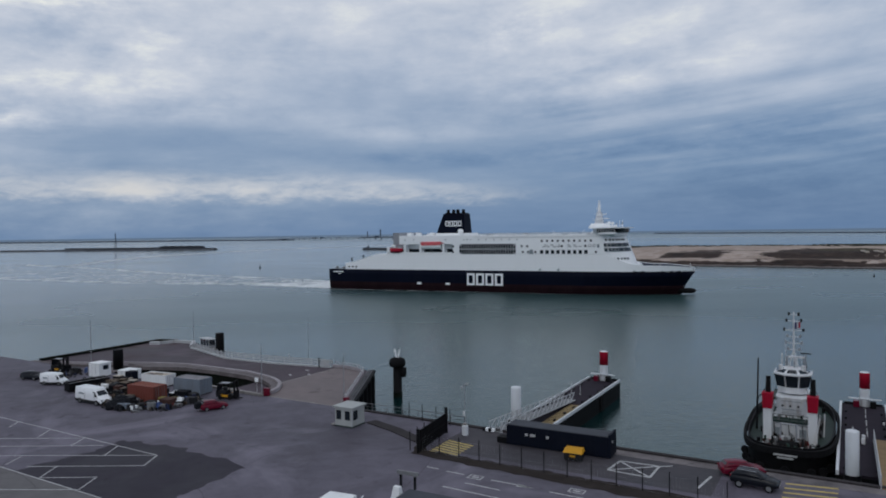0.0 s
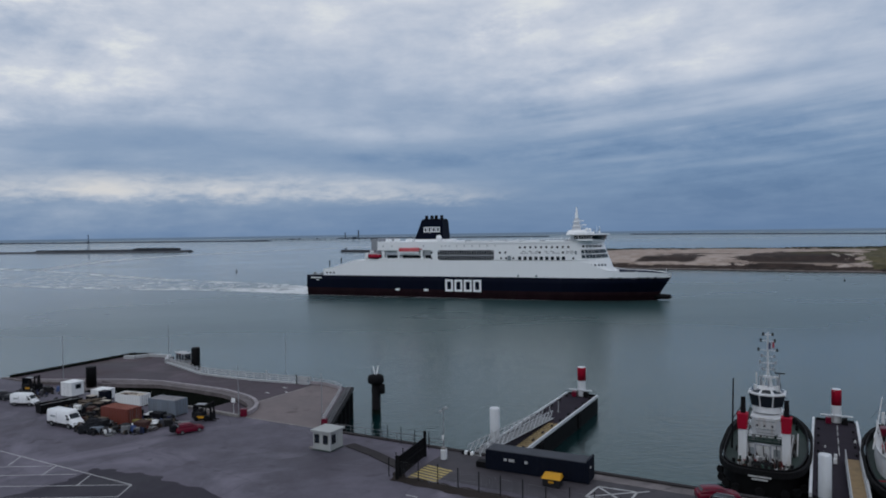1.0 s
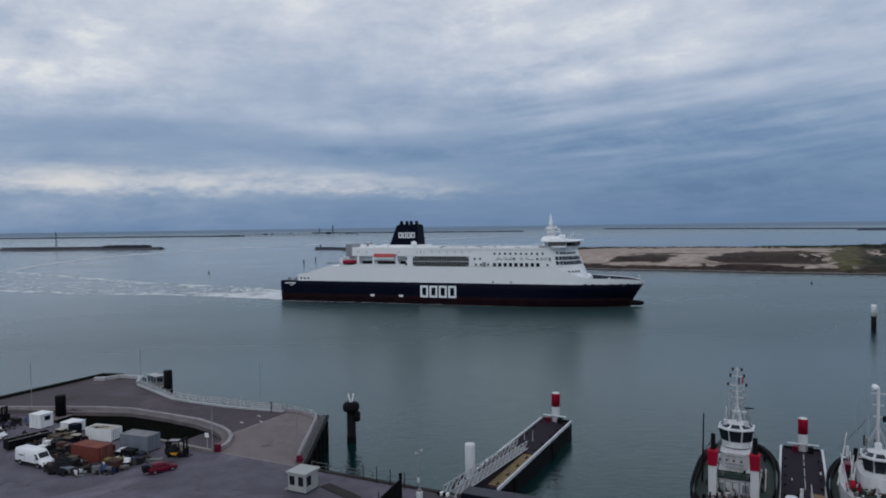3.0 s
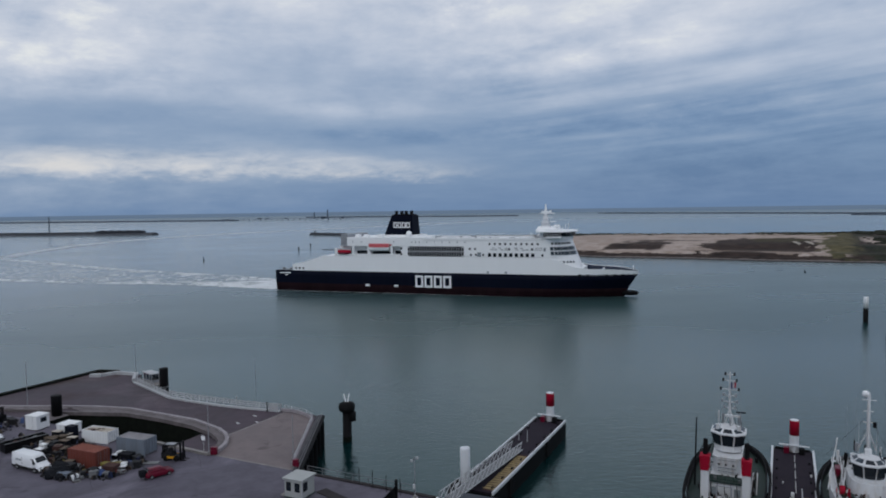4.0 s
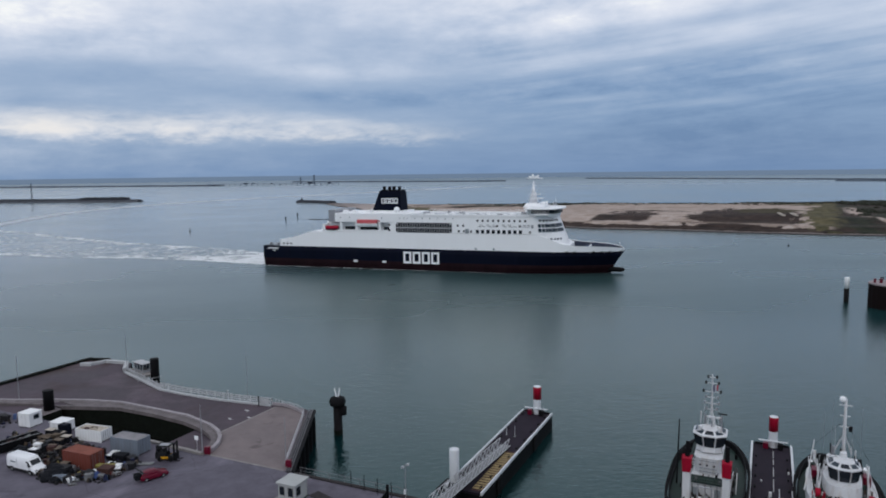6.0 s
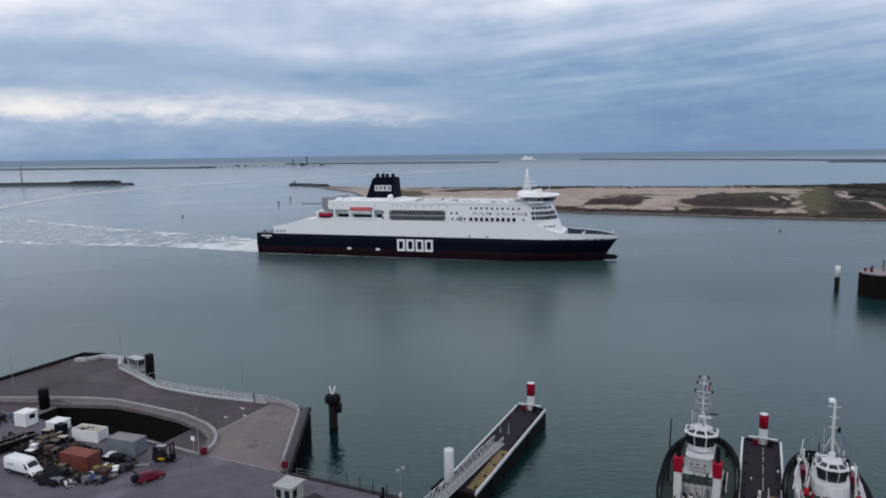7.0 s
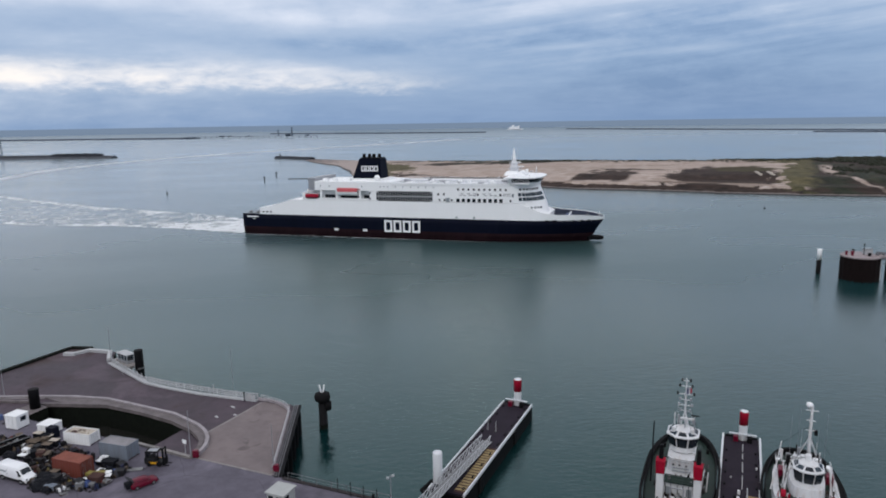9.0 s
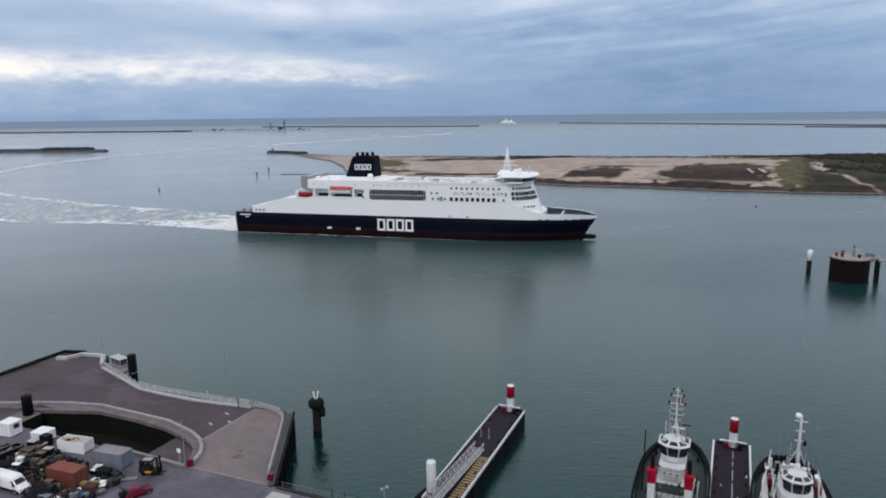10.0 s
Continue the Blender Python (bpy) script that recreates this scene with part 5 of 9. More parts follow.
ship_windows("vent_slot", [80.0 + 4.0 * k for k in range(8)], 26.2, 0.5, 0.5, -13.86, M["deckgrey"])
ship_windows("louvre", [121.5, 123.6, 126.6, 128.6, 134.0, 137.0, 139.0, 143.4, 145.4], 22.6, 1.7, 0.26, -13.95, M["darksteel"])
ship_windows("louvre", [122.4, 125.6, 128.8, 133.4, 136.2, 143.6, 145.6], 23.4, 1.5, 0.26, -13.93, M["darksteel"])
ship_windows("door", [115.2], 20.2, 1.8, 2.1, -13.98, M["deckgrey"])
ship_windows("door", [147.4], 22.8, 1.0, 1.6, -13.96, M["deckgrey"])
ship_windows("mooring_port", [13.0, 15.2, 17.4], 12.2, 1.1, 0.8, -13.98, M["plastic"])
ship_windows("mooring_port", [119.5, 128.5], 11.6, 1.0, 0.9, -14.02, M["deckgrey"])
ship_windows("mooring_port", [153.0, 155.3, 157.6], 12.0, 1.2, 0.9, -13.3, M["deckgrey"])
ship_windows("hull_mark", [55.0, 71.0], 3.9, 2.3, 1.0, -14.03, M["white"])
ship_windows("aft_window", [47.0, 52.0, 70.0, 82.0], 26.3, 0.5, 0.6, -13.95, M["deckgrey"])

# rounded front windows in two rows, set on the curve of the front
def front_point(f, z):
    k = f * 0.95
    a = math.pi / 2 * k - math.pi / 2
    t = (z - 19.15) / 8.15
    b = 13.95 - 0.35 * t
    s1, s2 = 147.5 - 0.5 * t, 161.2 - 3.2 * t
    return Vector((s1 + (s2 - s1) * math.cos(a) ** 0.8, b * math.sin(a), z))


for z0, z1 in ((20.2, 21.9), (22.4, 24.1)):
    for k in range(10):
        f0, f1 = 0.10 + 0.088 * k, 0.10 + 0.088 * (k + 0.80)
        bm = bmesh.new()
        q = [front_point(f0, z0), front_point(f1, z0), front_point(f1, z1), front_point(f0, z1)]
        nrm = (q[1] - q[0]).cross(q[3] - q[0]).normalized()
        lo = [bm.verts.new(p - nrm * 0.25) for p in q]
        hi = [bm.verts.new(p + nrm * 0.14) for p in q]
        bm.faces.new(hi)
        for i in range(4):
            bm.faces.new((lo[i], lo[(i + 1) % 4], hi[(i + 1) % 4], hi[i]))
        bm.faces.new(list(reversed(lo)))
        part("front_window", bm, M["glass2"], FERRY)
for k in range(7):
    f0, f1 = 0.14 + 0.10 * k, 0.14 + 0.10 * k + 0.055
    bm = bmesh.new()
    q = [front_point(f0, 25.2), front_point(f1, 25.2), front_point(f1, 26.2), front_point(f0, 26.2)]
    nrm = (q[1] - q[0]).cross(q[3] - q[0]).normalized()
    lo, hi = [bm.verts.new(p - nrm * 0.25) for p in q], [bm.verts.new(p + nrm * 0.12) for p in q]
    bm.faces.new(hi)
    bm.faces.new(list(reversed(lo)))
    for i in range(4):
        bm.faces.new((lo[i], lo[(i + 1) % 4], hi[(i + 1) % 4], hi[i]))
    part("front_window", bm, M["glass"], FERRY)
for s in (163.0, 166.5, 175.0, 178.6, 182.0):
    part("mooring_port", box(s, s + 1.3, -half_beam(s, 10.6) - 0.12, -half_beam(s, 10.6) + 0.3, 10.3, 11.3), M["black"], FERRY)

# bridge with wings
part("bridge", prism(rounded_front(12.5, 145.0, 152.3, 158.3), 27.3, 31.0, top=rounded_front(12.9, 144.7, 152.7, 159.2)), M["white"], FERRY, "white wheelhouse")
part("bridge_window_band", prism(rounded_front(12.75, 146.6, 152.6, 159.2), 28.9, 30.9, top=rounded_front(13.0, 146.6, 152.9, 159.6)), M["glass"], FERRY, "dark wheelhouse windows")
for y0, y1 in ((-16.2, -12.0), (12.0, 16.2)):
    part("bridge_wing", box(148.6, 155.6, y0, y1, 28.3, 29.1, bevel=0.2), M["white"], FERRY)
    part("wing_window_band", box(147.6, 155.4, y0 + 0.1, y1 - 0.1, 29.1, 30.5), M["glass"], FERRY)
    for k in range(7):
        part("window_post", box(147.9 + 1.2 * k, 148.05 + 1.2 * k, y0 + 0.05 if y0 < 0 else y1 - 0.15, y0 + 0.15 if y0 < 0 else y1 - 0.05, 29.1, 30.5), M["white"], FERRY)
part("bridge_roof", prism(rounded_front(16.4, 143.6, 153.6, 161.0), 31.0, 31.45), M["white"], FERRY, "white overhanging wheelhouse roof")
part("monkey_island", box(145.6, 151.8, -6, 6, 31.45, 32.6, bevel=0.2), M["white"], FERRY)
part("mast_house", prism([(141.0, -4.2), (150.0, -4.2), (150.0, 4.2), (141.0, 4.2)], 31.4, 33.4, top=[(142.1, -3.2), (148.9, -3.2), (148.9, 3.2), (142.1, 3.2)]), M["white"], FERRY, "white mast house")
mast = part("mast", prism([(-2.1, -1.5), (2.1, -1.5), (2.1, 1.5), (-2.1, 1.5)], 33.2, 38.8, top=[(-1.0, -0.8), (1.0, -0.8), (1.0, 0.8), (-1.0, 0.8)]), M["white"], FERRY, "white tapered signal mast")
mast.location = (145.4, 0, 0)
part("mast_top", prism([(-0.75, -0.6), (0.75, -0.6), (0.75, 0.6), (-0.75, 0.6)], 38.8, 44.6, top=[(-0.18, -0.15), (0.18, -0.15), (0.18, 0.15), (-0.18, 0.15)]), M["white"], mast)
for z, w, d in ((34.9, 2.9, 2.6), (36.9, 2.2, 2.0), (38.8, 1.5, 1.4)):
    part("mast_platform", box(-d, d, -w, w, z, z + 0.18), M["deckpale"], mast)
    for x in (-d, d):
        part("platform_rail", tube((x, -w, z + 0.9), (x, w, z + 0.9), 0.05, seg=5), M["white"], mast)
for z, w in ((40.4, 1.7), (41.8, 1.1), (43.0, 0.7)):
    part("yard_arm", tube((0, -w, z), (0, w, z), 0.09, seg=6), M["white"], mast)
    part("yard_arm", tube((-w * 0.8, 0, z + 0.3), (w * 0.8, 0, z + 0.3), 0.08, seg=6), M["white"], mast)
for x, z, w in ((2.6, 35.6, 2.6), (2.0, 37.6, 1.8)):
    rad = part("radar_scanner", box(-0.25, 0.25, -w, w, 0, 0.4, bevel=0.06), M["white"], mast)
    rad.matrix_local = pose(x, 0, z, 0, 0, 62)
for s, y, z, r in ((150.8, -4.0, 32.5, 0.9), (151.0, 4.5, 32.5, 0.8), (154.6, -9.0, 31.4, 0.55), (141.0, 5.0, 27.55, 1.0), (76.5, -9.0, 28.6, 1.5)):
    dome = part("satellite_dome", lathe([(r * 0.5, 0), (r * 0.5, r * 0.5), (r, r * 0.9), (r * 0.95, r * 1.5), (r * 0.6, r * 1.95), (0.02, r * 2.1)], 14), M["white"], FERRY, smooth=True)
    dome.location = (s, y, z)
for s, y, h in ((156.5, -9.0, 3.0), (155.0, 9.0, 3.5), (152.0, -13.0, 2.4), (125.0, -9.0, 2.6), (137.5, 2.0, 3.0)):
    part("aerial", tube((s, y, 27.6 if s < 145 else 31.7), (s, y, (27.6 if s < 145 else 31.7) + h), 0.09, seg=6), M["white"], FERRY)

# funnel
FX = -5.6
fun = part("funnel", prism([(66.6 + FX, -5.2), (82.9 + FX, -5.2), (82.9 + FX, 5.2), (66.6 + FX, 5.2)], 28.6, 39.7, top=[(70.6 + FX, -4.2), (82.2 + FX, -4.2), (82.2 + FX, 4.2), (70.6 + FX, 4.2)]), M["navy"], FERRY, "navy blue funnel casing")
for k in range(4):
    part("exhaust_pipe", tube((72.3 + FX + 2.75 * k, -1.6 + 0.8 * (k % 2), 39.4), (72.3 + FX + 2.75 * k, -1.6 + 0.8 * (k % 2), 42.0), 0.85, seg=12), M["black"], fun)
part("spark_grille", box(71.2 + FX, 81.8 + FX, -3.6, 3.6, 39.5, 40.2), M["black"], fun)
part("funnel_base", box(57.0, 80.0, -7.5, 7.5, 28.6, 29.6), M["white"], FERRY)


def block_mark(s0, s1, z0, z1, y, parent):
    """A plain white hollow rectangle, one of a row."""
    w = (s1 - s0)
    t = 0.24 * w
    bm = bmesh.new()
    for a in ((s0, s0 + t, z0, z1), (s1 - t, s1, z0, z1), (s0 + t, s1 - t, z0, z0 + t), (s0 + t, s1 - t, z1 - t, z1)):
        box(a[0], a[1], y - 0.05, y + 0.05, a[2], a[3], bm)
    return part("hull_emblem", bm, M["white"], parent, "plain white emblem block")


for k in range(4):
    block_mark(81.6 + 4.95 * k, 81.6 + 4.95 * k + 4.2, 3.4, 9.4, -14.05, FERRY)
for k in range(4):
    block_mark(66.3 + 2.35 * k, 66.3 + 2.35 * k + 2.0, 33.2, 36.0, -4.90, fun)
nb = part("name_bar", box(156.5, 160.0, -0.04, 0.04, 9.0, 9.5), M["white"], FERRY)
nb.location = (0, -12.35, 0)
nb = part("name_bar", box(160.8, 166.0, -0.04, 0.04, 9.0, 9.5), M["white"], FERRY)
nb.location = (0, -11.0, 0)
part("name_bar", box(3.0, 9.5, -14.02, -13.9, 9.2, 9.8), M["white"], FERRY)
part("port_bar", box(6.0, 8.0, -14.02, -13.9, 8.2, 8.6), M["white"], FERRY)

# top-deck gear
random.seed(5)
for k in range(16):
    s, y = 88 + 3.4 * k + random.uniform(-0.8, 0.8), random.choice((-10.5, -6.5, -2, 3, 8))
    w, d, h = random.uniform(1.2, 3.2), random.uniform(1.2, 2.6), random.uniform(0.7, 1.6)
    part("deck_unit", box(s, s + w, y, y + d, 27.55, 27.55 + h, bevel=0.08), M["white"] if k % 3 else M["steel"], FERRY)
for y in (-13.7, 13.7):
    for z in (28.7, 29.15):
        part("deck_rail", tube((86, y, z), (146, y, z), 0.045, seg=5), M["white"], FERRY)
for s in (60.0, 52.0, 47.0):
    part("vent_box", box(s, s + 2.4, -11, -8.4, 28.6, 30.0, bevel=0.1), M["white"], FERRY)
# foredeck gear
for s, y, w in ((170.5, -5.5, 2.6), (170.5, 3.0, 2.6), (176.5, -2.0, 2.0), (180.5, -3.0, 1.2), (180.5, 2.0, 1.2)):
    part("windlass", box(s, s + w, y, y + w, 11.25, 12.5, bevel=0.2), M["junkblue"] if w > 2.2 else M["junkgrey"], FERRY)
part("breakwater_plate", box(172.5, 172.9, -9.0, 9.0, 11.2, 12.9), M["white"], FERRY)
for s, y in ((169.0, -9.4), (171.2, -8.9), (177.5, -6.6), (182.6, -3.9)):
    part("hawse_port", box(s, s + 1.1, y - 0.6, y + 0.1, 11.3, 12.0), M["plastic"], FERRY)
# small ports low on the rounded front
for k in range(6):
    q = []
    for f, z in ((0.10 + 0.10 * k, 16.4), (0.10 + 0.10 * k + 0.05, 16.4), (0.10 + 0.10 * k + 0.05, 17.3), (0.10 + 0.10 * k, 17.3)):
        t_ = (z - 13.2) / 6.0
        an = math.pi / 2 * f * 0.95 - math.pi / 2
        q.append(Vector((150.0 - 1.6 * t_ + (13.6 - 0.7 * t_) * math.cos(an) ** 0.8, (13.2 + 0.3 * t_) * math.sin(an), z)))
    nrm = (q[1] - q[0]).cross(q[3] - q[0]).normalized()
    bm = bmesh.new()
    hi, lo = [bm.verts.new(p + nrm * 0.14) for p in q], [bm.verts.new(p - nrm * 0.3) for p in q]
    bm.faces.new(hi)
    bm.faces.new(list(reversed(lo)))
    for i in range(4):
        bm.faces.new((lo[i], lo[(i + 1) % 4], hi[(i + 1) % 4], hi[i]))
    part("front_port", bm, M["glass2"], FERRY)
# rails, rafts and lamps on the wheelhouse roof and the boat deck
for y in (-15.8, 15.8):
    part("roof_rail", tube((145.5, y, 32.3), (154.3, y, 32.3), 0.05, seg=5), M["white"], FERRY)
for k in range(9):
    part("roof_post", tube((145.5 + 1.1 * k, -15.8, 31.4), (145.5 + 1.1 * k, -15.8, 32.3), 0.05, seg=5), M["white"], FERRY)
for s, y, h in ((149.0, -8.0, 2.2), (147.5, 7.0, 2.6), (154.0, -2.0, 1.6), (156.0, 3.0, 2.0), (157.0, -5.0, 1.4)):
    part("lamp_post", tube((s, y, 31.4), (s, y, 31.4 + h), 0.13, seg=6), M["white"], FERRY)
    part("lamp", box(s - 0.35, s + 0.35, y - 0.3, y + 0.3, 31.4 + h, 31.9 + h, bevel=0.06), M["deckgrey"], FERRY)
for k in range(7):
    part("raft_canister", tube((88.5 + 7.4 * k, -12.6, 28.1), (90.4 + 7.4 * k, -12.6, 28.1), 0.55, seg=10), M["white"], FERRY)
part("jackstaff", tube((187.0, 0, 11.5), (187.0, 0, 15.0), 0.07, seg=6), M["white"], FERRY)

# foam along the hull and the wake astern
def foam_strip(name, path, halves, label, u0=0.0, u1=1.0, material="foam"):
    bm = bmesh.new()
    uvl = bm.loops.layers.uv.new("UVMap")
    pts = [Vector(p) for p in curve_points(path, 8)]
    n = len(pts) - 1
    rows = []
    for i, p in enumerate(pts):
        d = (pts[min(i + 1, n)] - pts[max(i - 1, 0)]).normalized()
        nn = Vector((-d.y, d.x))
        f = i / n * (len(halves) - 1)
        k = min(int(f), len(halves) - 2)
        h = halves[k] + (halves[k + 1] - halves[k]) * (f - k)
        rows.append([(p + nn * (h * (2 * j / 8 - 1)), u0 + (u1 - u0) * i / n, j / 8) for j in range(9)])
    vs = [[bm.verts.new((q.x, q.y, 0.05)) for q, _, _ in r] for r in rows]
    for i in range(n):
        for j in range(8):
            idx = ((i, j), (i + 1, j), (i + 1, j + 1), (i, j + 1))
            fc = bm.faces.new([vs[a][b] for a, b in idx])
            for loop, (a, b) in zip(fc.loops, idx):
                loop[uvl].uv = (rows[a][b][1], rows[a][b][2])
    single(name, bm, M[material], pose(0, 0, 0), label, "foam", "", "stuff")


foam_strip("wake", [(-56, 394), (-85, 421), (-119, 446), (-150, 462), (-178, 476), (-233, 509), (-298, 555), (-364, 608), (-445, 675), (-530, 745)], [16, 26, 33, 39, 44, 54, 66, 74, 76, 72], "white broken foam of the ferry's wake on grey water")
foam_strip("wash", [(-64.6, 381.0), (-20, 361.6), (30, 339.9), (58, 327.7)], [0.45, 0.55, 0.4, 0.2], "thin line of white wash along the ferry's side", 0.10, 0.16)
foam_strip("slick", [(-380, 700), (-401, 804), (-416, 980), (-391, 1118), (-345, 1258), (-273, 1383), (-180, 1505), (40, 1780), (330, 2150)], [17, 19, 20, 20, 22, 26, 30, 36, 40], "faint pale old wake line on the water", 0.0, 1.0, "slick")

# ---- tugs: x from stern (towards the quay) to bow, y across, z from the waterline ----


def tug_outline(L, B, n=40, inset=0.0, aft=0.0):
    """A beamy plan: round stern, full sides, blunt bow."""
    pts = []
    for i in range(n):
        a = 2 * math.pi * i / n
        c, s = math.cos(a), math.sin(a)
        ex = 0.62 if c < 0 else 0.85
        x = (L + aft) / 2 + ((L - aft) / 2 - inset) * math.copysign(abs(c) ** ex, c)
        y = (B / 2 - inset) * math.copysign(abs(s) ** 0.55, s)
        if c > 0.2:
            y *= 1 - 0.22 * ((c - 0.2) / 0.8) ** 1.5
        pts.append((x, y))
    return pts


def ring_wall(outer, inner, z_of0, z_of1, bm=None):
    """A bulwark between two plans of as many corners."""
    bm = bm or bmesh.new()
    n = len(outer)
    a = [bm.verts.new((x, y, z_of0(x))) for x, y in outer]
    b = [bm.verts.new((x, y, z_of1(x))) for x, y in outer]
    c = [bm.verts.new((x, y, z_of1(x))) for x, y in inner]
    d = [bm.verts.new((x, y, z_of0(x))) for x, y in inner]
    for i in range(n):
        j = (i + 1) % n
        for p, q in ((a, b), (b, c), (c, d), (d, a)):
            bm.faces.new((p[i], p[j], q[j], q[i]))
    return bm


def make_tug(m, label, L, B, aft=0.0):
    tug = thing("tugboat", m, label, "tugboat", "tugs at the pontoon")
    deck = lambda x: 3.0 + 1.3 * max(0, x / L - 0.45) ** 1.5
    rail = lambda x: deck(x) + 1.0
    out, mid, inn = tug_outline(L, B, aft=aft), tug_outline(L, B, inset=0.18, aft=aft), tug_outline(L, B, inset=0.35, aft=aft)
    low = tug_outline(L, B, inset=1.0, aft=aft)
    bm = bmesh.new()
    n = len(out)
    r0 = [bm.verts.new((x, y, -2.0)) for x, y in low]
    r1 = [bm.verts.new((x, y, 0.6)) for x, y in mid]
    r2 = [bm.verts.new((x, y, rail(x) - 0.15)) for x, y in mid]
    for a, b in ((r0, r1), (r1, r2)):
        for i in range(n):
            bm.faces.new((a[i], a[(i + 1) % n], b[(i + 1) % n], b[i]))
    part("hull", bm, M["black"], tug, "black hull", True)
    bm = bmesh.new()
    bm.faces.new([bm.verts.new((x, y, deck(x))) for x, y in inn])
    bmesh.ops.triangulate(bm, faces=bm.faces)
    part("deck", bm, M["deckgreen"], tug, "dark green deck")
    part("bulwark", ring_wall(mid, inn, lambda x: deck(x) - 0.1, rail), M["black"], tug)
    part("fender_belt", ring_wall(tug_outline(L, B, inset=-0.35, aft=aft), out, lambda x: rail(x) - 0.95, lambda x: rail(x) - 0.15), M["rubber"], tug, "black rubber fender")
    for k in range(9):
        a = math.pi * (0.62 + 0.095 * k)
        px, py = (L + aft) / 2 + ((L - aft) / 2 + 0.25) * math.copysign(abs(math.cos(a)) ** 0.62, math.cos(a)), (B / 2 + 0.2) * math.copysign(abs(math.sin(a)) ** 0.55, math.sin(a))
        t = part("tyre_fender", lathe([(0.28, -0.16), (0.5, -0.2), (0.58, 0.0), (0.5, 0.2), (0.28, 0.16)], 12), M["rubber"], tug)
        t.matrix_local = pose(px, py, 1.2, 90, 0, math.degrees(math.atan2(py, px - (L + aft) / 2)) + 90)
    part("name_bar", box(aft - 0.42, aft - 0.34, -1.3, 1.3, 3.0, 3.2), M["linewhite"], tug)
    part("name_bar", box(aft - 0.42, aft - 0.34, -0.9, 0.9, 2.65, 2.85), M["linewhite"], tug)
    return tug, deck, rail


def wheelhouse(tug, x, z, w, d, h):
    """A many-sided wheelhouse, wider above, with slanting panes and roof lights."""
    def plan(k, grow=0.0):
        hw, hd = w / 2 * k + grow, d / 2 * k + grow
        c = 0.42
        return [(x - hd, -hw * c), (x - hd * 0.52, -hw), (x + hd * 0.6, -hw), (x + hd, -hw * c), (x + hd, hw * c), (x + hd * 0.6, hw), (x - hd * 0.52, hw), (x - hd, hw * c)]
    part("wheelhouse_base", prism(plan(0.80), z, z + h * 0.30, top=plan(0.84)), M["shipwhite2"], tug, "white wheelhouse")
    part("wheelhouse_core", prism(plan(0.82), z + h * 0.30, z + h * 0.86, top=plan(0.97)), M["shipwhite2"], tug)
    lo, hi = plan(0.86, 0.0), plan(0.995, 0.0)
    for i in range(8):
        j = (i + 1) % 8
        a0, a1, b0, b1 = (Vector((*lo[i], z + h * 0.31)), Vector((*lo[j], z + h * 0.31)), Vector((*hi[i], z + h * 0.83)), Vector((*hi[j], z + h * 0.83)))
        q = [a0.lerp(a1, 0.09), a0.lerp(a1, 0.91), b0.lerp(b1, 0.93), b0.lerp(b1, 0.07)]
        nrm = (q[1] - q[0]).cross(q[3] - q[0]).normalized()
        bm = bmesh.new()
        hi_ = [bm.verts.new(p + nrm * 0.06) for p in q]
        lo_ = [bm.verts.new(p - nrm * 0.10) for p in q]
        bm.faces.new(hi_)
        bm.faces.new(list(reversed(lo_)))
        for k in range(4):
            bm.faces.new((lo_[k], lo_[(k + 1) % 4], hi_[(k + 1) % 4], hi_[k]))
        part("wheelhouse_window", bm, M["glass"], tug)
    part("visor", prism(plan(1.06), z + h * 0.86, z + h * 0.92, top=plan(1.05)), M["shipwhite2"], tug)
    part("roof", prism(plan(1.02), z + h * 0.92, z + h * 1.10, top=plan(0.60)), M["shipwhite2"], tug, "white sloping wheelhouse roof")
    lo, hi = plan(0.99), plan(0.63)
    for i in range(8):
        j = (i + 1) % 8
        a0, a1, b0, b1 = (Vector((*lo[i], z + h * 0.925)), Vector((*lo[j], z + h * 0.925)), Vector((*hi[i], z + h * 1.09)), Vector((*hi[j], z + h * 1.09)))
        q = [a0.lerp(a1, 0.14).lerp(b0, 0.16), a0.lerp(a1, 0.86).lerp(b1, 0.16), b0.lerp(b1, 0.86).lerp(a1, 0.10), b0.lerp(b1, 0.14).lerp(a0, 0.10)]
        nrm = (q[1] - q[0]).cross(q[3] - q[0]).normalized()
        bm = bmesh.new()
        hi_ = [bm.verts.new(p + nrm * 0.05) for p in q]
        lo_ = [bm.verts.new(p - nrm * 0.10) for p in q]
        bm.faces.new(hi_)
        bm.faces.new(list(reversed(lo_)))
        for k in range(4):
            bm.faces.new((lo_[k], lo_[(k + 1) % 4], hi_[(k + 1) % 4], hi_[k]))
        part("roof_window", bm, M["glass"] if i % 2 else M["glass2"], tug)
    return z + h * 1.10


def side_taper(x0, x1, y, w0, w1, z0, z1):
    """A funnel casing a little wider above than below."""
    return prism([(x0, y - w0), (x1, y - w0), (x1, y + w0), (x0, y + w0)], z0, z1, top=[(x0, y - w1), (x1, y - w1), (x1, y + w1), (x0, y + w1)])


TUG1 = quay(53.2, 9.6, 0, 90)
tug, deck, rail = make_tug(TUG1, "black-hulled harbour tug with white wheelhouse and red-topped funnels", 31.0, 10.6, 3.4)
# deckhouses
part("deckhouse", box(10.9, 24.0, -2.2, 2.2, 2.4, 5.2, bevel=0.12), M["shipwhite2"], tug, "white deckhouse")
part("upper_deckhouse", prism([(13.9, -1.2), (14.6, -1.75), (20.0, -1.75), (20.0, 1.75), (14.6, 1.75), (13.9, 1.2)], 5.2, 7.8, top=[(13.3, -1.4), (14.1, -1.95), (20.0, -1.95), (20.0, 1.95), (14.1, 1.95), (13.3, 1.4)]), M["shipwhite2"], tug, "white upper deckhouse")
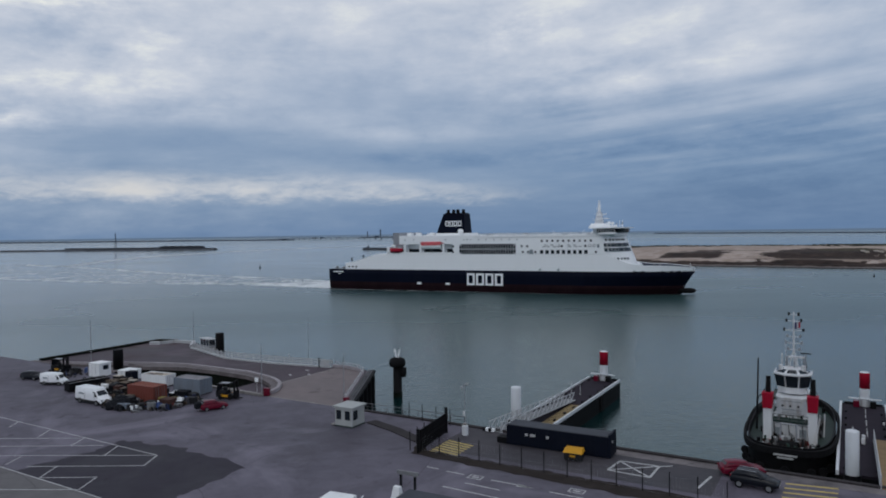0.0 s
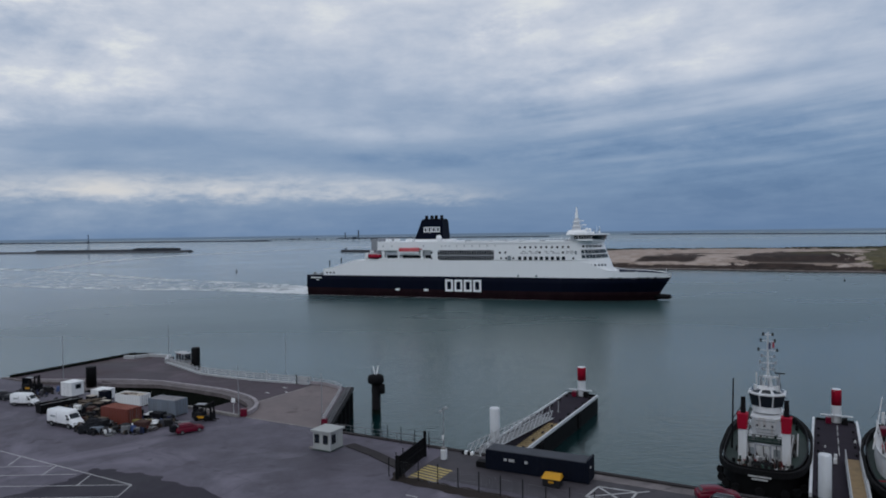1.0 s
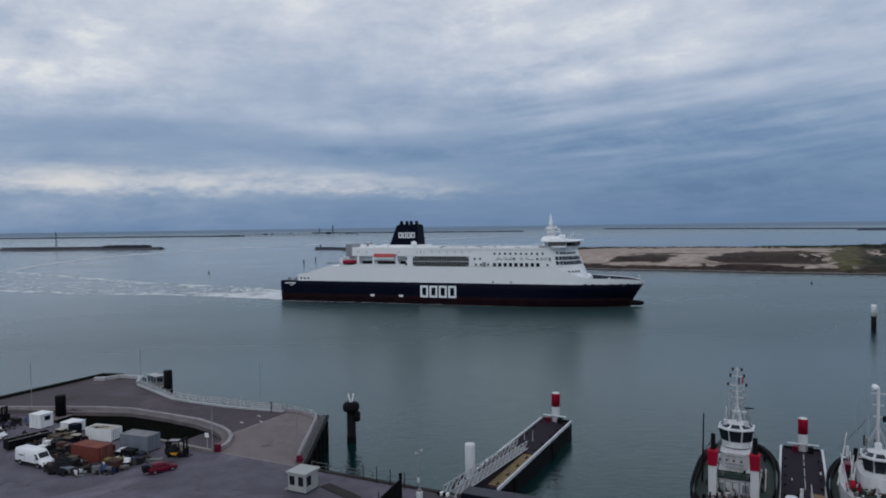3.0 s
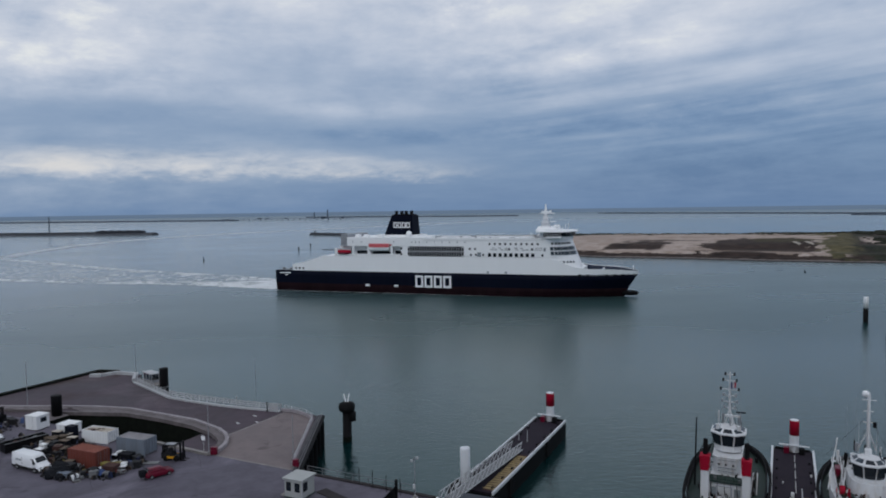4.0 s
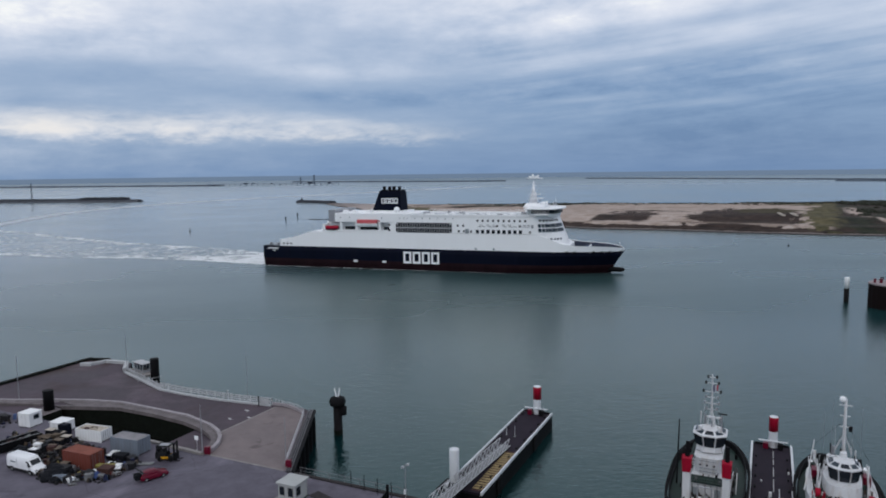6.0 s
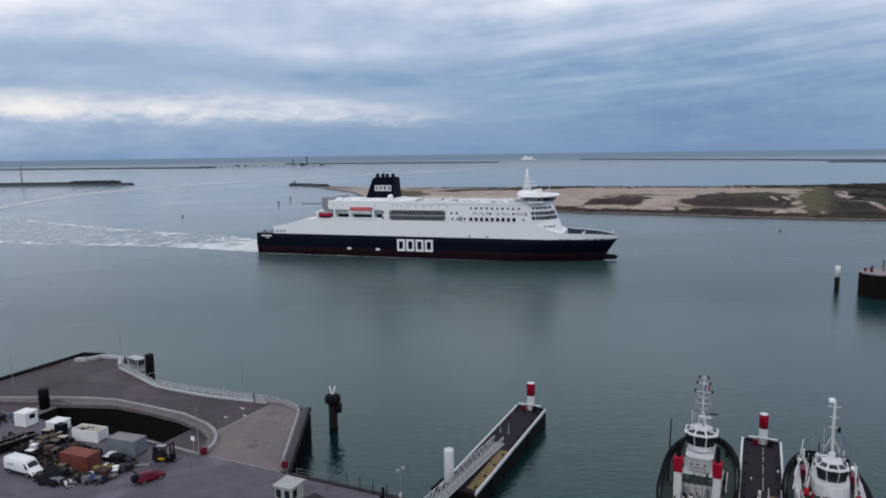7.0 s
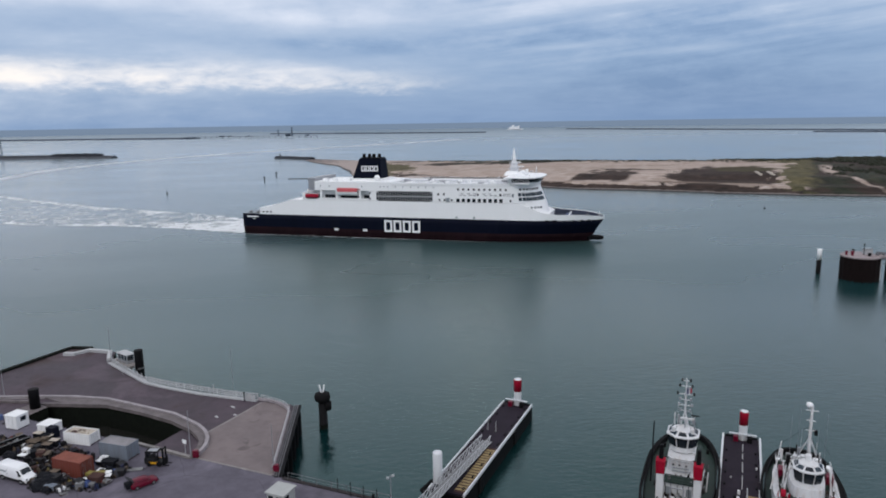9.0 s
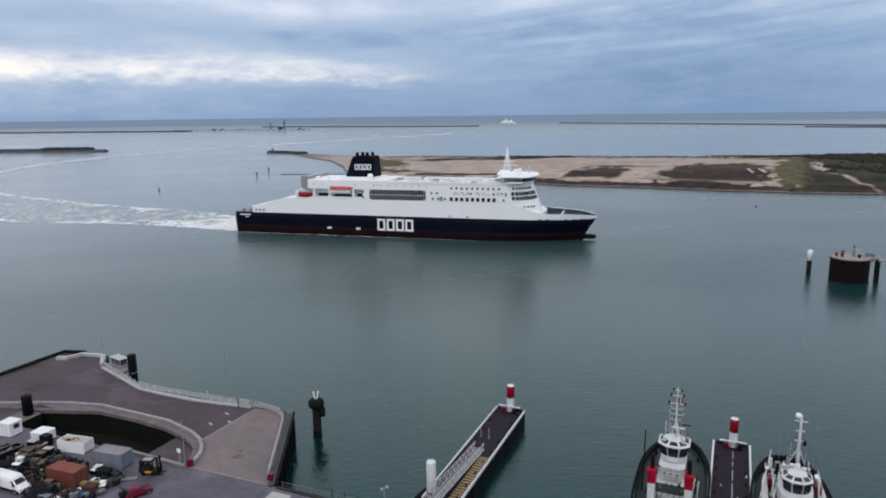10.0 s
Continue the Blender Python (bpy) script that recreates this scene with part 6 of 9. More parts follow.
for z in (5.75, 6.25, 7.35):
    part("deckhouse_seam", box(13.3, 13.5, -1.2, 1.2, z, z + 0.05), M["deckgrey"], tug)
for y in (-1.2, 0.2, 1.5):
    part("porthole", tube((13.46, y * 0.7, 6.7), (13.75, y * 0.7, 6.7), 0.14, seg=12), M["glass"], tug)
top = wheelhouse(tug, 16.8, 8.05, 4.45, 4.6, 2.95)
for y in (-2.7, 2.5):
    fn = part("funnel", box(9.0, 10.3, y - 0.52, y + 0.52, 2.4, 7.2, bevel=0.1), M["shipwhite2"], tug, "white funnel trunk")
    part("funnel_top", side_taper(8.85, 10.5, y, 0.55, 0.66, 7.2, 9.15), M["red"], fn, "red funnel top")
    part("exhaust", tube((10.0, y, 9.0), (10.2, y, 11.2), 0.34, 0.28, 12), M["black"], fn)
# aft winch, towing bitt and deck clutter
w = part("winch_frame", box(5.0, 8.2, -1.9, 1.9, 2.1, 2.5, bevel=0.06), M["black"], tug)
part("winch_drum", tube((6.6, -1.2, 3.2), (6.6, 1.2, 3.2), 0.7, seg=16), M["black"], tug, "dark winch drum with rope")
for y in (-1.7, 1.7):
    part("winch_cheek", tube((6.6, y - 0.1, 3.3), (6.6, y + 0.1, 3.3), 1.05, seg=16), M["black"], tug)
part("tow_bitt", box(5.0, 5.5, -1.0, 1.0, 2.1, 3.4, bevel=0.1), M["black"], tug)
part("stern_fairlead", box(4.1, 4.8, -1.2, 1.2, 2.1, 3.3, bevel=0.15), M["rust"], tug)
for y in (-2.6, 2.6):
    part("a_frame_leg", tube((8.0, y * 0.35, 2.1), (8.6, y * 0.35, 5.6), 0.12, seg=8), M["steel"], tug)
part("a_frame_bar", tube((8.6, -0.95, 5.5), (8.6, 0.95, 5.5), 0.12, seg=8), M["steel"], tug)
part("bridge_gallery", box(10.4, 12.9, -2.5, 2.5, 5.2, 5.32), M["deckgreen"], tug)
part("gallery_beam", box(10.36, 10.5, -2.3, 2.3, 5.22, 5.42, bevel=0.03), M["deckgreen"], tug, "green beam across the gallery")
for z in (5.7, 6.2):
    part("gallery_rail", tube((10.5, -2.5, z), (10.5, 2.5, z), 0.05, seg=6), M["deckgreen"], tug)
random.seed(11)
for k in range(14):
    x, y, s = random.uniform(7.4, 10.2), random.uniform(-2.6, 2.6), random.uniform(0.25, 0.6)
    part("deck_gear", box(x, x + s, y, y + s, deck(x), deck(x) + s * random.uniform(0.6, 2.4), bevel=0.04), random.choice((M["junkgrey"], M["shipwhite2"], M["black"], M["rust"])), tug)
for k in range(26):
    x, y, s = random.uniform(4.6, 9.6), random.uniform(-2.9, 2.9), random.uniform(0.15, 0.45)
    part("deck_gear", box(x, x + s, y, y + s, deck(x), deck(x) + s * random.uniform(0.8, 3.0), bevel=0.03), random.choice((M["black"], M["rust"], M["black"], M["junkgrey"], M["rubber"])), tug)
for y in (-1.6, -0.8, 0.0, 0.9, 1.7):
    part("hose_run", tube((10.85, y, 2.6), (10.8, y + 0.15, 4.9), 0.05, seg=6), M["black"], tug)
for y in (-1.9, 1.1):
    part("deckhouse_door", box(10.82, 10.9, y, y + 0.8, 2.5, 4.4, bevel=0.02), M["deckgrey"], tug)
for y in (-2.1, -1.05, 0.0, 1.05, 2.1):
    part("gallery_post", tube((10.5, y, 5.3), (10.5, y, 6.25), 0.04, seg=5), M["deckgreen"], tug)
# scanner and aerials abreast of the mast foot
part("radar_scanner", box(17.4, 17.6, -2.2, -0.9, top + 1.9, top + 2.05), M["black"], tug)
part("radar_post", tube((17.5, -1.5, top - 0.2), (17.5, -1.5, top + 1.9), 0.09, seg=8), M["steel"], tug)
part("aerial_frame", tube((18.6, 1.5, top - 0.3), (18.6, 1.5, top + 1.7), 0.08, seg=6), M["shipwhite2"], tug)
part("wheelhouse_skirt", box(13.9, 19.8, -2.5, 2.5, 7.42, 7.56, bevel=0.03), M["deckgreen"], tug)
# mast with yards, flag and lamps
mx = 18.2
for dx, dy in ((-0.8, -0.62), (-0.8, 0.62), (0.8, -0.62), (0.8, 0.62)):
    part("mast_leg", tube((mx + dx, dy, top - 0.4), (mx, dy * 0.12, top + 2.1), 0.075, seg=7), M["shipwhite2"], tug)
ms = part("mast", tube((mx, 0, top + 1.6), (mx, 0, 18.9), 0.15, 0.08, 8), M["shipwhite2"], tug, "slim steel mast with lamps")
for z, wdt in ((13.6, 0.7), (14.5, 1.0), (15.4, 0.8), (16.3, 1.2), (17.6, 0.9), (18.5, 0.6)):
    part("yard_arm", tube((mx, -wdt, z), (mx, wdt, z), 0.06, seg=6), M["shipwhite2"], ms)
    for y in (-wdt, wdt):
        part("lamp", box(mx - 0.16, mx + 0.16, y - 0.13, y + 0.13, z - 0.12, z + 0.32, bevel=0.03), M["black"] if z > 16 else M["steel"], ms)
for k, mt in enumerate(("flagred", "flagwhite", "flagblue")):
    part("flag_band", box(mx - 0.4 + 0.02 * k, mx - 0.36 + 0.02 * k, -0.85 + 0.24 * k, -0.61 + 0.24 * k, 16.7 - 0.1 * k, 17.5 - 0.05 * k), M[mt], ms)
part("radar_scanner", box(mx - 1.1, mx - 0.8, -1.4, 0.6, top + 1.3, top + 1.55), M["shipwhite2"], tug)
part("radar_post", tube((mx - 0.95, -0.4, top - 0.2), (mx - 0.95, -0.4, top + 1.3), 0.12, seg=8), M["shipwhite2"], tug)
part("searchlight", tube((15.4, 1.4, top - 0.1), (15.4, 1.4, top + 0.6), 0.25, seg=10), M["shipwhite2"], tug)
part("searchlight", tube((15.4, -1.4, top - 0.1), (15.4, -1.4, top + 0.6), 0.25, seg=10), M["shipwhite2"], tug)
part("crane_jib", tube((14.0, 4.3, 2.4), (15.0, 4.2, 12.6), 0.14, 0.09, 8), M["black"], tug, "slim black deck crane post")
part("crane_strut", tube((14.5, 4.25, 7.0), (15.6, 3.0, 9.0), 0.06, seg=6), M["black"], tug)
for y in (-3.5,):
    for k in range(4):
        part("davit_strut", tube((12.5 + 1.5 * k, y + 0.5, 2.4), (13.2 + 1.4 * k, y + 0.2, 5.6 - 0.3 * k), 0.06, seg=6), M["shipwhite2"], tug)
    part("davit_bar", tube((13.0, y + 0.2, 6.0), (17.4, y + 0.2, 4.7), 0.07, seg=6), M["shipwhite2"], tug)
    part("davit", tube((13.6, y - 0.3, 2.3), (14.4, y - 0.4, 5.9), 0.08, seg=8), M["shipwhite2"], tug)
for x in (5.4, 7.4, 26.0, 28.0):
    for y in (-3.4, 3.4):
        part("bollard", tube((x, y, deck(x)), (x, y, deck(x) + 0.7), 0.22, seg=10), M["black"], tug)

TUG2 = quay(70.2, 10.5, 0, 90)
tug2, deck, rail = make_tug(TUG2, "black-hulled harbour tug with tall white mast and rounded white deckhouse", 30.0, 10.8)
def oval(x0, x1, hw, n=18):
    cx, hx = (x0 + x1) / 2, (x1 - x0) / 2
    return [(cx + hx * math.copysign(abs(math.cos(2 * math.pi * i / n)) ** 0.6, math.cos(2 * math.pi * i / n)), hw * math.copysign(abs(math.sin(2 * math.pi * i / n)) ** 0.6, math.sin(2 * math.pi * i / n))) for i in range(n)]
part("deckhouse", prism(oval(6.6, 23.0, 4.3), 2.1, 5.2, top=oval(6.9, 22.5, 4.1)), M["shipwhite2"], tug2, "white rounded deckhouse")
part("deckhouse_coaming", prism(oval(6.7, 22.6, 4.2), 5.2, 5.7, top=oval(6.6, 22.6, 4.3)), M["shipwhite2"], tug2)
part("house_deck", prism(oval(7.2, 22.2, 3.5), 5.7, 5.93), M["deckgreen"], tug2)
part("upper_deckhouse", prism(oval(9.9, 20.3, 2.4), 5.9, 7.6, top=oval(10.1, 20.0, 2.3)), M["shipwhite2"], tug2)
top2 = wheelhouse(tug2, 13.0, 7.0, 3.8, 4.0, 3.0)
for y in (-3.1, 3.1):
    part("funnel", box(15.5, 17.3, y - 0.5, y + 0.5, 5.9, 7.3, bevel=0.15), M["carred"], tug2, "low red funnel casing")
    part("exhaust", tube((16.5, y * 0.80, 7.3), (17.0, y * 0.72, 9.2), 0.26, seg=10), M["black"], tug2)
    part("gallery_strut", tube((10.6, y * 0.98, 5.9), (11.6, y * 0.86, 9.0), 0.10, seg=6), M["shipwhite2"], tug2)
    part("gallery_strut", tube((13.2, y * 1.0, 5.9), (13.4, y * 0.9, 9.2), 0.10, seg=6), M["shipwhite2"], tug2)
    part("fire_monitor", tube((9.0, y * 0.8, 6.0), (8.2, y * 0.8, 7.4), 0.22, 0.12, 8), M["red"], tug2)
    part("ladder", tube((11.5, y * 0.9, 5.2), (14.5, y * 1.0, 9.4), 0.07, seg=6), M["shipwhite2"], tug2)
    part("hose_reel", tube((10.2, y - 0.3, 6.4), (10.2, y + 0.3, 6.4), 0.6, seg=12), M["red"], tug2)
mm = part("mast", lathe([(0.32, 0), (0.22, 3.4), (0.16, 8.0), (0.1, 8.2)], 10), M["shipwhite2"], tug2, "tall white tubular mast", True)
mm.location = (15.2, -0.1, top2 - 0.3)
for dx, dy in ((1.2, -1.1), (1.2, 1.1), (-0.8, 0)):
    part("mast_stay", tube((dx, dy, 0), (0, 0, 3.2), 0.1, seg=6), M["shipwhite2"], mm)
for z, wdt in ((4.2, 0.6), (5.7, 0.6), (7.2, 0.8)):
    part("yard_arm", tube((0, -wdt, z), (0, wdt, z), 0.07, seg=6), M["shipwhite2"], mm)
part("mast_dome", lathe([(0.2, 0), (0.42, 0.3), (0.35, 0.7), (0.02, 0.85)], 12, centre=(0, 0.4, 7.6)), M["white"], mm, smooth=True)
part("mast_lamp", box(-0.2, 0.2, -0.9, -0.5, 3.6, 4.3), M["black"], mm)
for y, h in ((-2.2, 6.5), (2.3, 5.5), (-1.2, 4.0), (1.3, 7.0)):
    part("whip_aerial", tube((15.8, y, top2 - 0.2), (15.8, y, top2 + h), 0.022, 0.012, 5), M["steel"], tug2)
part("lattice_boom", tube((13.6, 4.5, 5.0), (17.5, 3.3, 11.0), 0.10, 0.06, 8), M["shipwhite2"], tug2, "white crane boom")
part("roof_box", box(13.6, 14.6, -0.4, 0.4, top2 - 0.1, top2 + 0.7, bevel=0.08), M["shipwhite2"], tug2)
for x, y in ((18.5, 2.2), (18.8, -2.4), (19.5, 0.4), (20.5, 3.0)):
    part("vent_cowl", tube((x, y, 5.9), (x, y, 8.3), 0.2, seg=10), M["shipwhite2"], tug2)
random.seed(21)
for k in range(12):
    x, y, s = random.uniform(17.5, 22.0), random.uniform(-3.2, 3.2), random.uniform(0.3, 0.8)
    part("deck_gear", box(x, x + s, y, y + s, 5.92, 5.92 + s * random.uniform(0.6, 1.8), bevel=0.05), random.choice((M["junkgrey"], M["shipwhite2"], M["deckgreen"])), tug2)
for x in (2.4, 4.4, 25.5, 27.5):
    for y in (-3.4, 3.4):
        part("bollard", tube((x, y, deck(x)), (x, y, deck(x) + 0.7), 0.22, seg=10), M["black"], tug2)
for x, y, w_, h_ in ((17.6, -1.6, 1.2, 1.1), (17.2, 1.2, 1.0, 1.4), (18.9, 0.0, 0.9, 0.8), (20.6, -2.2, 1.1, 1.0), (20.9, 1.6, 1.0, 0.9), (22.9, -1.0, 1.4, 1.2), (23.2, 1.6, 0.9, 1.5)):
    z_ = 7.6 if x < 19.5 else 5.93 if x < 22.5 else deck(x)
    part("deck_locker", box(x, x + 0.8, y - w_ / 2, y + w_ / 2, z_ - 0.02, z_ + h_, bevel=0.08), M["shipwhite2"], tug2, "white deck locker")
for side in (-1, 1):
    for z in (0.55, 1.05):
        part("bow_rail", tube((22.5, side * 3.6, deck(23) + z), (27.0, side * 2.6, deck(27) + z), 0.04, seg=5), M["shipwhite2"], tug2)
part("winch", tube((4.6, -1.3, 3.1), (4.6, 1.3, 3.1), 0.8, seg=14), M["rust"], tug2)
part("aft_rail", tube((6.4, -4.6, 3.3), (6.4, 4.6, 3.3), 0.06, seg=6), M["red"], tug2)

# rails, lockers and rigging that both tugs carry
def tug_clutter(tug, seed, x0, x1, hw, z_house, top, mast_x):
    rnd = random.Random(seed)
    for side in (-1, 1):
        for z in (0.5, 1.0):
            part("house_rail", tube((x0, side * hw, z_house + z), (x1, side * hw, z_house + z), 0.04, seg=5), M["shipwhite2"], tug)
        n = 8
        for k in range(n + 1):
            x = x0 + (x1 - x0) * k / n
            part("rail_post", tube((x, side * hw, z_house), (x, side * hw, z_house + 1.0), 0.035, seg=5), M["shipwhite2"], tug)
        part("stay_wire", tube((mast_x, side * 0.2, top + 4.5), (x1 + 2.0, side * (hw + 0.6), z_house + 0.6), 0.02, seg=4), M["black"], tug)
        part("stay_wire", tube((mast_x, side * 0.2, top + 3.0), (x0 + 0.5, side * (hw + 0.4), z_house + 0.6), 0.02, seg=4), M["black"], tug)
        part("life_raft", tube((x1 - 2.0, side * (hw - 0.3), z_house + 0.5), (x1 - 0.8, side * (hw - 0.3), z_house + 0.5), 0.32, seg=10), M["white"], tug)
        for k in range(1):
            buoy_ring = part("life_ring", lathe([(0.22, -0.06), (0.36, -0.06), (0.36, 0.06), (0.22, 0.06)], 12), M["orange"], tug)
            buoy_ring.matrix_local = pose(x0 + 1.6 + 2.4 * k, side * (hw + 0.06), z_house + 0.6, 90, 0, 0)
    for k in range(18):
        x, y = rnd.uniform(x0 + 0.2, x1), rnd.uniform(-hw, hw)
        s = rnd.uniform(0.15, 0.4)
        part("fitting", box(x, x + s, y, y + s, z_house - 0.02, z_house + s * rnd.uniform(0.8, 2.5), bevel=0.03), rnd.choice((M["black"], M["junkgrey"], M["shipwhite2"], M["rust"], M["deckgreen"])), tug)
    for k in range(7):
        x, y = mast_x + rnd.uniform(-1.6, 1.2), rnd.uniform(-1.6, 1.6)
        h = rnd.uniform(0.3, 1.3)
        part("roof_fitting", tube((x, y, top - 0.3), (x, y, top - 0.1 + h), rnd.uniform(0.05, 0.16), seg=7), rnd.choice((M["black"], M["shipwhite2"], M["steel"])), tug)
    for k in range(3):
        part("aerial", tube((mast_x - 0.4, -1.0 + k, top - 0.2), (mast_x - 0.4, -1.0 + k, top + 2.4 + 0.8 * k), 0.03, 0.015, 5), M["shipwhite2"], tug)


tug_clutter(tug, 31, 10.6, 20.0, 2.45, 5.2, top, 18.2)
tug_clutter(tug2, 37, 8.0, 21.5, 3.7, 5.94, top2, 15.2)

rnd_t = random.Random(51)
gear = scatter(bmesh.new(), rnd_t, 4.8, 10.6, -2.9, 2.9, lambda x: 3.0, 150, 0.12, 0.5, 2.2)
scatter(gear, rnd_t, 12.0, 22.0, -3.6, -2.4, lambda x: 3.0 + 1.3 * max(0, x / 31 - 0.45) ** 1.5, 40, 0.15, 0.5, 2.6)
scatter(gear, rnd_t, 12.0, 22.0, 2.4, 3.6, lambda x: 3.0 + 1.3 * max(0, x / 31 - 0.45) ** 1.5, 40, 0.15, 0.5, 2.6)
tagged(part("deck_gear", gear, M["gear"], tug, "small dark and white deck fittings"), kind="stuff")
gear = scatter(bmesh.new(), rnd_t, 7.6, 10.2, -3.2, 3.2, 5.93, 60, 0.12, 0.45, 1.8)
scatter(gear, rnd_t, 10.0, 21.0, 2.5, 3.5, 5.93, 60, 0.12, 0.45, 2.4)
scatter(gear, rnd_t, 10.0, 21.0, -3.5, -2.5, 5.93, 60, 0.12, 0.45, 2.4)
scatter(gear, rnd_t, 15.5, 19.8, -2.0, 2.0, 7.6, 40, 0.12, 0.5, 1.8)
scatter(gear, rnd_t, 2.0, 6.6, -3.4, 3.4, 3.0, 70, 0.15, 0.6, 1.6)
tagged(part("deck_gear", gear, M["gear"], tug2, "small dark and white deck fittings"), kind="stuff")

# ---- pontoons, piles and the dolphin ----
PONT = 3.0


def pontoon(u0, u1, v0, v1, label):
    w, l = u1 - u0, v1 - v0
    t = thing("pontoon", quay(u0, v0, 0), label, "pontoon", "floating pontoons")
    part("hull", box(0, w, 0, l, -1.6, PONT - 0.25, bevel=0.08), M["black"], t, "dark rusty pontoon side")
    part("deck", box(0.2, w - 0.2, 0.2, l - 0.2, PONT - 0.25, PONT), M["pontdeck"], t, "brown worn deck")
    kw, kh = (0.24, 0.28) if u0 < 40 else (0.30, 0.32)
    part("edge_kerb", box(-0.02, kw, 0, l, PONT - 0.25, PONT + kh, bevel=0.05), M["pilewhite"], t, "white edge kerb")
    part("edge_kerb", box(w - kw, w + 0.02, 0, l, PONT - 0.25, PONT + kh, bevel=0.05), M["pilewhite"], t, "white edge kerb")
    part("end_kerb", box(0.5, w - 0.5, l - 0.4, l, PONT - 0.25, PONT + 0.3, bevel=0.05), M["black"], t)
    for k in range(int(l / 4)):
        for x in (0.85, w - 0.85):
            part("cleat", box(x - 0.12, x + 0.12, 1.5 + 4 * k, 2.2 + 4 * k, PONT, PONT + 0.28, bevel=0.05), M["black"], t)
    for k in range(3):
        part("fender", box(-0.3 if k % 2 else w, 0.0 if k % 2 else w + 0.3, 6 + 9 * k, 7.4 + 9 * k, 0.2, PONT - 0.3, bevel=0.1), M["rubber"], t)
    return t


p1 = pontoon(17.8, 23.8, 8.6, 44.8, "long dark floating pontoon with white edge kerbs")
for x, y in ((1.5, 22.9), (3.1, 22.7)):
    part("mooring_post", tube((x, y, PONT), (x, y + 0.1, PONT + 1.9), 0.06, 0.05, 8), M["lightrail"], p1, "thin white post")
    part("post_foot", box(x - 0.16, x + 0.16, y - 0.16, y + 0.16, PONT, PONT + 0.08), M["junkgrey"], p1)
part("hose_reel", lathe([(0.3, 0), (0.32, 0.3), (0.1, 0.34)], 12, centre=(1.3, 17.8, PONT)), M["junkgrey"], p1)
for k in range(17):
    part("hazard_plate", box(3.9, 5.5, 1.4 + 0.85 * k, 1.88 + 0.85 * k, PONT + 0.02, PONT + 0.06), M["dullyellow"], p1, "worn yellow stripe")
part("landing_plate", box(3.9, 5.6, 0.8, 16.2, PONT + 0.002, PONT + 0.02), M["rust"], p1)
p2 = pontoon(58.6, 64.8, 9.2, 45.0, "long dark floating pontoon with white edge kerbs")
for x, y, l in ((3.3, 17.0, 4.5), (3.3, 22.6, 3.4), (3.3, 27.2, 2.0), (3.3, 30.0, 3.0)):
    part("deck_line", box(x, x + 0.11, y, y + l, PONT + 0.004, PONT + 0.02), M["linewhite"], p2)
for x, y, s in ((2.6, 13.0, 0.45), (2.2, 13.6, 0.35), (2.7, 15.2, 0.4), (1.6, 20.0, 0.2), (5.3, 24.0, 0.25)):
    part("deck_box", box(x, x + s, y, y + s, PONT, PONT + s * 1.5, bevel=0.05), random.choice((M["junkgrey"], M["shipwhite2"], M["black"])), p2)


def guide_pile(u, v, top, r, banded, label):
    """A tall round pile; banded ones carry a red head."""
    t = thing("guide_pile", quay(u, v, 0), label, "pile", "guide piles")
    if banded:
        part("shaft", lathe([(r, -5), (r, top - 2.45), (r, top - 2.44)], 24), M["pilewhite"], t, "white shaft", True)
        part("red_head", lathe([(r * 1.012, top - 2.45), (r * 1.012, top - 0.12), (r * 0.97, top - 0.02)], 24), M["red"], t, "red painted head", True)
        part("cap", lathe([(r * 0.98, top - 0.03), (r * 0.9, top + 0.04), (0.02, top + 0.1)], 24), M["pilewhite"], t)
        part("guide_frame", box(-2.2, 2.2, -r - 0.2, -r + 0.12, PONT + 1.15, PONT + 1.3), M["pilewhite"], t, "white guide bar")
        for x in (-1.1, 1.1):
            part("roller_box", box(x - 0.4, x + 0.4, -r - 0.7, -r + 0.3, PONT, PONT + 0.95, bevel=0.08), M["carred"] if x < 0 else M["black"], t)
    else:
        part("shaft", lathe([(r, -5), (r, top - 0.15), (r * 0.92, top), (0.02, top + 0.06)], 24), M["pilewhite"], t, "plain white shaft", True)
        part("collar", lathe([(r * 1.25, 2.2), (r * 1.3, 2.8), (r * 1.25, 3.3)], 20), M["black"], t)
    return t


guide_pile(20.95, 44.2, 8.3, 0.76, True, "white mooring pile with red head at pontoon end")
guide_pile(61.9, 44.2, 8.2, 0.70, True, "white mooring pile with red head at pontoon end")
guide_pile(18.6, 10.6, 8.3, 0.74, False, "plain white mooring pile beside the gangway")
fender = thing("fender", quay(17.0, 10.2, 0, 30), "black rubber fender hanging at the foot of a white pile", "fender")
part("body", tube((-0.9, 0, 1.5), (0.9, 0, 3.1), 0.55, seg=14), M["rubber"], fender)
part("chain", tube((0.9, 0, 3.0), (1.0, 0.3, 4.3), 0.05, seg=6), M["black"], fender)
guide_pile(60.2, 8.3, 8.2, 0.68, False, "plain white mooring pile beside the pontoon")


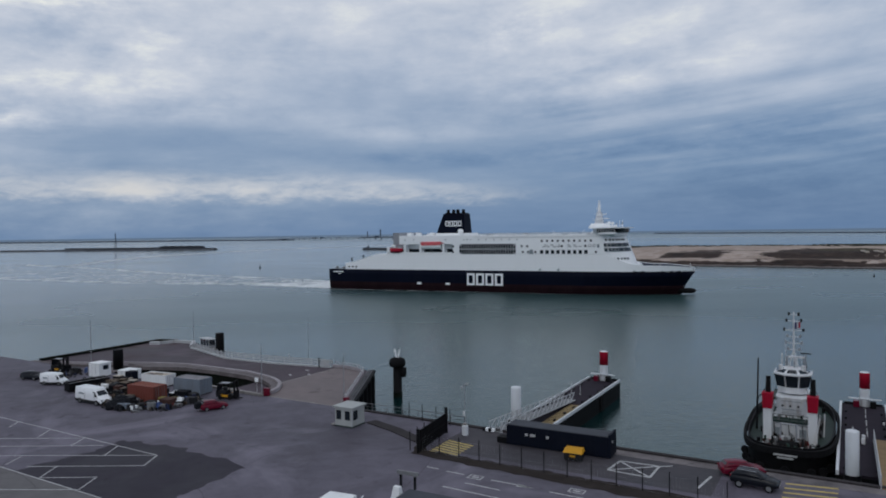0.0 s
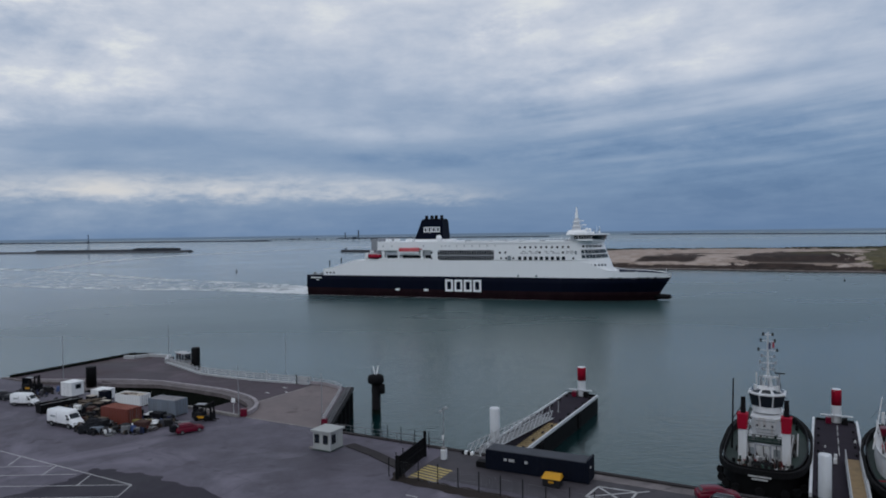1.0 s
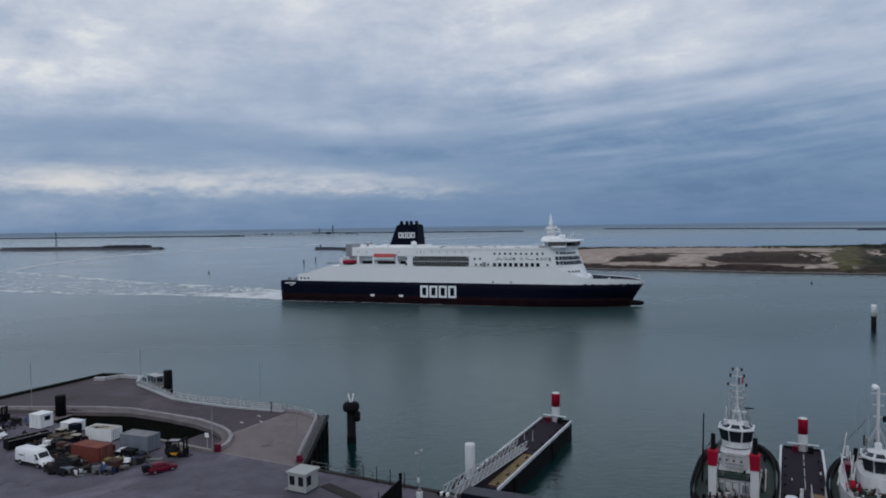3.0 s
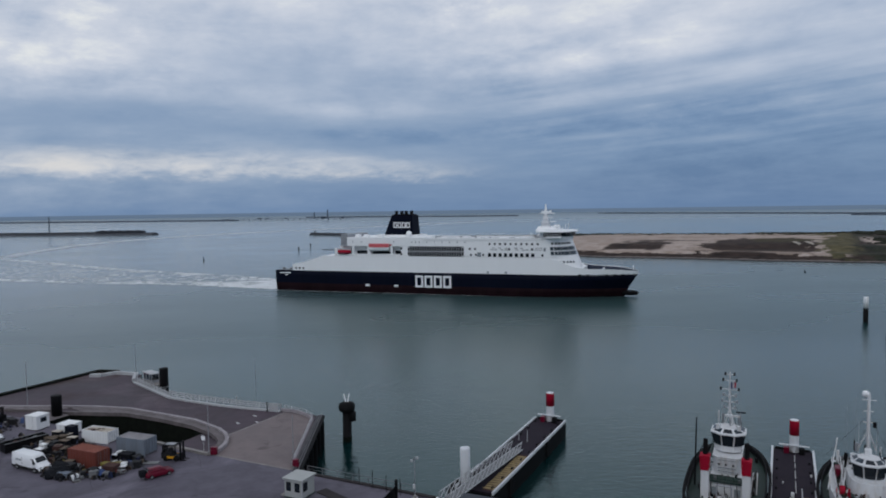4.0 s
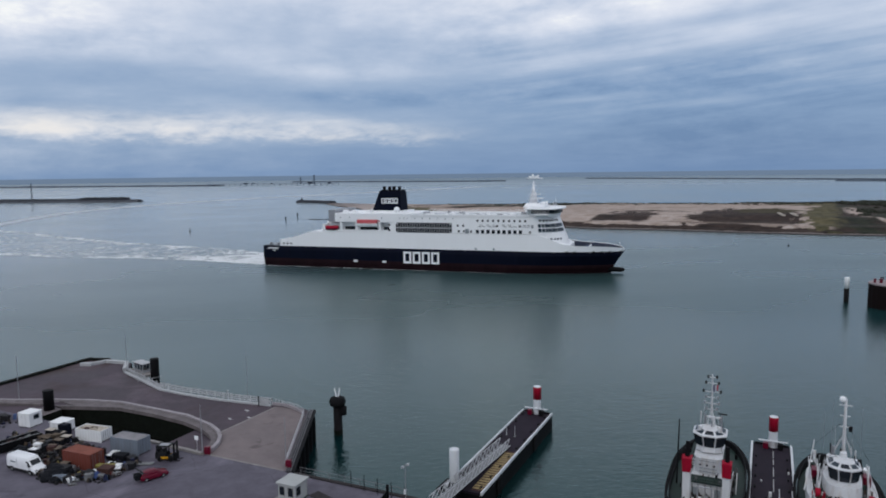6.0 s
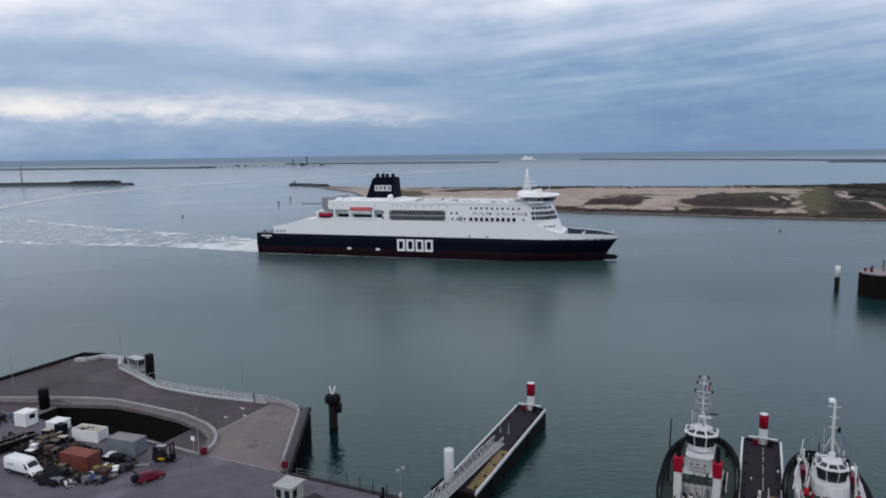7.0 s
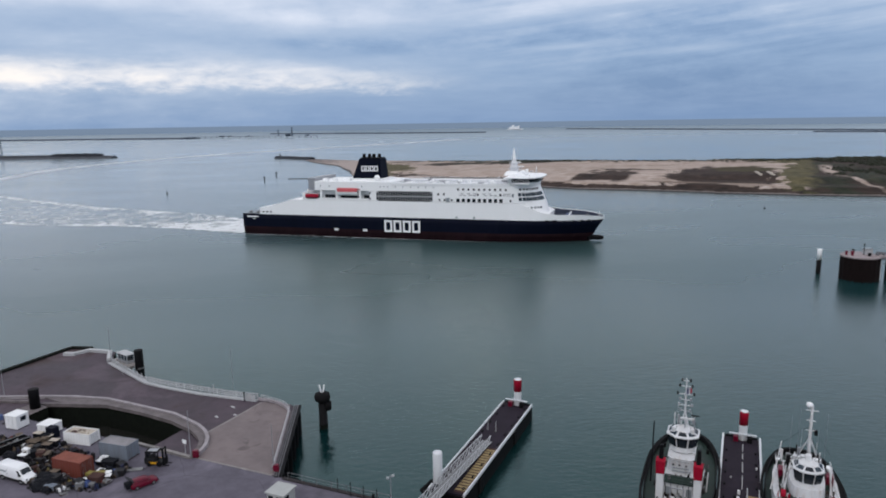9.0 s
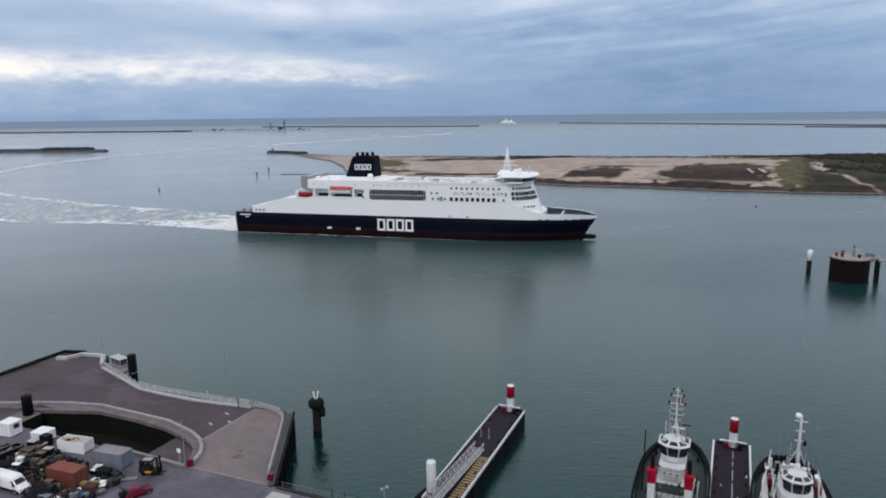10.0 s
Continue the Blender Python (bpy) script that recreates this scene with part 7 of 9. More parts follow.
def gangway(m, l, w, drop, label, boards, truss):
    """A sloping footbridge of boards between railings or light trusses."""
    t = thing("gangway", m, label, "gangway", "gangways to the pontoons")
    z = lambda y: -drop * y / l
    rise = lambda y: 1.25 if truss else 1.2
    step = 1.7 if truss else 1.25
    n = int(l / 0.5)
    me = None
    for k in range(n):
        if me is None:
            me = mesh_of("board", box(-w / 2, w / 2, 0.03, 0.46, -0.08, 0.0), boards)
        ob = new("board", me)
        ob.parent = t
        ob.location = (0, k * l / n, z(k * l / n))
    for x in (-w / 2, w / 2):
        part("chord", tube((x, 0, -0.05), (x, l, -0.05 - drop), 0.09, seg=6), M["lightrail"], t)
        if not truss:
            part("chord", tube((x, 0, 0.6), (x, l, 0.6 - drop), 0.05, seg=6), M["lightrail"], t)
        k = 0
        while k * step < l - 0.6:
            y0, y1 = k * step, min((k + 1) * step, l)
            part("upright", tube((x, y0, z(y0)), (x, y0, z(y0) + rise(y0)), 0.05, seg=5), M["lightrail"], t)
            part("top_chord", tube((x, y0, z(y0) + rise(y0)), (x, y1, z(y1) + rise(y1)), 0.065, seg=6), M["lightrail"], t)
            if truss:
                part("brace", tube((x, y0, z(y0)), (x, y1, z(y1) + rise(y1)), 0.075, seg=5), M["lightrail"], t)
            k += 1
    return t


gangway(quay(20.9, -0.9, GROUND + 0.1), 27.5, 1.6, 1.85, "white truss gangway sloping from the quay to the pontoon", M["junkgrey"], True)
gangway(quay(63.4, -0.6, GROUND + 0.1), 24.5, 1.6, 1.75, "ochre-boarded gangway between low white rails", M["wood"], False)

dolphin = thing("dolphin", quay(-12.7, 26.3, 0), "black mooring dolphin with round fenders and white forked mark", "dolphin")
part("pile", lathe([(0.84, -6), (0.84, 1.1), (0.82, 1.1), (0.82, 7.0)], 20), M["black"], dolphin, "black steel pile", True)
part("tide_band", lathe([(0.86, 0.0), (0.87, 0.9), (0.84, 1.0)], 20), M["algae_shade"], dolphin)
part("collar_fender", lathe([(0.85, 5.6), (1.4, 5.8), (1.56, 6.4), (1.4, 7.1), (0.9, 7.35), (0.1, 7.45)], 24), M["rubber"], dolphin, "fat black rubber collar", True)
part("side_fender", lathe([(0.2, -0.95), (0.62, -0.8), (0.66, 0.8), (0.2, 0.95)], 14, centre=(1.05, -0.2, 4.7)), M["rubber"], dolphin, "", True)
for sx in (-1, 1):
    part("mark_arm", side_prism([(sx * 0.05, 7.4), (sx * 0.28, 7.4), (sx * 0.58, 8.95), (sx * 0.34, 8.95)], -0.16, 0.0), M["white"], dolphin, "white forked mark arm")
dolphin.matrix_world = quay(-12.7, 26.3, 0, 30)


def black_pile(u, v, z0, top, r, label):
    t = thing("mooring_pile", quay(u, v, 0), label, "pile", "black mooring piles")
    part("shaft", lathe([(r, z0), (r, top - 0.1), (r * 0.96, top)], 20), M["black"], t, "", True)
    part("cap", lathe([(r * 0.96, top), (r * 0.5, top + 0.05), (0.02, top + 0.06)], 20), M["black"], t)


black_pile(-65.4, 31.0, -5, 8.0, 0.95, "thick black steel mooring pile at the pier edge")
black_pile(-65.6, 5.4, GROUND - 0.75, 8.2, 0.95, "thick black steel mooring pile on concrete block")

# cabin and platform at the pier head
plat = thing("pier_cabin", quay(-71.7, 31.6, GROUND - fall(-71.7), -14) @ Matrix.Scale(0.84, 4), "small pale grey steel cabin with railings at the pier head", "cabin")
part("floor", box(-4.2, 6.0, -1.2, 2.4, -0.5, 0.15, bevel=0.05), M["concrete"], plat)
part("wall_panel", box(-1.6, 3.2, 0.0, 2.0, 0.15, 0.9), M["steel"], plat)
for x in (-1.6, 0.0, 1.6, 3.1):
    for y in (0.0, 1.95):
        part("frame_post", box(x - 0.08, x + 0.08, y - 0.08, y + 0.08, 0.15, 2.6), M["lightrail"], plat)
part("window", box(-1.5, 3.1, 0.05, 0.1, 0.9, 2.2), M["glass2"], plat)
part("window", box(-1.5, 3.1, 1.88, 1.93, 0.9, 2.2), M["glass2"], plat)
part("roof", box(-2.0, 3.6, -0.35, 2.3, 2.6, 2.75, bevel=0.05), M["lightrail"], plat)
part("red_cabinet", box(-4.0, -3.2, 1.4, 2.2, 0.15, 1.9, bevel=0.05), M["carred"], plat, "red cabinet")
railing(plat, [(-4.1, -1.0), (5.6, -2.9), (11.0, -5.4)], 0.15, 1.1, 1.4, 3, 0.04)
railing(plat, [(3.4, 2.2), (6.5, 1.2)], 0.15, 1.1, 1.4, 3, 0.04)
part("stage", box(4.6, 8.6, 0.2, 2.0, -0.4, -0.1), M["junkgrey"], plat)

pier_rail = thing("railing", quay(0, 0, GROUND + 0.3), "pale boarded railing along the pier kerb", "railing", "", "structure")
PIER_EDGE = [(-25.6, 23.1), (-33.1, 22.5), (-48.4, 22.7), (-55.4, 23.4), (-62.0, 26.0), (-73.6, 30.5)]
for z0, z1 in ((0.16, 0.36), (0.52, 0.74), (0.92, 1.12)):
    dip(part("board", strip(PIER_EDGE[:4] if z1 > 1 else PIER_EDGE, 0.04, z0, z1), M["lightrail"], pier_rail))
for a, b in zip(PIER_EDGE, PIER_EDGE[1:]):
    a, b = Vector(a), Vector(b)
    n = round((b - a).length / 2.2)
    for i in range(n):
        p = a.lerp(b, i / n)
        dip(part("post", box(p.x - 0.07, p.x + 0.07, p.y + 0.045, p.y + 0.17, -0.1, 1.14), M["lightrail"], pier_rail))
part("end_panel", box(-28.0, -25.7, 22.35, 22.43, 0.05, 1.05, bevel=0.03), M["lightrail"], pier_rail, "white end panel")
for u, v, h, mt, lb in ((-27.9, 21.9, 1.9, "black", "short dark bollard post by the pier railing"), (-36.5, 23.0, 1.9, "lightrail", "short white marker post by the pier railing")):
    pst = thing("marker_post", quay(u, v, GROUND - fall(u)), lb, "post", "marker posts on the pier")
    part("shaft", tube((0, 0, 0), (0, 0, h), 0.11, 0.09, 10), M[mt], pst)
    part("cap", lathe([(0.16, h - 0.25), (0.17, h - 0.05), (0.02, h)], 12), M[mt], pst)
ramp_rail = thing("railing", quay(0, 0, GROUND + 0.55), "pale steel railing on the ramp parapet", "railing", "", "structure")
railing(ramp_rail, [(-25.0, 23.4), (-19.2, 22.6), (-16.6, 21.0), (-15.2, 18.7), (-5.6, 1.5)], 0, 0.6, 2.2, 2, 0.045)
quay_rail = thing("railing", quay(0, 0, GROUND + 0.2), "grey steel railing on the quay edge", "railing", "", "structure")
railing(quay_rail, [(-1.6, -0.15), (16.5, -0.15)], 0, 1.0, 2.6, 2, 0.035, M["darksteel"])


def mast_pole(u, v, z0, h, label, head=False):
    t = thing("lamp_post", quay(u, v, z0), label, "pole", "slim poles")
    part("pole", tube((0, 0, 0), (0, 0, h), 0.07 if head else 0.08, 0.045, 8), M["steel"], t)
    part("foot", box(-0.25, 0.25, -0.25, 0.25, 0, 0.25, bevel=0.04), M["concrete"], t)
    if head:
        part("bracket", tube((-0.4, 0, h - 0.5), (0.4, 0, h - 0.1), 0.05, seg=6), M["steel"], t)
        for x, z in ((-0.4, h - 0.7), (0.4, h - 0.2)):
            part("camera_head", box(x - 0.16, x + 0.16, -0.14, 0.14, z, z + 0.3, bevel=0.05), M["lightrail"], t)
        part("control_box", box(-0.12, 0.12, -0.28, -0.1, 1.2, 1.8), M["shipwhite2"], t)


mast_pole(-77.2, 7.1, GROUND - fall(-77.2), 9.5, "slim pale pole beside the dock basin")
mast_pole(-73.1, 30.0, GROUND - fall(-73.1), 9.0, "slim pale pole beside the pier cabin")
single("stake", tube((0, 0, -4), (0, 0, 14.0), 0.045, 0.03, 8), M["steel"], quay(-33.7, 25.5, 0), "slim dark stake standing in the water off the pier", "stake")
mast_pole(-20.6, -0.3, GROUND, 8.2, "slim pale pole beside a red buffer")
mast_pole(-5.0, 0.9, GROUND, 8.0, "slim pale pole at the foot of the ramp")
base = single("pole_base", lathe([(0.42, 0), (0.42, 1.15), (0.36, 1.25), (0.05, 1.28)], 20), M["pilewhite"], quay(18.0, -3.6, GROUND), "round white pedestal under a camera pole", "pedestal")
mast_pole(18.0, -3.6, GROUND + 1.27, 5.3, "slim grey pole with two white camera heads", True)


def buffer_post(u, v, s, label):
    t = thing("buffer_block", quay(u, v, GROUND, 20), label, "block", "red buffers")
    part("block", box(-s, s, -s * 0.7, s * 0.7, 0, 1.25, bevel=0.12), M["carred"], t)
    part("cheek", box(-s * 0.5, s * 1.3, -s, -s * 0.7, 0.2, 0.9, bevel=0.08), M["carred"], t)


buffer_post(-20.0, 0.2, 0.48, "red painted steel buffer at the end of parapet")
buffer_post(-4.8, 1.2, 0.45, "dark red buffer at the foot of ramp railing")
sg = thing("sign", quay(-22.2, 0.2, GROUND), "small white square sign on a thin post", "sign")
part("post", tube((0, 0, 0), (0, 0, 2.4), 0.05, seg=6), M["lightrail"], sg)
part("board", box(-0.4, 0.4, -0.08, -0.04, 2.0, 2.7), M["white"], sg)

# ---- gate, mesh fence, hut, office, bins ----
def mesh_panel(l, h, gap, r):
    bm = bmesh.new()
    n = int(l / gap)
    for i in range(n + 1):
        x = l * i / n
        box(x - r, x + r, -r, r, 0.1, h, bm)
    k = int(h / (gap * 2.5))
    for i in range(k + 1):
        z = 0.1 + (h - 0.1) * i / k
        box(0, l, -r, r, z - r, z + r, bm)
    return bm


gate = thing("gate", quay(16.6, -12.4, GROUND, 98), "tall dark green mesh gate standing open", "gate")
part("leaf", mesh_panel(8.6, 2.5, 0.14, 0.028), M["black"], gate, "dark mesh leaf")
for x in (0.0, 8.6):
    part("gate_post", box(x - 0.16, x + 0.16, -0.16, 0.16, 0, 3.3 if x else 2.8, bevel=0.03), M["black"], gate)
for z in (0.15, 1.3, 2.5):
    part("gate_bar", box(0, 8.6, -0.05, 0.05, z - 0.05, z + 0.05), M["black"], gate)
fence = thing("fence", quay(16.4, -11.6, GROUND, -0.6), "grey wire mesh fence on thin steel posts", "fence", "", "structure")
pm = mesh_of("post", box(-0.04, 0.04, -0.04, 0.04, 0, 2.3), M["black"])
fm = mesh_of("panel", mesh_panel(2.6, 1.9, 0.32, 0.0025), M["steel"])
for k in range(14):
    o = new("post", pm)
    o.parent, o.location = fence, (2.6 * k, 0, 0)
    if k < 13:
        o = new("panel", fm)
        o.parent, o.location = fence, (2.6 * k, 0, 0)
side_fence = thing("fence", quay(15.2, -12.0, GROUND, 96), "thin wire mesh fence beside the gate", "fence", "", "structure")
for k in range(3):
    o = new("post", pm)
    o.parent, o.location = side_fence, (1.9 * k, 0, 0)
sf2 = thing("fence", quay(7.5, -0.5, GROUND, -5), "thin wire mesh fence along the quay edge", "fence", "", "structure")
for k in range(5):
    o = new("post", pm)
    o.parent, o.location = sf2, (2.3 * k, 0, 0)

hut = thing("guard_hut", quay(0.5, -8.1, GROUND, 1), "cream panelled guard hut with dark windows", "hut")
part("body", box(0.1, 2.9, 0.1, 2.9, 0.1, 2.45, bevel=0.03), M["cream"], hut)
part("plinth", box(0.0, 3.0, 0.0, 3.0, 0, 0.14), M["deckgreen"], hut)
part("roof", box(-0.12, 3.12, -0.12, 3.12, 2.45, 2.72, bevel=0.06), M["cream"], hut, "pale flat roof")
for x0, x1 in ((0.35, 1.15), (1.75, 2.55)):
    part("window", box(x0, x1, 0.06, 0.12, 0.95, 2.15), M["glass"], hut)
part("window", box(2.88, 2.94, 0.4, 1.3, 0.95, 2.15), M["glass"], hut)
part("door", box(2.88, 2.93, 1.7, 2.6, 0.15, 2.2), M["cream"], hut)
part("corner_trim", box(2.84, 2.96, 0.04, 0.16, 0.1, 2.45), M["lightrail"], hut)
part("step", box(-0.7, -0.1, 0.2, 0.9, 0, 0.2, bevel=0.03), M["concrete"], hut)

off = thing("site_office", quay(24.3, -4.7, GROUND, 2.0), "long dark blue flat-roofed site office on the quay", "office")
part("body", box(0, 12.6, 0, 2.6, 0.1, 2.4, bevel=0.05), M["boxblack"], off)
part("roof", box(0.12, 12.48, 0.12, 2.48, 2.4, 2.47), M["boxroof"], off, "grey roof")
part("end_upstand", box(12.35, 12.6, 0, 2.6, 2.4, 2.7), M["boxblack"], off)
for x, w in ((2.4, 0.35), (3.0, 0.7), (5.0, 0.35)):
    part("plate", box(x, x + w, -0.04, 0.0, 1.35, 1.65), M["linewhite"], off, "small white notice plate")
part("lamp", box(12.6, 12.7, 0.6, 0.9, 1.7, 1.9), M["linewhite"], off)
for k in range(20):
    part("cladding_rib", box(0.3 + 0.62 * k, 0.36 + 0.62 * k, -0.03, 0.0, 0.15, 2.35), M["boxblack"], off)
part("step_block", box(-1.4, -0.1, 0.3, 1.5, 0, 0.7, bevel=0.05), M["black"], off)

skip = thing("grit_bin", quay(32.3, -7.0, GROUND, 4), "black bin with a bright yellow sloping lid", "bin")
part("bin", box(0.1, 2.1, 0, 1.2, 0.08, 0.95, bevel=0.08), M["plastic"], skip)
part("lid", prism([(0.0, -0.12), (2.2, -0.12), (2.2, 1.3), (0.0, 1.3)], 0.95, 1.35, top=[(0.15, 0.45), (2.05, 0.45), (2.05, 1.25), (0.15, 1.25)]), M["yellow"], skip, "yellow lid")
part("label_plate", box(0.8, 1.4, -0.03, 0.0, 0.5, 0.72), M["yellow"], skip)
for x in (0.3, 1.75):
    part("foot", box(x, x + 0.15, 0.1, 1.1, 0, 0.08), M["black"], skip)
hz = thing("hazard_barrier", quay(20.6, -0.7, GROUND, 0), "black and white striped wheel stop", "barrier")
for k in range(4):
    part("stripe", box(-1.5 + 0.42 * k, -1.12 + 0.42 * k, -0.25, 0.25, 0.0, 0.42, bevel=0.04), M["white"] if k % 2 else M["black"], hz)

# low things under the first view
trailer = thing("boat_trailer", quay(19.6, -35.3, GROUND, 8), "white covered trailer parked on the apron", "trailer")
part("cover", prism([(0, 0), (3.0, 0), (3.0, 4.2), (0, 4.2)], 0.9, 2.3, top=[(0.15, 0.2), (2.85, 0.2), (2.85, 4.0), (0.15, 4.0)]), M["cabinwhite"], trailer, "white cover")
part("chassis", box(0.2, 2.8, 0.2, 4.0, 0.55, 0.9), M["black"], trailer)
for x in (0.1, 2.9):
    part("wheel", tube((x - 0.1, 2.0, 0.38), (x + 0.1, 2.0, 0.38), 0.38, seg=14), M["rubber"], trailer)
part("mirror_arm", tube((3.0, 4.0, 1.6), (3.4, 4.3, 2.2), 0.06, seg=6), M["cabinwhite"], trailer)
bar = thing("height_barrier", quay(20.9, -22.4, GROUND, 5), "grey steel barrier frame on the apron", "barrier")
for x in (0, 1.6):
    part("leg", box(x - 0.1, x + 0.1, -0.1, 0.1, 0, 1.5), M["black"], bar)
part("top_board", box(-0.4, 2.0, -0.12, 0.12, 1.35, 1.75, bevel=0.03), M["junkgrey"], bar)
ch = thing("bollard_cone", quay(22.2, -25.0, GROUND), "small white plastic ballast block", "block")
part("block", prism([(-0.5, -0.4), (0.5, -0.4), (0.5, 0.4), (-0.5, 0.4)], 0, 1.2, top=[(-0.3, -0.2), (0.4, -0.2), (0.4, 0.2), (-0.3, 0.2)]), M["cabinwhite"], ch)
low = thing("container", quay(23.0, -26.2, GROUND, 2), "dark low store with a black roof at the apron", "store")
part("body", box(0, 9.0, 0, 2.4, 0, 0.5, bevel=0.05), M["black"], low)
part("roof", box(-0.1, 9.1, -0.1, 2.5, 0.5, 0.62), M["boxroof"], low)

# ---- ground markings ----
def marking(name, path, half, material, label):
    single(name, strip(path, half, GROUND + 0.016, GROUND + 0.022), material, Q0, label, "marking", "", "structure")


WHITE_LINES = [
    [(-70, -27.0), (-45.2, -27.2), (-10.0, -27.6)], [(-10.0, -27.6), (-8.2, -30.7)], [(-10.1, -27.65), (-38.0, -42.9)], [(-8.2, -30.7), (-19.7, -37.2)], [(-16.7, -35.6), (-14.8, -38.6)], [(-14.8, -38.6), (-9.5, -35.5)], [(-9.5, -35.5), (-7.7, -38.6)], [(-7.7, -38.6), (-14.9, -42.5), (-30, -50.7)],
    [(-17.5, -27.5), (-15.6, -30.5)], [(-24.4, -27.5), (-22.7, -30.4)], [(-32.2, -27.4), (-30.0, -30.3)], [(-40.1, -27.3), (-38.3, -29.5)],
    [(-19.2, -28.3), (-44.0, -42.4)], [(-24.7, -27.8), (-48.0, -40.7)], [(-24.0, -35.5), (-22.6, -38.0)], [(-60, -38.6), (-22.4, -38.7), (-3.5, -38.9)],
]
for ln in WHITE_LINES:
    marking("road_marking", ln, 0.075, M["linewhite"], "worn white painted line on tarmac")
for a, b in (((37.6, -7.7), (38.0, -4.2)), ((38.0, -4.2), (42.2, -4.0)), ((42.2, -4.0), (42.1, -7.9)), ((42.1, -7.9), (37.6, -7.7)), ((37.7, -7.6), (42.1, -4.1)), ((38.0, -4.3), (42.0, -7.8)), ((42.2, -4.1), (43.4, -3.2)), ((47.0, -8.6), (47.6, -4.6))):
    marking("road_marking", [a, b], 0.13, M["linewhite"], "crossed white box painted on the quay")
for k in range(7):
    marking("hazard_stripe", [(17.3, -11.2 + 0.75 * k), (21.0, -11.7 + 0.75 * k)], 0.2, M["lineyellow"], "worn yellow hatch line on the ground")
for k in range(4):
    marking("hazard_stripe", [(54.4, -3.2 - 1.35 * k), (59.0, -2.4 - 1.35 * k)], 0.2, M["lineyellow"], "worn yellow parking line on the quay")
for a, b in (((22.6, -16.2), (24.8, -16.2)), ((28.0, -16.3), (32.3, -16.3)), ((34.5, -16.5), (38.0, -16.5)), ((24.5, -20.2), (33.0, -20.4)), ((20.0, -16.0), (21.5, -16.0)), ((26, -18.3), (30.0, -18.4)), ((40, -16.7), (44, -16.7))):
    marking("road_marking", [a, b], 0.10, M["linewhite"], "worn white lane mark")
for u, v in ((25.4, -16.9), (36.0, -15.6)):
    bmk = bmesh.new()
    for a in ((0, 1.6, 0, 0.14), (0, 1.6, 0.95, 1.1), (0, 0.14, 0.14, 0.95), (1.46, 1.6, 0.14, 0.95), (0.4, 1.2, 0.4, 0.7)):
        box(u + a[0], u + a[1], v + a[2], v + a[3], GROUND + 0.016, GROUND + 0.022, bmk)
    single("road_marking", bmk, M["linewhite"], Q0, "worn white symbol painted on tarmac", "marking", "", "structure")
single("road_marking", prism([(31.0, -16.0), (32.8, -16.35), (31.0, -16.7)], GROUND + 0.016, GROUND + 0.022), M["linewhite"], Q0, "white arrow head painted on tarmac", "marking", "", "structure")
for a, b in (((-24.3, 22.6), (-24.7, 8.2)), ((-20.4, 0.02), (-4.8, 0.06))):
    marking("joint_cover", [a, b], 0.18, M["concrete"], "pale joint strip across the ramp")
for a, b in (((-27.5, 18.5), (-28.6, 18.9)), ((-27.4, 13.8), (-28.4, 14.2)), ((-24.8, 15.8), (-25.6, 16.1))):
    marking("road_marking", [a, b], 0.22, M["linewhite"], "faded white dash on the pier road")

# ---- vehicles: x from the rear to the nose ----
def loft(sections, bm=None):
    """A skin over sections of (x, half width low, half width high, z low, z high), rounded a little."""
    bm = bm or bmesh.new()
    rows = []
    for x, wl, wh, z0, z1 in sections:
        zm = z0 + (z1 - z0) * 0.55
        ring = [(-wl * 0.96, z0), (-wl, z0 + (z1 - z0) * 0.15), (-wl, zm), (-wh, z1 - 0.06), (-wh * 0.9, z1), (wh * 0.9, z1), (wh, z1 - 0.06), (wl, zm), (wl, z0 + (z1 - z0) * 0.15), (wl * 0.96, z0)]
        rows.append([bm.verts.new((x, y, z)) for y, z in ring])
    n = len(rows[0])
    for a, b in zip(rows, rows[1:]):
        for i in range(n):
            bm.faces.new((a[i], a[(i + 1) % n], b[(i + 1) % n], b[i]))
    bm.faces.new(rows[0])
    bm.faces.new(list(reversed(rows[-1])))
    return bm


def add_wheels(t, xs, half, r):
    for x in xs:
        for s in (-1, 1):
            w = part("wheel", tube((x, s * (half - 0.22), r), (x, s * half, r), r, seg=18), M["rubber"], t)
            part("rim", tube((x, s * (half - 0.02), r), (x, s * (half + 0.015), r), r * 0.62, seg=14), M["junkgrey"], w)


def pane(q, out, mat, name, t):
    bm = bmesh.new()
    q = [Vector(p) for p in q]
    nrm = (q[1] - q[0]).cross(q[3] - q[0]).normalized()
    if nrm.dot(Vector(out)) < 0:
        nrm = -nrm
    hi = [bm.verts.new(p + nrm * 0.012) for p in q]
    lo = [bm.verts.new(p - nrm * 0.03) for p in q]
    bm.faces.new(hi)
    bm.faces.new(list(reversed(lo)))
    for i in range(4):
        bm.faces.new((lo[i], lo[(i + 1) % 4], hi[(i + 1) % 4], hi[i]))
    return part(name, bm, mat, t)


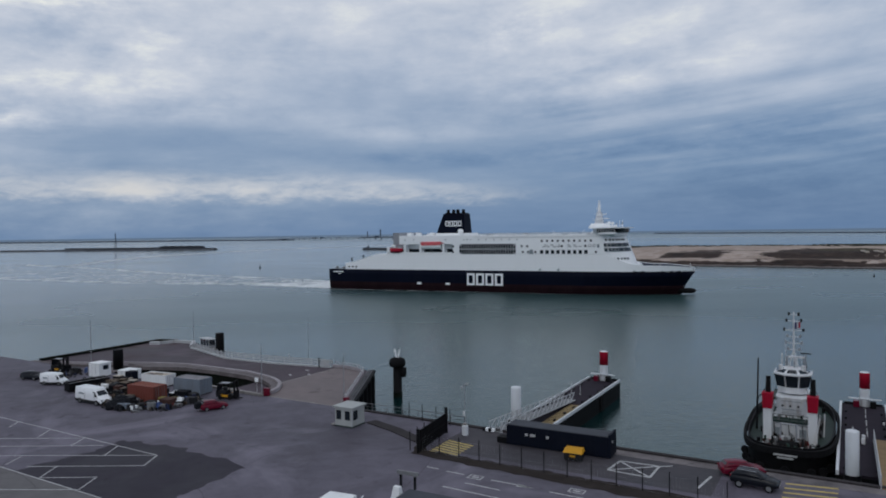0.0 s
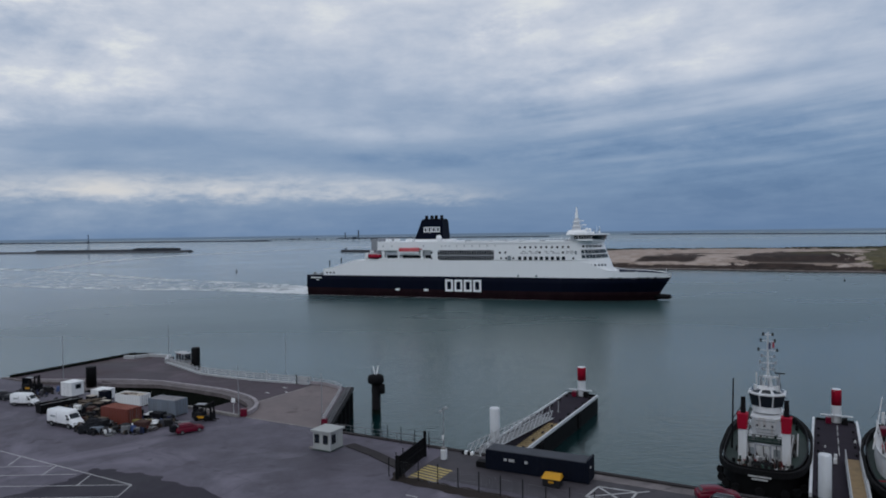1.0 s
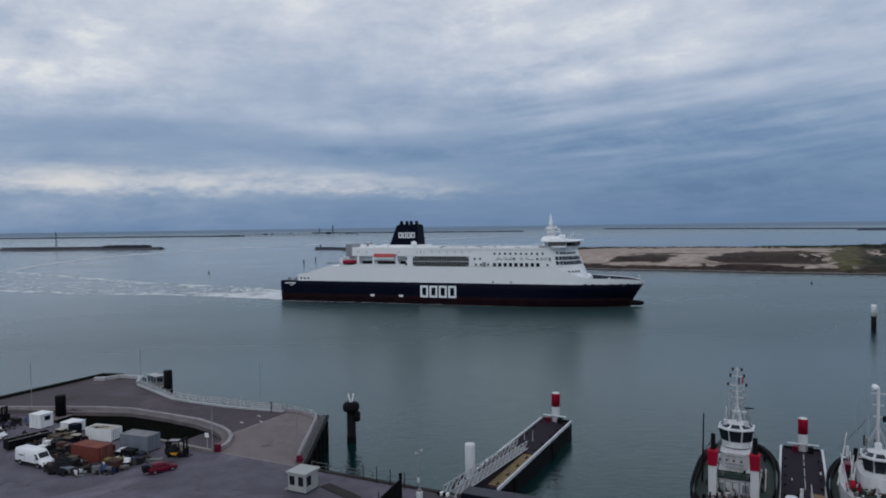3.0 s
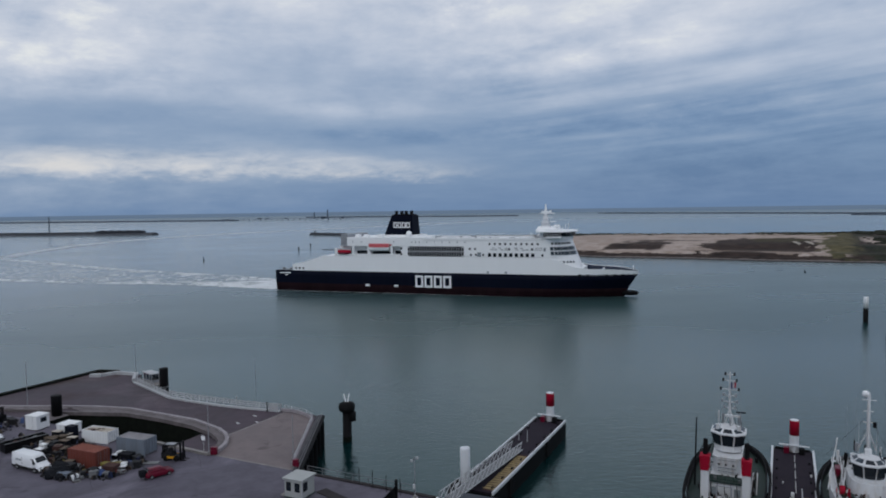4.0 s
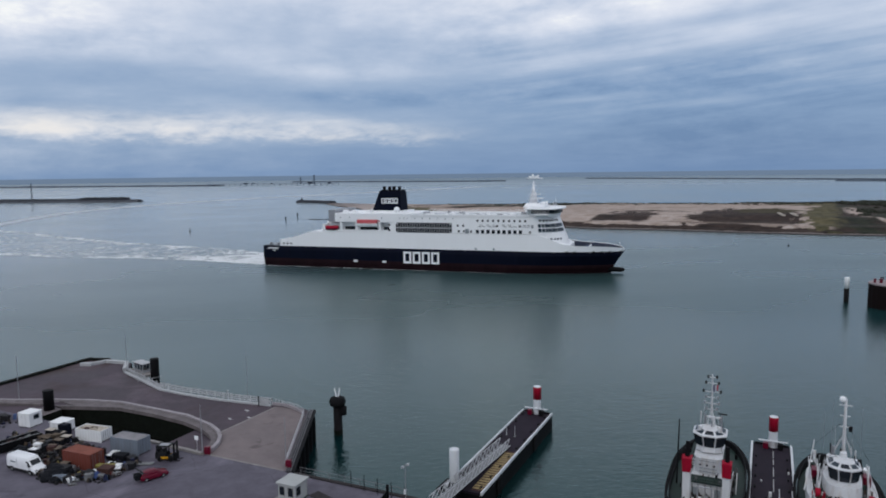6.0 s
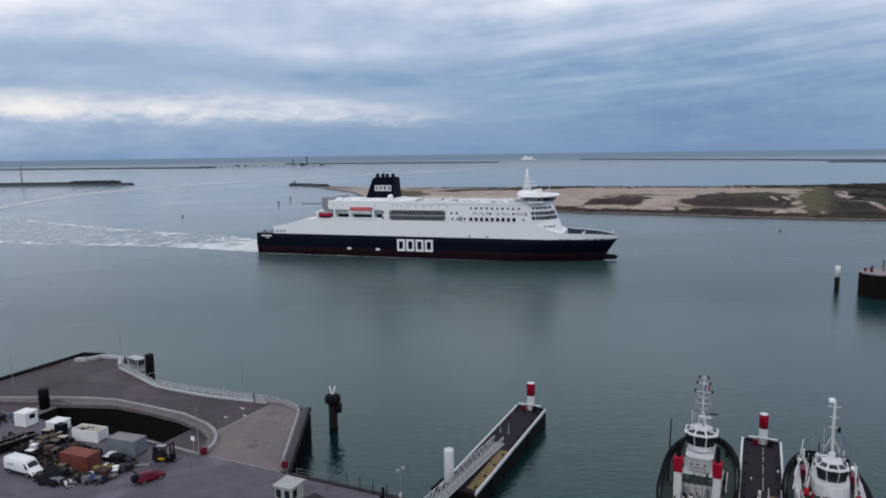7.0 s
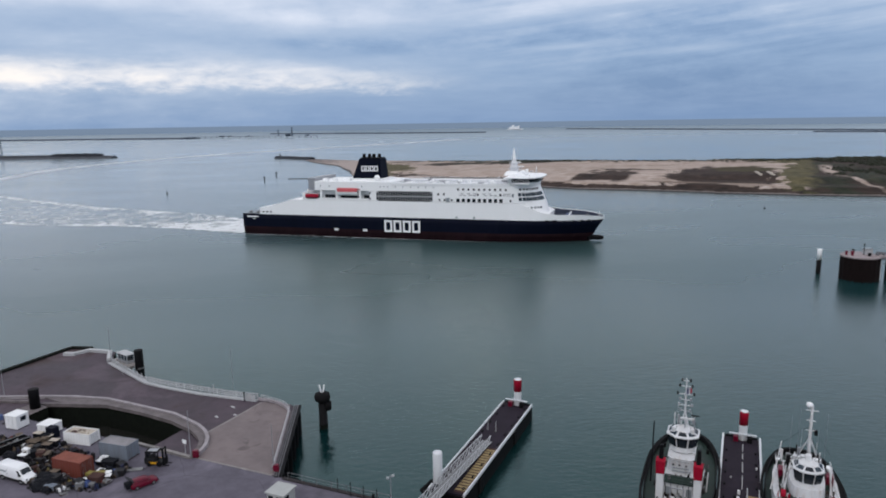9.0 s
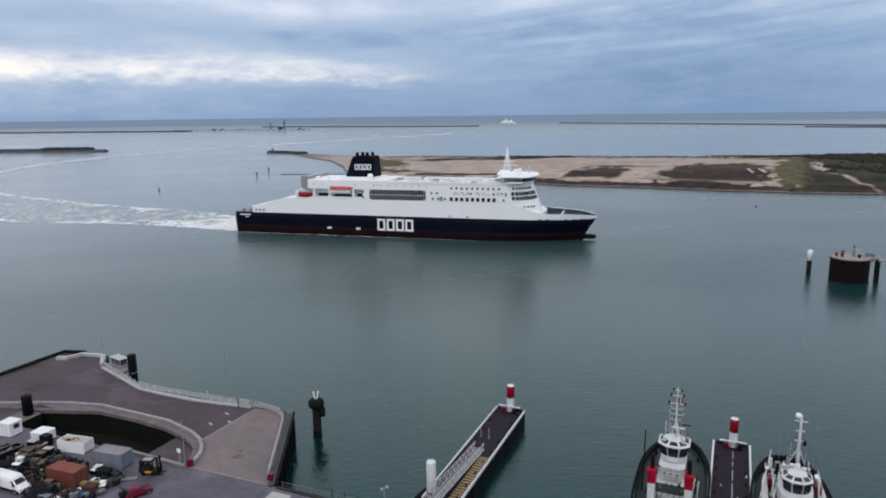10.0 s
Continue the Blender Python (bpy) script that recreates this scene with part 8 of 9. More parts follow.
def van(m, label):
    t = thing("van", m, label, "van", "white vans")
    part("body", loft([(0.0, 0.94, 0.86, 0.45, 2.45), (0.12, 0.99, 0.90, 0.35, 2.6), (3.9, 0.99, 0.90, 0.35, 2.62), (4.35, 0.99, 0.86, 0.35, 2.45)]), M["vanwhite"], t, "white high-roofed body", True)
    part("cab", loft([(4.3, 0.99, 0.86, 0.35, 2.46), (5.12, 0.99, 0.84, 0.35, 1.45), (5.3, 0.98, 0.84, 0.35, 1.26), (5.75, 0.95, 0.85, 0.36, 1.08), (5.92, 0.86, 0.78, 0.42, 0.85)]), M["vanwhite"], t, "", True)
    pane([(4.52, -0.66, 2.22), (4.52, 0.66, 2.22), (5.06, 0.74, 1.56), (5.06, -0.74, 1.56)], (1, 0, 1), M["glass"], "windscreen", t)
    for s in (-1, 1):
        pane([(3.75, s * 0.975, 1.35), (4.85, s * 0.985, 1.35), (4.5, s * 0.90, 2.1), (3.75, s * 0.93, 2.1)], (0, s, 0.2), M["glass"], "side_window", t)
        part("mirror", box(4.75, 4.95, s * 1.08 - 0.1, s * 1.08 + 0.1, 1.4, 1.75, bevel=0.04), M["plastic"], t)
        part("headlight", box(5.68, 5.88, s * 0.72 - 0.15, s * 0.72 + 0.15, 0.75, 1.0, bevel=0.04), M["glass2"], t)
        part("door_seam", box(2.2, 2.23, s * 0.992 - 0.006, s * 0.992 + 0.006, 0.5, 2.2), M["plastic"], t)
        part("sill", box(0.1, 5.6, s * 0.97 - 0.06, s * 0.97 + 0.06, 0.28, 0.70, bevel=0.02), M["plastic"], t)
        for x in (1.15, 4.85):
            part("wheel_arch", tube((x, s * 0.96, 0.42), (x, s * 1.005, 0.42), 0.46, seg=18), M["plastic"], t)
    part("side_emblem", box(0.9, 2.0, -1.0, -0.985, 1.5, 1.75), M["deckgrey"], t)
    part("bumper", box(5.7, 5.98, -0.88, 0.88, 0.3, 0.72, bevel=0.08), M["plastic"], t)
    part("grille", box(5.86, 5.95, -0.45, 0.45, 0.68, 0.86), M["plastic"], t)
    part("number_plate", box(5.97, 6.0, -0.26, 0.26, 0.42, 0.54), M["linewhite"], t)
    add_wheels(t, (1.15, 4.85), 1.04, 0.39)
    return t


def car(m, label, paintwork, suv=False, hatch_open=False):
    t = thing("car", m, label, "car", "parked cars")
    h = 0.22 if suv else 0.0
    part("body", loft([(0.0, 0.78, 0.74, 0.35 + h, 0.85 + h), (0.12, 0.86, 0.80, 0.28 + h, 0.98 + h), (1.0, 0.89, 0.84, 0.24 + h, 1.0 + h), (3.2, 0.89, 0.83, 0.24 + h, 0.98 + h), (4.1, 0.86, 0.78, 0.26 + h, 0.82 + h), (4.42, 0.74, 0.66, 0.34 + h, 0.66 + h)]), paintwork, t, "", True)
    part("cabin", loft([(0.15, 0.80, 0.66, 0.95 + h, 1.05 + h), (0.55, 0.80, 0.62, 0.95 + h, 1.42 + h), (1.6, 0.80, 0.63, 0.95 + h, 1.50 + h), (2.4, 0.80, 0.61, 0.95 + h, 1.46 + h), (3.25, 0.80, 0.70, 0.93 + h, 0.99 + h)]), paintwork, t, "", True)
    pane([(2.42, -0.58, 1.42 + h), (2.42, 0.58, 1.42 + h), (3.18, 0.68, 1.0 + h), (3.18, -0.68, 1.0 + h)], (1, 0, 1), M["glass"], "windscreen", t)
    pane([(0.50, -0.56, 1.38 + h), (0.50, 0.56, 1.38 + h), (0.18, 0.62, 1.05 + h), (0.18, -0.62, 1.05 + h)], (-1, 0, 1), M["glass"], "rear_window", t)
    for s in (-1, 1):
        for a, b in ((0.55, 1.5), (1.58, 2.6)):
            pane([(a, s * 0.79, 1.02 + h), (b + (0.3 if b > 2 else 0), s * 0.79, 1.02 + h), (min(b, 2.35), s * 0.68, 1.38 + h), (a + 0.1, s * 0.68, 1.38 + h)], (0, s, 0.3), M["glass"], "side_window", t)
        part("mirror", box(2.75, 2.9, s * 0.96 - 0.08, s * 0.96 + 0.08, 0.98 + h, 1.12 + h, bevel=0.03), paintwork, t)
        part("headlight", box(4.22, 4.40, s * 0.58 - 0.14, s * 0.58 + 0.14, 0.58 + h, 0.70 + h, bevel=0.03), M["glass2"], t)
        part("tail_light", box(0.0, 0.1, s * 0.68 - 0.1, s * 0.68 + 0.1, 0.75 + h, 0.95 + h, bevel=0.02), M["red"], t)
        if suv:
            part("roof_rail", box(0.7, 2.4, s * 0.56 - 0.03, s * 0.56 + 0.03, 1.5 + h, 1.56 + h), M["steel"], t)
    part("number_plate", box(4.42, 4.45, -0.26, 0.26, 0.42 + h, 0.53 + h), M["linewhite"], t)
    if hatch_open:
        gate_up = part("tailgate", box(-1.15, 0.1, -0.78, 0.78, 0, 0.09, bevel=0.03), M["plastic"], t, "raised dark tailgate")
        gate_up.matrix_local = pose(0.45, 0, 1.42, 0, 38, 0)
        part("boot_load", box(-0.75, 0.2, -0.6, 0.62, 0.5, 1.35, bevel=0.1), M["tarp"], t, "dark bulky load in the boot")
    add_wheels(t, (0.85, 3.55), 0.9, 0.32 + h * 0.3)
    return t


big_van = van(quay(-44.2, -15.6, GROUND, 0), "white high-roofed delivery van parked on the apron")
big_van.scale = (1.12, 1.02, 0.94)
small_van = van(quay(-61.9, -11.6, GROUND, 20), "white delivery van parked beside scrap and boxes")
small_van.scale = (0.78, 0.82, 0.78)
open_car = car(quay(-21.8, -11.5, GROUND, 67), "red hatchback with its boot standing open", M["carred"], False, True)
open_car.scale = (0.9, 0.95, 0.95)
car(quay(48.3, -3.4, GROUND, 28), "red hatchback parked beside the quay edge", M["carred"])
car(quay(49.7, -5.6, GROUND, -4), "black estate car parked on the quay", M["cardark"], True)
car(quay(-70.0, -10.5, GROUND, 10), "black car parked by the dock basin", M["cardark"])


def loader(m, label):
    """A stocky forklift with a caged cab: x from the counterweight to the forks."""
    t = thing("forklift", m, label, "forklift", "yellow forklifts")
    part("chassis", box(0, 2.5, -0.75, 0.75, 0.3, 0.75, bevel=0.1), M["plastic"], t, "dark chassis")
    for y in (-0.82, 0.74):
        part("side_panel", box(0.5, 2.2, y, y + 0.08, 0.42, 0.78, bevel=0.02), M["yellow"], t, "yellow side panel")
    part("engine_cover", box(0.05, 1.3, -0.72, 0.72, 0.75, 1.3, bevel=0.1), M["plastic"], t)
    part("counterweight", box(-0.45, 0.1, -0.78, 0.78, 0.35, 1.4, bevel=0.18), M["plastic"], t)
    for x in (-0.1, 1.9):
        for y in (-0.72, 0.72):
            part("cab_post", box(x - 0.07, x + 0.07, y - 0.07, y + 0.07, 1.0, 2.35), M["black"], t)
    part("cab_roof", box(-0.2, 2.0, -0.82, 0.82, 2.35, 2.47, bevel=0.04), M["black"], t)
    part("roof_sheet", box(0.15, 1.65, -0.5, 0.5, 2.474, 2.5), M["steel"], t, "pale roof sheet")
    part("rear_screen", box(-0.12, -0.06, -0.65, 0.65, 1.3, 2.35), M["glass"], t)
    part("seat", box(0.6, 1.1, -0.3, 0.3, 1.3, 1.85, bevel=0.06), M["plastic"], t)
    part("steering_column", tube((1.75, 0, 0.9), (1.5, 0, 1.6), 0.05, seg=6), M["black"], t)
    for y in (-0.5, 0.5):
        part("mast_rail", box(2.5, 2.72, y - 0.11, y + 0.11, 0.15, 2.9), M["black"], t)
        part("fork", box(2.78, 3.5, y - 0.07, y + 0.07, 0.06, 0.13), M["black"], t)
    for z in (0.9, 2.7):
        part("mast_cross", box(2.5, 2.66, -0.4, 0.4, z, z + 0.15), M["black"], t)
    part("fork_carriage", box(2.72, 2.8, -0.7, 0.7, 0.1, 1.3), M["black"], t)
    for x, r in ((0.35, 0.35), (2.0, 0.42)):
        for s in (-1, 1):
            part("wheel", tube((x, s * 0.55, r), (x, s * 0.86, r), r, seg=14), M["rubber"], t)


loader(quay(-25.4, -4.4, GROUND, 20), "black and yellow forklift standing on the apron")
loader(quay(-71.0, -4.0, GROUND, 10), "black and yellow forklift beside the basin")


def container(m, l, w, h, mat, label, is_open=False, top=None):
    """A freight box with corrugated sides, corner posts, roof and door bars."""
    t = thing("container", m, label, "container", "freight containers")
    bm = bmesh.new()
    n = int(l / 0.28)

    def wave(n_, length):
        pts = []
        for i in range(n_ + 1):
            x = length * i / n_
            pts.append((x, 0.035 if i % 2 else 0.0))
            pts.append((min(x + length / n_ * 0.5, length), 0.035 if i % 2 else 0.0))
        return pts
    for side in (0, 1):
        row = [(x, (d if side == 0 else w - d)) for x, d in wave(n, l)]
        a = [bm.verts.new((x, y, 0.16)) for x, y in row]
        b = [bm.verts.new((x, y, h - 0.1)) for x, y in row]
        for i in range(len(row) - 1):
            bm.faces.new((a[i], a[i + 1], b[i + 1], b[i]))
    for x0 in (0.0, l):
        row = [((x0 + d) if x0 == 0 else x0 - d, y) for y, d in wave(int(w / 0.28), w)]
        a = [bm.verts.new((x, y, 0.16)) for x, y in row]
        b = [bm.verts.new((x, y, h - 0.1)) for x, y in row]
        for i in range(len(row) - 1):
            bm.faces.new((a[i], a[i + 1], b[i + 1], b[i]))
    part("wall", bm, mat, t, "corrugated steel walls")
    for x in (0, l):
        for y in (0, w):
            part("corner_post", box(x - 0.08 * (x > 0) - 0.02, x + 0.08 * (x == 0) + 0.02, y - 0.1 * (y > 0), y + 0.1 * (y == 0), 0, h), mat, t)
    for y in (0, w):
        part("side_rail", box(0, l, y - 0.05 * (y > 0) - 0.01, y + 0.05 * (y == 0) + 0.01, h - 0.14, h), mat, t)
        part("side_rail", box(0, l, y - 0.05 * (y > 0) - 0.01, y + 0.05 * (y == 0) + 0.01, 0, 0.18), mat, t)
    for x in (0, l):
        part("end_rail", box(x - 0.05 * (x > 0), x + 0.05 * (x == 0), 0, w, h - 0.14, h), mat, t)
    part("floor", box(0.02, l - 0.02, 0.02, w - 0.02, 0.1, 0.2), M["rust"], t)
    if is_open:
        part("load", box(0.15, l - 0.15, 0.15, w - 0.15, 0.2, h - 0.14), M["palewood"], t, "pale brown rubble load")
        rnd = random.Random(3)
        for k in range(26):
            x, y, s = rnd.uniform(0.3, l - 0.9), rnd.uniform(0.3, w - 0.8), rnd.uniform(0.2, 0.6)
            part("debris", box(x, x + s, y, y + s * 0.6, h - 0.15, h - 0.15 + s * 0.28), rnd.choice((M["junkwood"], M["palewood"], M["palewood"], M["rust"])), t)
    else:
        part("roof", box(0.05, l - 0.05, 0.05, w - 0.05, h - 0.06, h - 0.02), top or mat, t, "faded flat roof")
        for k in range(int(l / 0.5)):
            part("roof_rib", box(0.3 + 0.5 * k, 0.42 + 0.5 * k, 0.1, w - 0.1, h - 0.02, h + 0.01), top or mat, t)
    for y in (0.5, 0.95, w - 0.95, w - 0.5):
        part("lock_bar", tube((l + 0.03, y, 0.2), (l + 0.03, y, h - 0.15), 0.025, seg=6), M["junkgrey"], t)
    return t


container(quay(-37.2, -12.4, GROUND, 4), 5.7, 2.6, 2.6, M["contred"], "oxide red corrugated freight container", False, M["roofred"])
container(quay(-35.0, -5.6, GROUND, 6), 5.6, 2.7, 2.6, M["contgrey"], "blue-grey corrugated freight container beside the basin", False, M["roofgrey"])
container(quay(-45.2, -4.2, GROUND, 8), 5.4, 2.4, 2.0, M["cabinwhite"], "white open-topped container full of rubble", True)


def cabin(u, v, turn, l, w, h, label, window=True):
    t = thing("cabin", quay(u, v, GROUND, turn), label, "cabin", "white site cabins")
    part("body", box(0, l, 0, w, 0.12, h, bevel=0.05), M["cabinwhite"], t)
    part("roof", box(-0.06, l + 0.06, -0.06, w + 0.06, h, h + 0.1, bevel=0.03), M["cabinwhite"], t)
    part("skid", box(0.1, l - 0.1, 0.1, w - 0.1, 0, 0.12), M["black"], t)
    if window:
        part("window", box(l, l + 0.05, 0.9, 1.9, 1.4, 2.1), M["glass"], t)
        part("window_frame", box(l, l + 0.03, 0.8, 2.0, 1.3, 2.2), M["steel"], t)
    for x in (l * 0.33, l * 0.66):
        part("panel_seam", box(x - 0.015, x + 0.015, -0.012, 0.0, 0.15, h - 0.05), M["steel"], t)


cabin(-60.2, -4.2, 6, 2.7, 2.6, 2.5, "white box cabin with one small dark window")
cabin(-52.6, -3.6, 8, 2.9, 2.6, 1.75, "plain white box cabin on the apron", False)


# ---- scrap, crates and pallets between the containers ----
def crate(m, w, d, h, mat, label, lid=None):
    t = thing("crate", m, label, "crate", "crates in the yard")
    part("box", box(-w / 2, w / 2, -d / 2, d / 2, 0.08, h, bevel=0.04), mat, t)
    part("foot", box(-w / 2 + 0.05, w / 2 - 0.05, -d / 2 + 0.05, d / 2 - 0.05, 0, 0.08), M["plastic"], t)
    part("lid", box(-w / 2 - 0.03, w / 2 + 0.03, -d / 2 - 0.03, d / 2 + 0.03, h, h + 0.07, bevel=0.02), lid or mat, t)


def pallet_stack(m, n, label):
    t = thing("pallet_stack", m, label, "pallets", "pallet stacks in the yard")
    for k in range(n):
        for j in range(5):
            part("slat", box(-0.6, 0.6, -0.5 + 0.22 * j, -0.38 + 0.22 * j, 0.1 + 0.15 * k, 0.125 + 0.15 * k), M["junkwood"], t)
        for x in (-0.55, 0.0, 0.45):
            part("bearer", box(x, x + 0.1, -0.5, 0.5, 0.15 * k, 0.1 + 0.15 * k), M["junkwood"], t)


def bag_heap(m, r, mat, label):
    """A slumped heap of sacks or nets under a tarpaulin."""
    bm = bmesh.new()
    bmesh.ops.create_icosphere(bm, subdivisions=3, radius=1.0)
    sd = Vector((m.translation.x, m.translation.y, 0))
    for v in bm.verts:
        n = noise.fractal(v.co * 1.6 + sd, 1.0, 2.0, 3)
        v.co *= 1 + 0.35 * n
        v.co.x *= r
        v.co.y *= r * 0.75
        v.co.z = max(-0.05, v.co.z * 0.62 * r + 0.25 * r)
    single("tarpaulin_mound", bm, mat, m, label, "heap", "heaps in the yard")


def tyre_stack(m, n):
    t = thing("tyre_stack", m, "stack of black rubber tyres", "tyres", "tyre stacks in the yard")
    for k in range(n):
        part("tyre", lathe([(0.25, 0.25 * k), (0.45, 0.25 * k), (0.52, 0.25 * k + 0.12), (0.45, 0.25 * k + 0.24), (0.25, 0.25 * k + 0.24)], 14), M["rubber"], t)


def plate_stack(m, n, label):
    t = thing("plate_stack", m, label, "plates", "scrap plates in the yard")
    rnd = random.Random(int(m.translation.x * 10))
    for k in range(n):
        p = part("plate", box(-0.9, 0.9, -0.45, 0.45, 0.07 * k, 0.07 * k + 0.05), rnd.choice((M["junkgrey"], M["steel"], M["rust"])), t)
        p.matrix_local = pose(rnd.uniform(-0.15, 0.15), rnd.uniform(-0.1, 0.1), 0, 0, 0, rnd.uniform(-25, 25))


rnd = random.Random(17)
CRATE_LOOKS = [("junkblue", "blue plastic crate among yard scrap"), ("junkgrey", "grey metal crate among yard scrap"), ("plastic", "black plastic crate among yard scrap"), ("cabinwhite", "white plastic tank among yard scrap"), ("junkwood", "wooden crate among yard scrap"), ("tarp", "crate under a dark tarpaulin"), ("yellow", "yellow plastic crate among yard scrap"), ("rust", "rusty steel crate among yard scrap")]
ZONES = [(-50.0, -45.0, -10.0, -5.2, 22), (-44.0, -37.0, -8.6, -5.4, 18), (-36.0, -29.0, -8.4, -6.4, 12), (-30.6, -26.8, -11.6, -6.6, 20), (-37.0, -30.0, -16.2, -13.0, 22), (-70.0, -62.0, -8.0, -1.5, 14), (-57, -52, -9, -5, 8), (-44.5, -38.0, -13.2, -9.0, 20), (-31.0, -26.5, -14.4, -11.2, 12), (-37.0, -31.5, -17.0, -13.6, 14)]
for u0, u1, v0, v1, count in ZONES:
    for k in range(int(count * 0.45)):
        u, v, a = rnd.uniform(u0, u1), rnd.uniform(v0, v1), rnd.uniform(-40, 40)
        pick = rnd.random()
        if pick < 0.62:
            mt, lb = rnd.choices(CRATE_LOOKS, (1.2, 1.4, 9, 0.9, 0.8, 9, 0.1, 2.2))[0]
            k_ = 0.55 if mt == "cabinwhite" else 1.0
            crate(quay(u, v, GROUND, a), k_ * rnd.uniform(0.6, 1.5), k_ * rnd.uniform(0.5, 1.2), k_ * rnd.uniform(0.4, 1.2), M[mt], lb)
        elif pick < 0.74:
            pallet_stack(quay(u, v, GROUND, a), rnd.randint(2, 7), "stack of weathered wooden pallets")
        elif pick < 0.84:
            tyre_stack(quay(u, v, GROUND), rnd.randint(1, 4))
        elif pick < 0.93:
            plate_stack(quay(u, v, GROUND, a), rnd.randint(3, 9), "loose stack of scrap metal plates")
        else:
            bag_heap(quay(u, v, GROUND, a), rnd.uniform(0.7, 1.3), M[rnd.choice(("tarp", "junkgrey", "tarp"))], "slumped heap under a dark tarpaulin")
bag_heap(quay(-48.6, -11.4, GROUND, 10), 1.3, M["tarp"], "large dark heap under a tarpaulin")
bag_heap(quay(-34.6, -15.2, GROUND, 0), 1.7, M["tarp"], "dark heap of nets under tarpaulin")
bag_heap(quay(-36.2, -14.2, GROUND, 0), 1.5, M["tarp"], "dark heap of nets under tarpaulin")
bag_heap(quay(-49.0, -4.6, GROUND, 0), 1.5, M["tarp"], "dark heap under tarpaulin beside a cabin")
for u, v in ((-33.4, -16.0), (-32.6, -15.9)):
    crate(quay(u, v, GROUND, 10), 0.9, 0.9, 0.8, M["contgrey"], "pale grey plastic tank among yard scrap")
pipe = thing("pipe_bundle", quay(-27.6, -8.0, GROUND, 30), "bundle of grey steel pipes on the ground", "pipes")
for k in range(4):
    part("pipe", tube((0, 0.22 * k, 0.12), (3.2, 0.22 * k, 0.12), 0.11, seg=8), M["junkgrey"], pipe)


def open_skip(m, l, w, h, label):
    """A long open steel skip, heaped with dark scrap."""
    t = thing("skip", m, label, "skip")
    part("floor", box(0, l, -w / 2, w / 2, 0.1, 0.22), M["black"], t)
    for y in (-w / 2, w / 2 - 0.08):
        part("side_wall", box(0, l, y, y + 0.08, 0.22, h), M["black"], t)
        part("rim", box(-0.03, l + 0.03, y - 0.03, y + 0.11, h, h + 0.1, bevel=0.02), M["junkgrey"], t)
        for k in range(6):
            x = 0.4 + (l - 0.9) * k / 5
            part("side_rib", box(x, x + 0.1, y - 0.06 if y < 0 else y + 0.08, y if y < 0 else y + 0.14, 0.15, h), M["black"], t)
    for x in (0, l - 0.08):
        part("end_wall", box(x, x + 0.08, -w / 2 + 0.08, w / 2 - 0.08, 0.22, h), M["black"], t)
    for x in (0.6, l - 0.8):
        part("runner", box(x, x + 0.2, -w / 2, w / 2, 0, 0.1), M["rust"], t)
    rnd_ = random.Random(4)
    for k in range(22):
        x, y, s = rnd_.uniform(0.3, l - 0.9), rnd_.uniform(-w / 2 + 0.2, w / 2 - 0.7), rnd_.uniform(0.3, 0.8)
        p = part("scrap_piece", box(0, s, 0, s * 0.5, 0, s * 0.5, bevel=0.03), M[rnd_.choice(("tarp", "rust", "plastic", "junkgrey", "black"))], t)
        p.matrix_local = pose(x, y, h - 0.35 + rnd_.uniform(-0.2, 0.15), rnd_.uniform(-20, 20), rnd_.uniform(-20, 20), rnd_.uniform(0, 90))
    part("load", box(0.1, l - 0.1, -w / 2 + 0.1, w / 2 - 0.1, 0.2, h - 0.35), M["tarp"], t, "dark scrap load")


open_skip(quay(-51.9, -13.3, GROUND, 80), 6.6, 2.0, 1.5, "long black open skip heaped with dark scrap")
locker = thing("locker", quay(-49.6, -4.2, GROUND, 6), "dark green steel locker beside a white cabin", "locker")
part("body", box(0, 1.7, 0, 1.3, 0.05, 2.0, bevel=0.04), M["boxblack"], locker)
part("door", box(0.1, 0.82, -0.04, 0.0, 0.15, 1.9, bevel=0.01), M["boxblack"], locker)
part("door", box(0.88, 1.6, -0.04, 0.0, 0.15, 1.9, bevel=0.01), M["boxblack"], locker)
crate(quay(-33.2, -11.5, GROUND, 12), 1.9, 0.9, 0.45, M["cabinwhite"], "long white plastic tank among yard scrap")
crate(quay(-30.0, -11.4, GROUND, 8), 1.3, 0.9, 1.1, M["olive"], "faded yellow-green crate among yard scrap")
crate(quay(-28.9, -10.8, GROUND, 30), 1.5, 1.2, 1.0, M["olive"], "faded yellow-green crate among yard scrap")
crate(quay(-28.0, -10.0, GROUND, 20), 0.9, 0.9, 0.9, M["cabinwhite"], "white plastic tank among yard scrap")
bag_heap(quay(-29.0, -13.2, GROUND, 10), 1.0, M["junkblue"], "slumped heap under a blue tarpaulin")
crate(quay(-29.6, -12.8, GROUND, 40), 0.7, 0.6, 0.9, M["cabinwhite"], "small white plastic tank among yard scrap")
crate(quay(-32.0, -15.6, GROUND, 10), 1.0, 0.8, 0.6, M["contgrey"], "pale grey plastic tank among yard scrap")
crate(quay(-31.0, -15.8, GROUND, -8), 1.0, 0.8, 0.7, M["cabinwhite"], "white plastic tank among yard scrap")
bag_heap(quay(-34.9, -16.6, GROUND, 0), 1.2, M["tarp"], "dark heap of nets under tarpaulin")
for u, v in ((-49.3, -7.2), (-47.9, -5.8), (-48.6, -6.6)):
    pallet_stack(quay(u, v, GROUND, 15), 8, "tall stack of weathered wooden pallets")
crate(quay(-47.4, -9.4, GROUND, 10), 1.2, 0.8, 0.9, M["cabinwhite"], "white plastic tank among yard scrap")


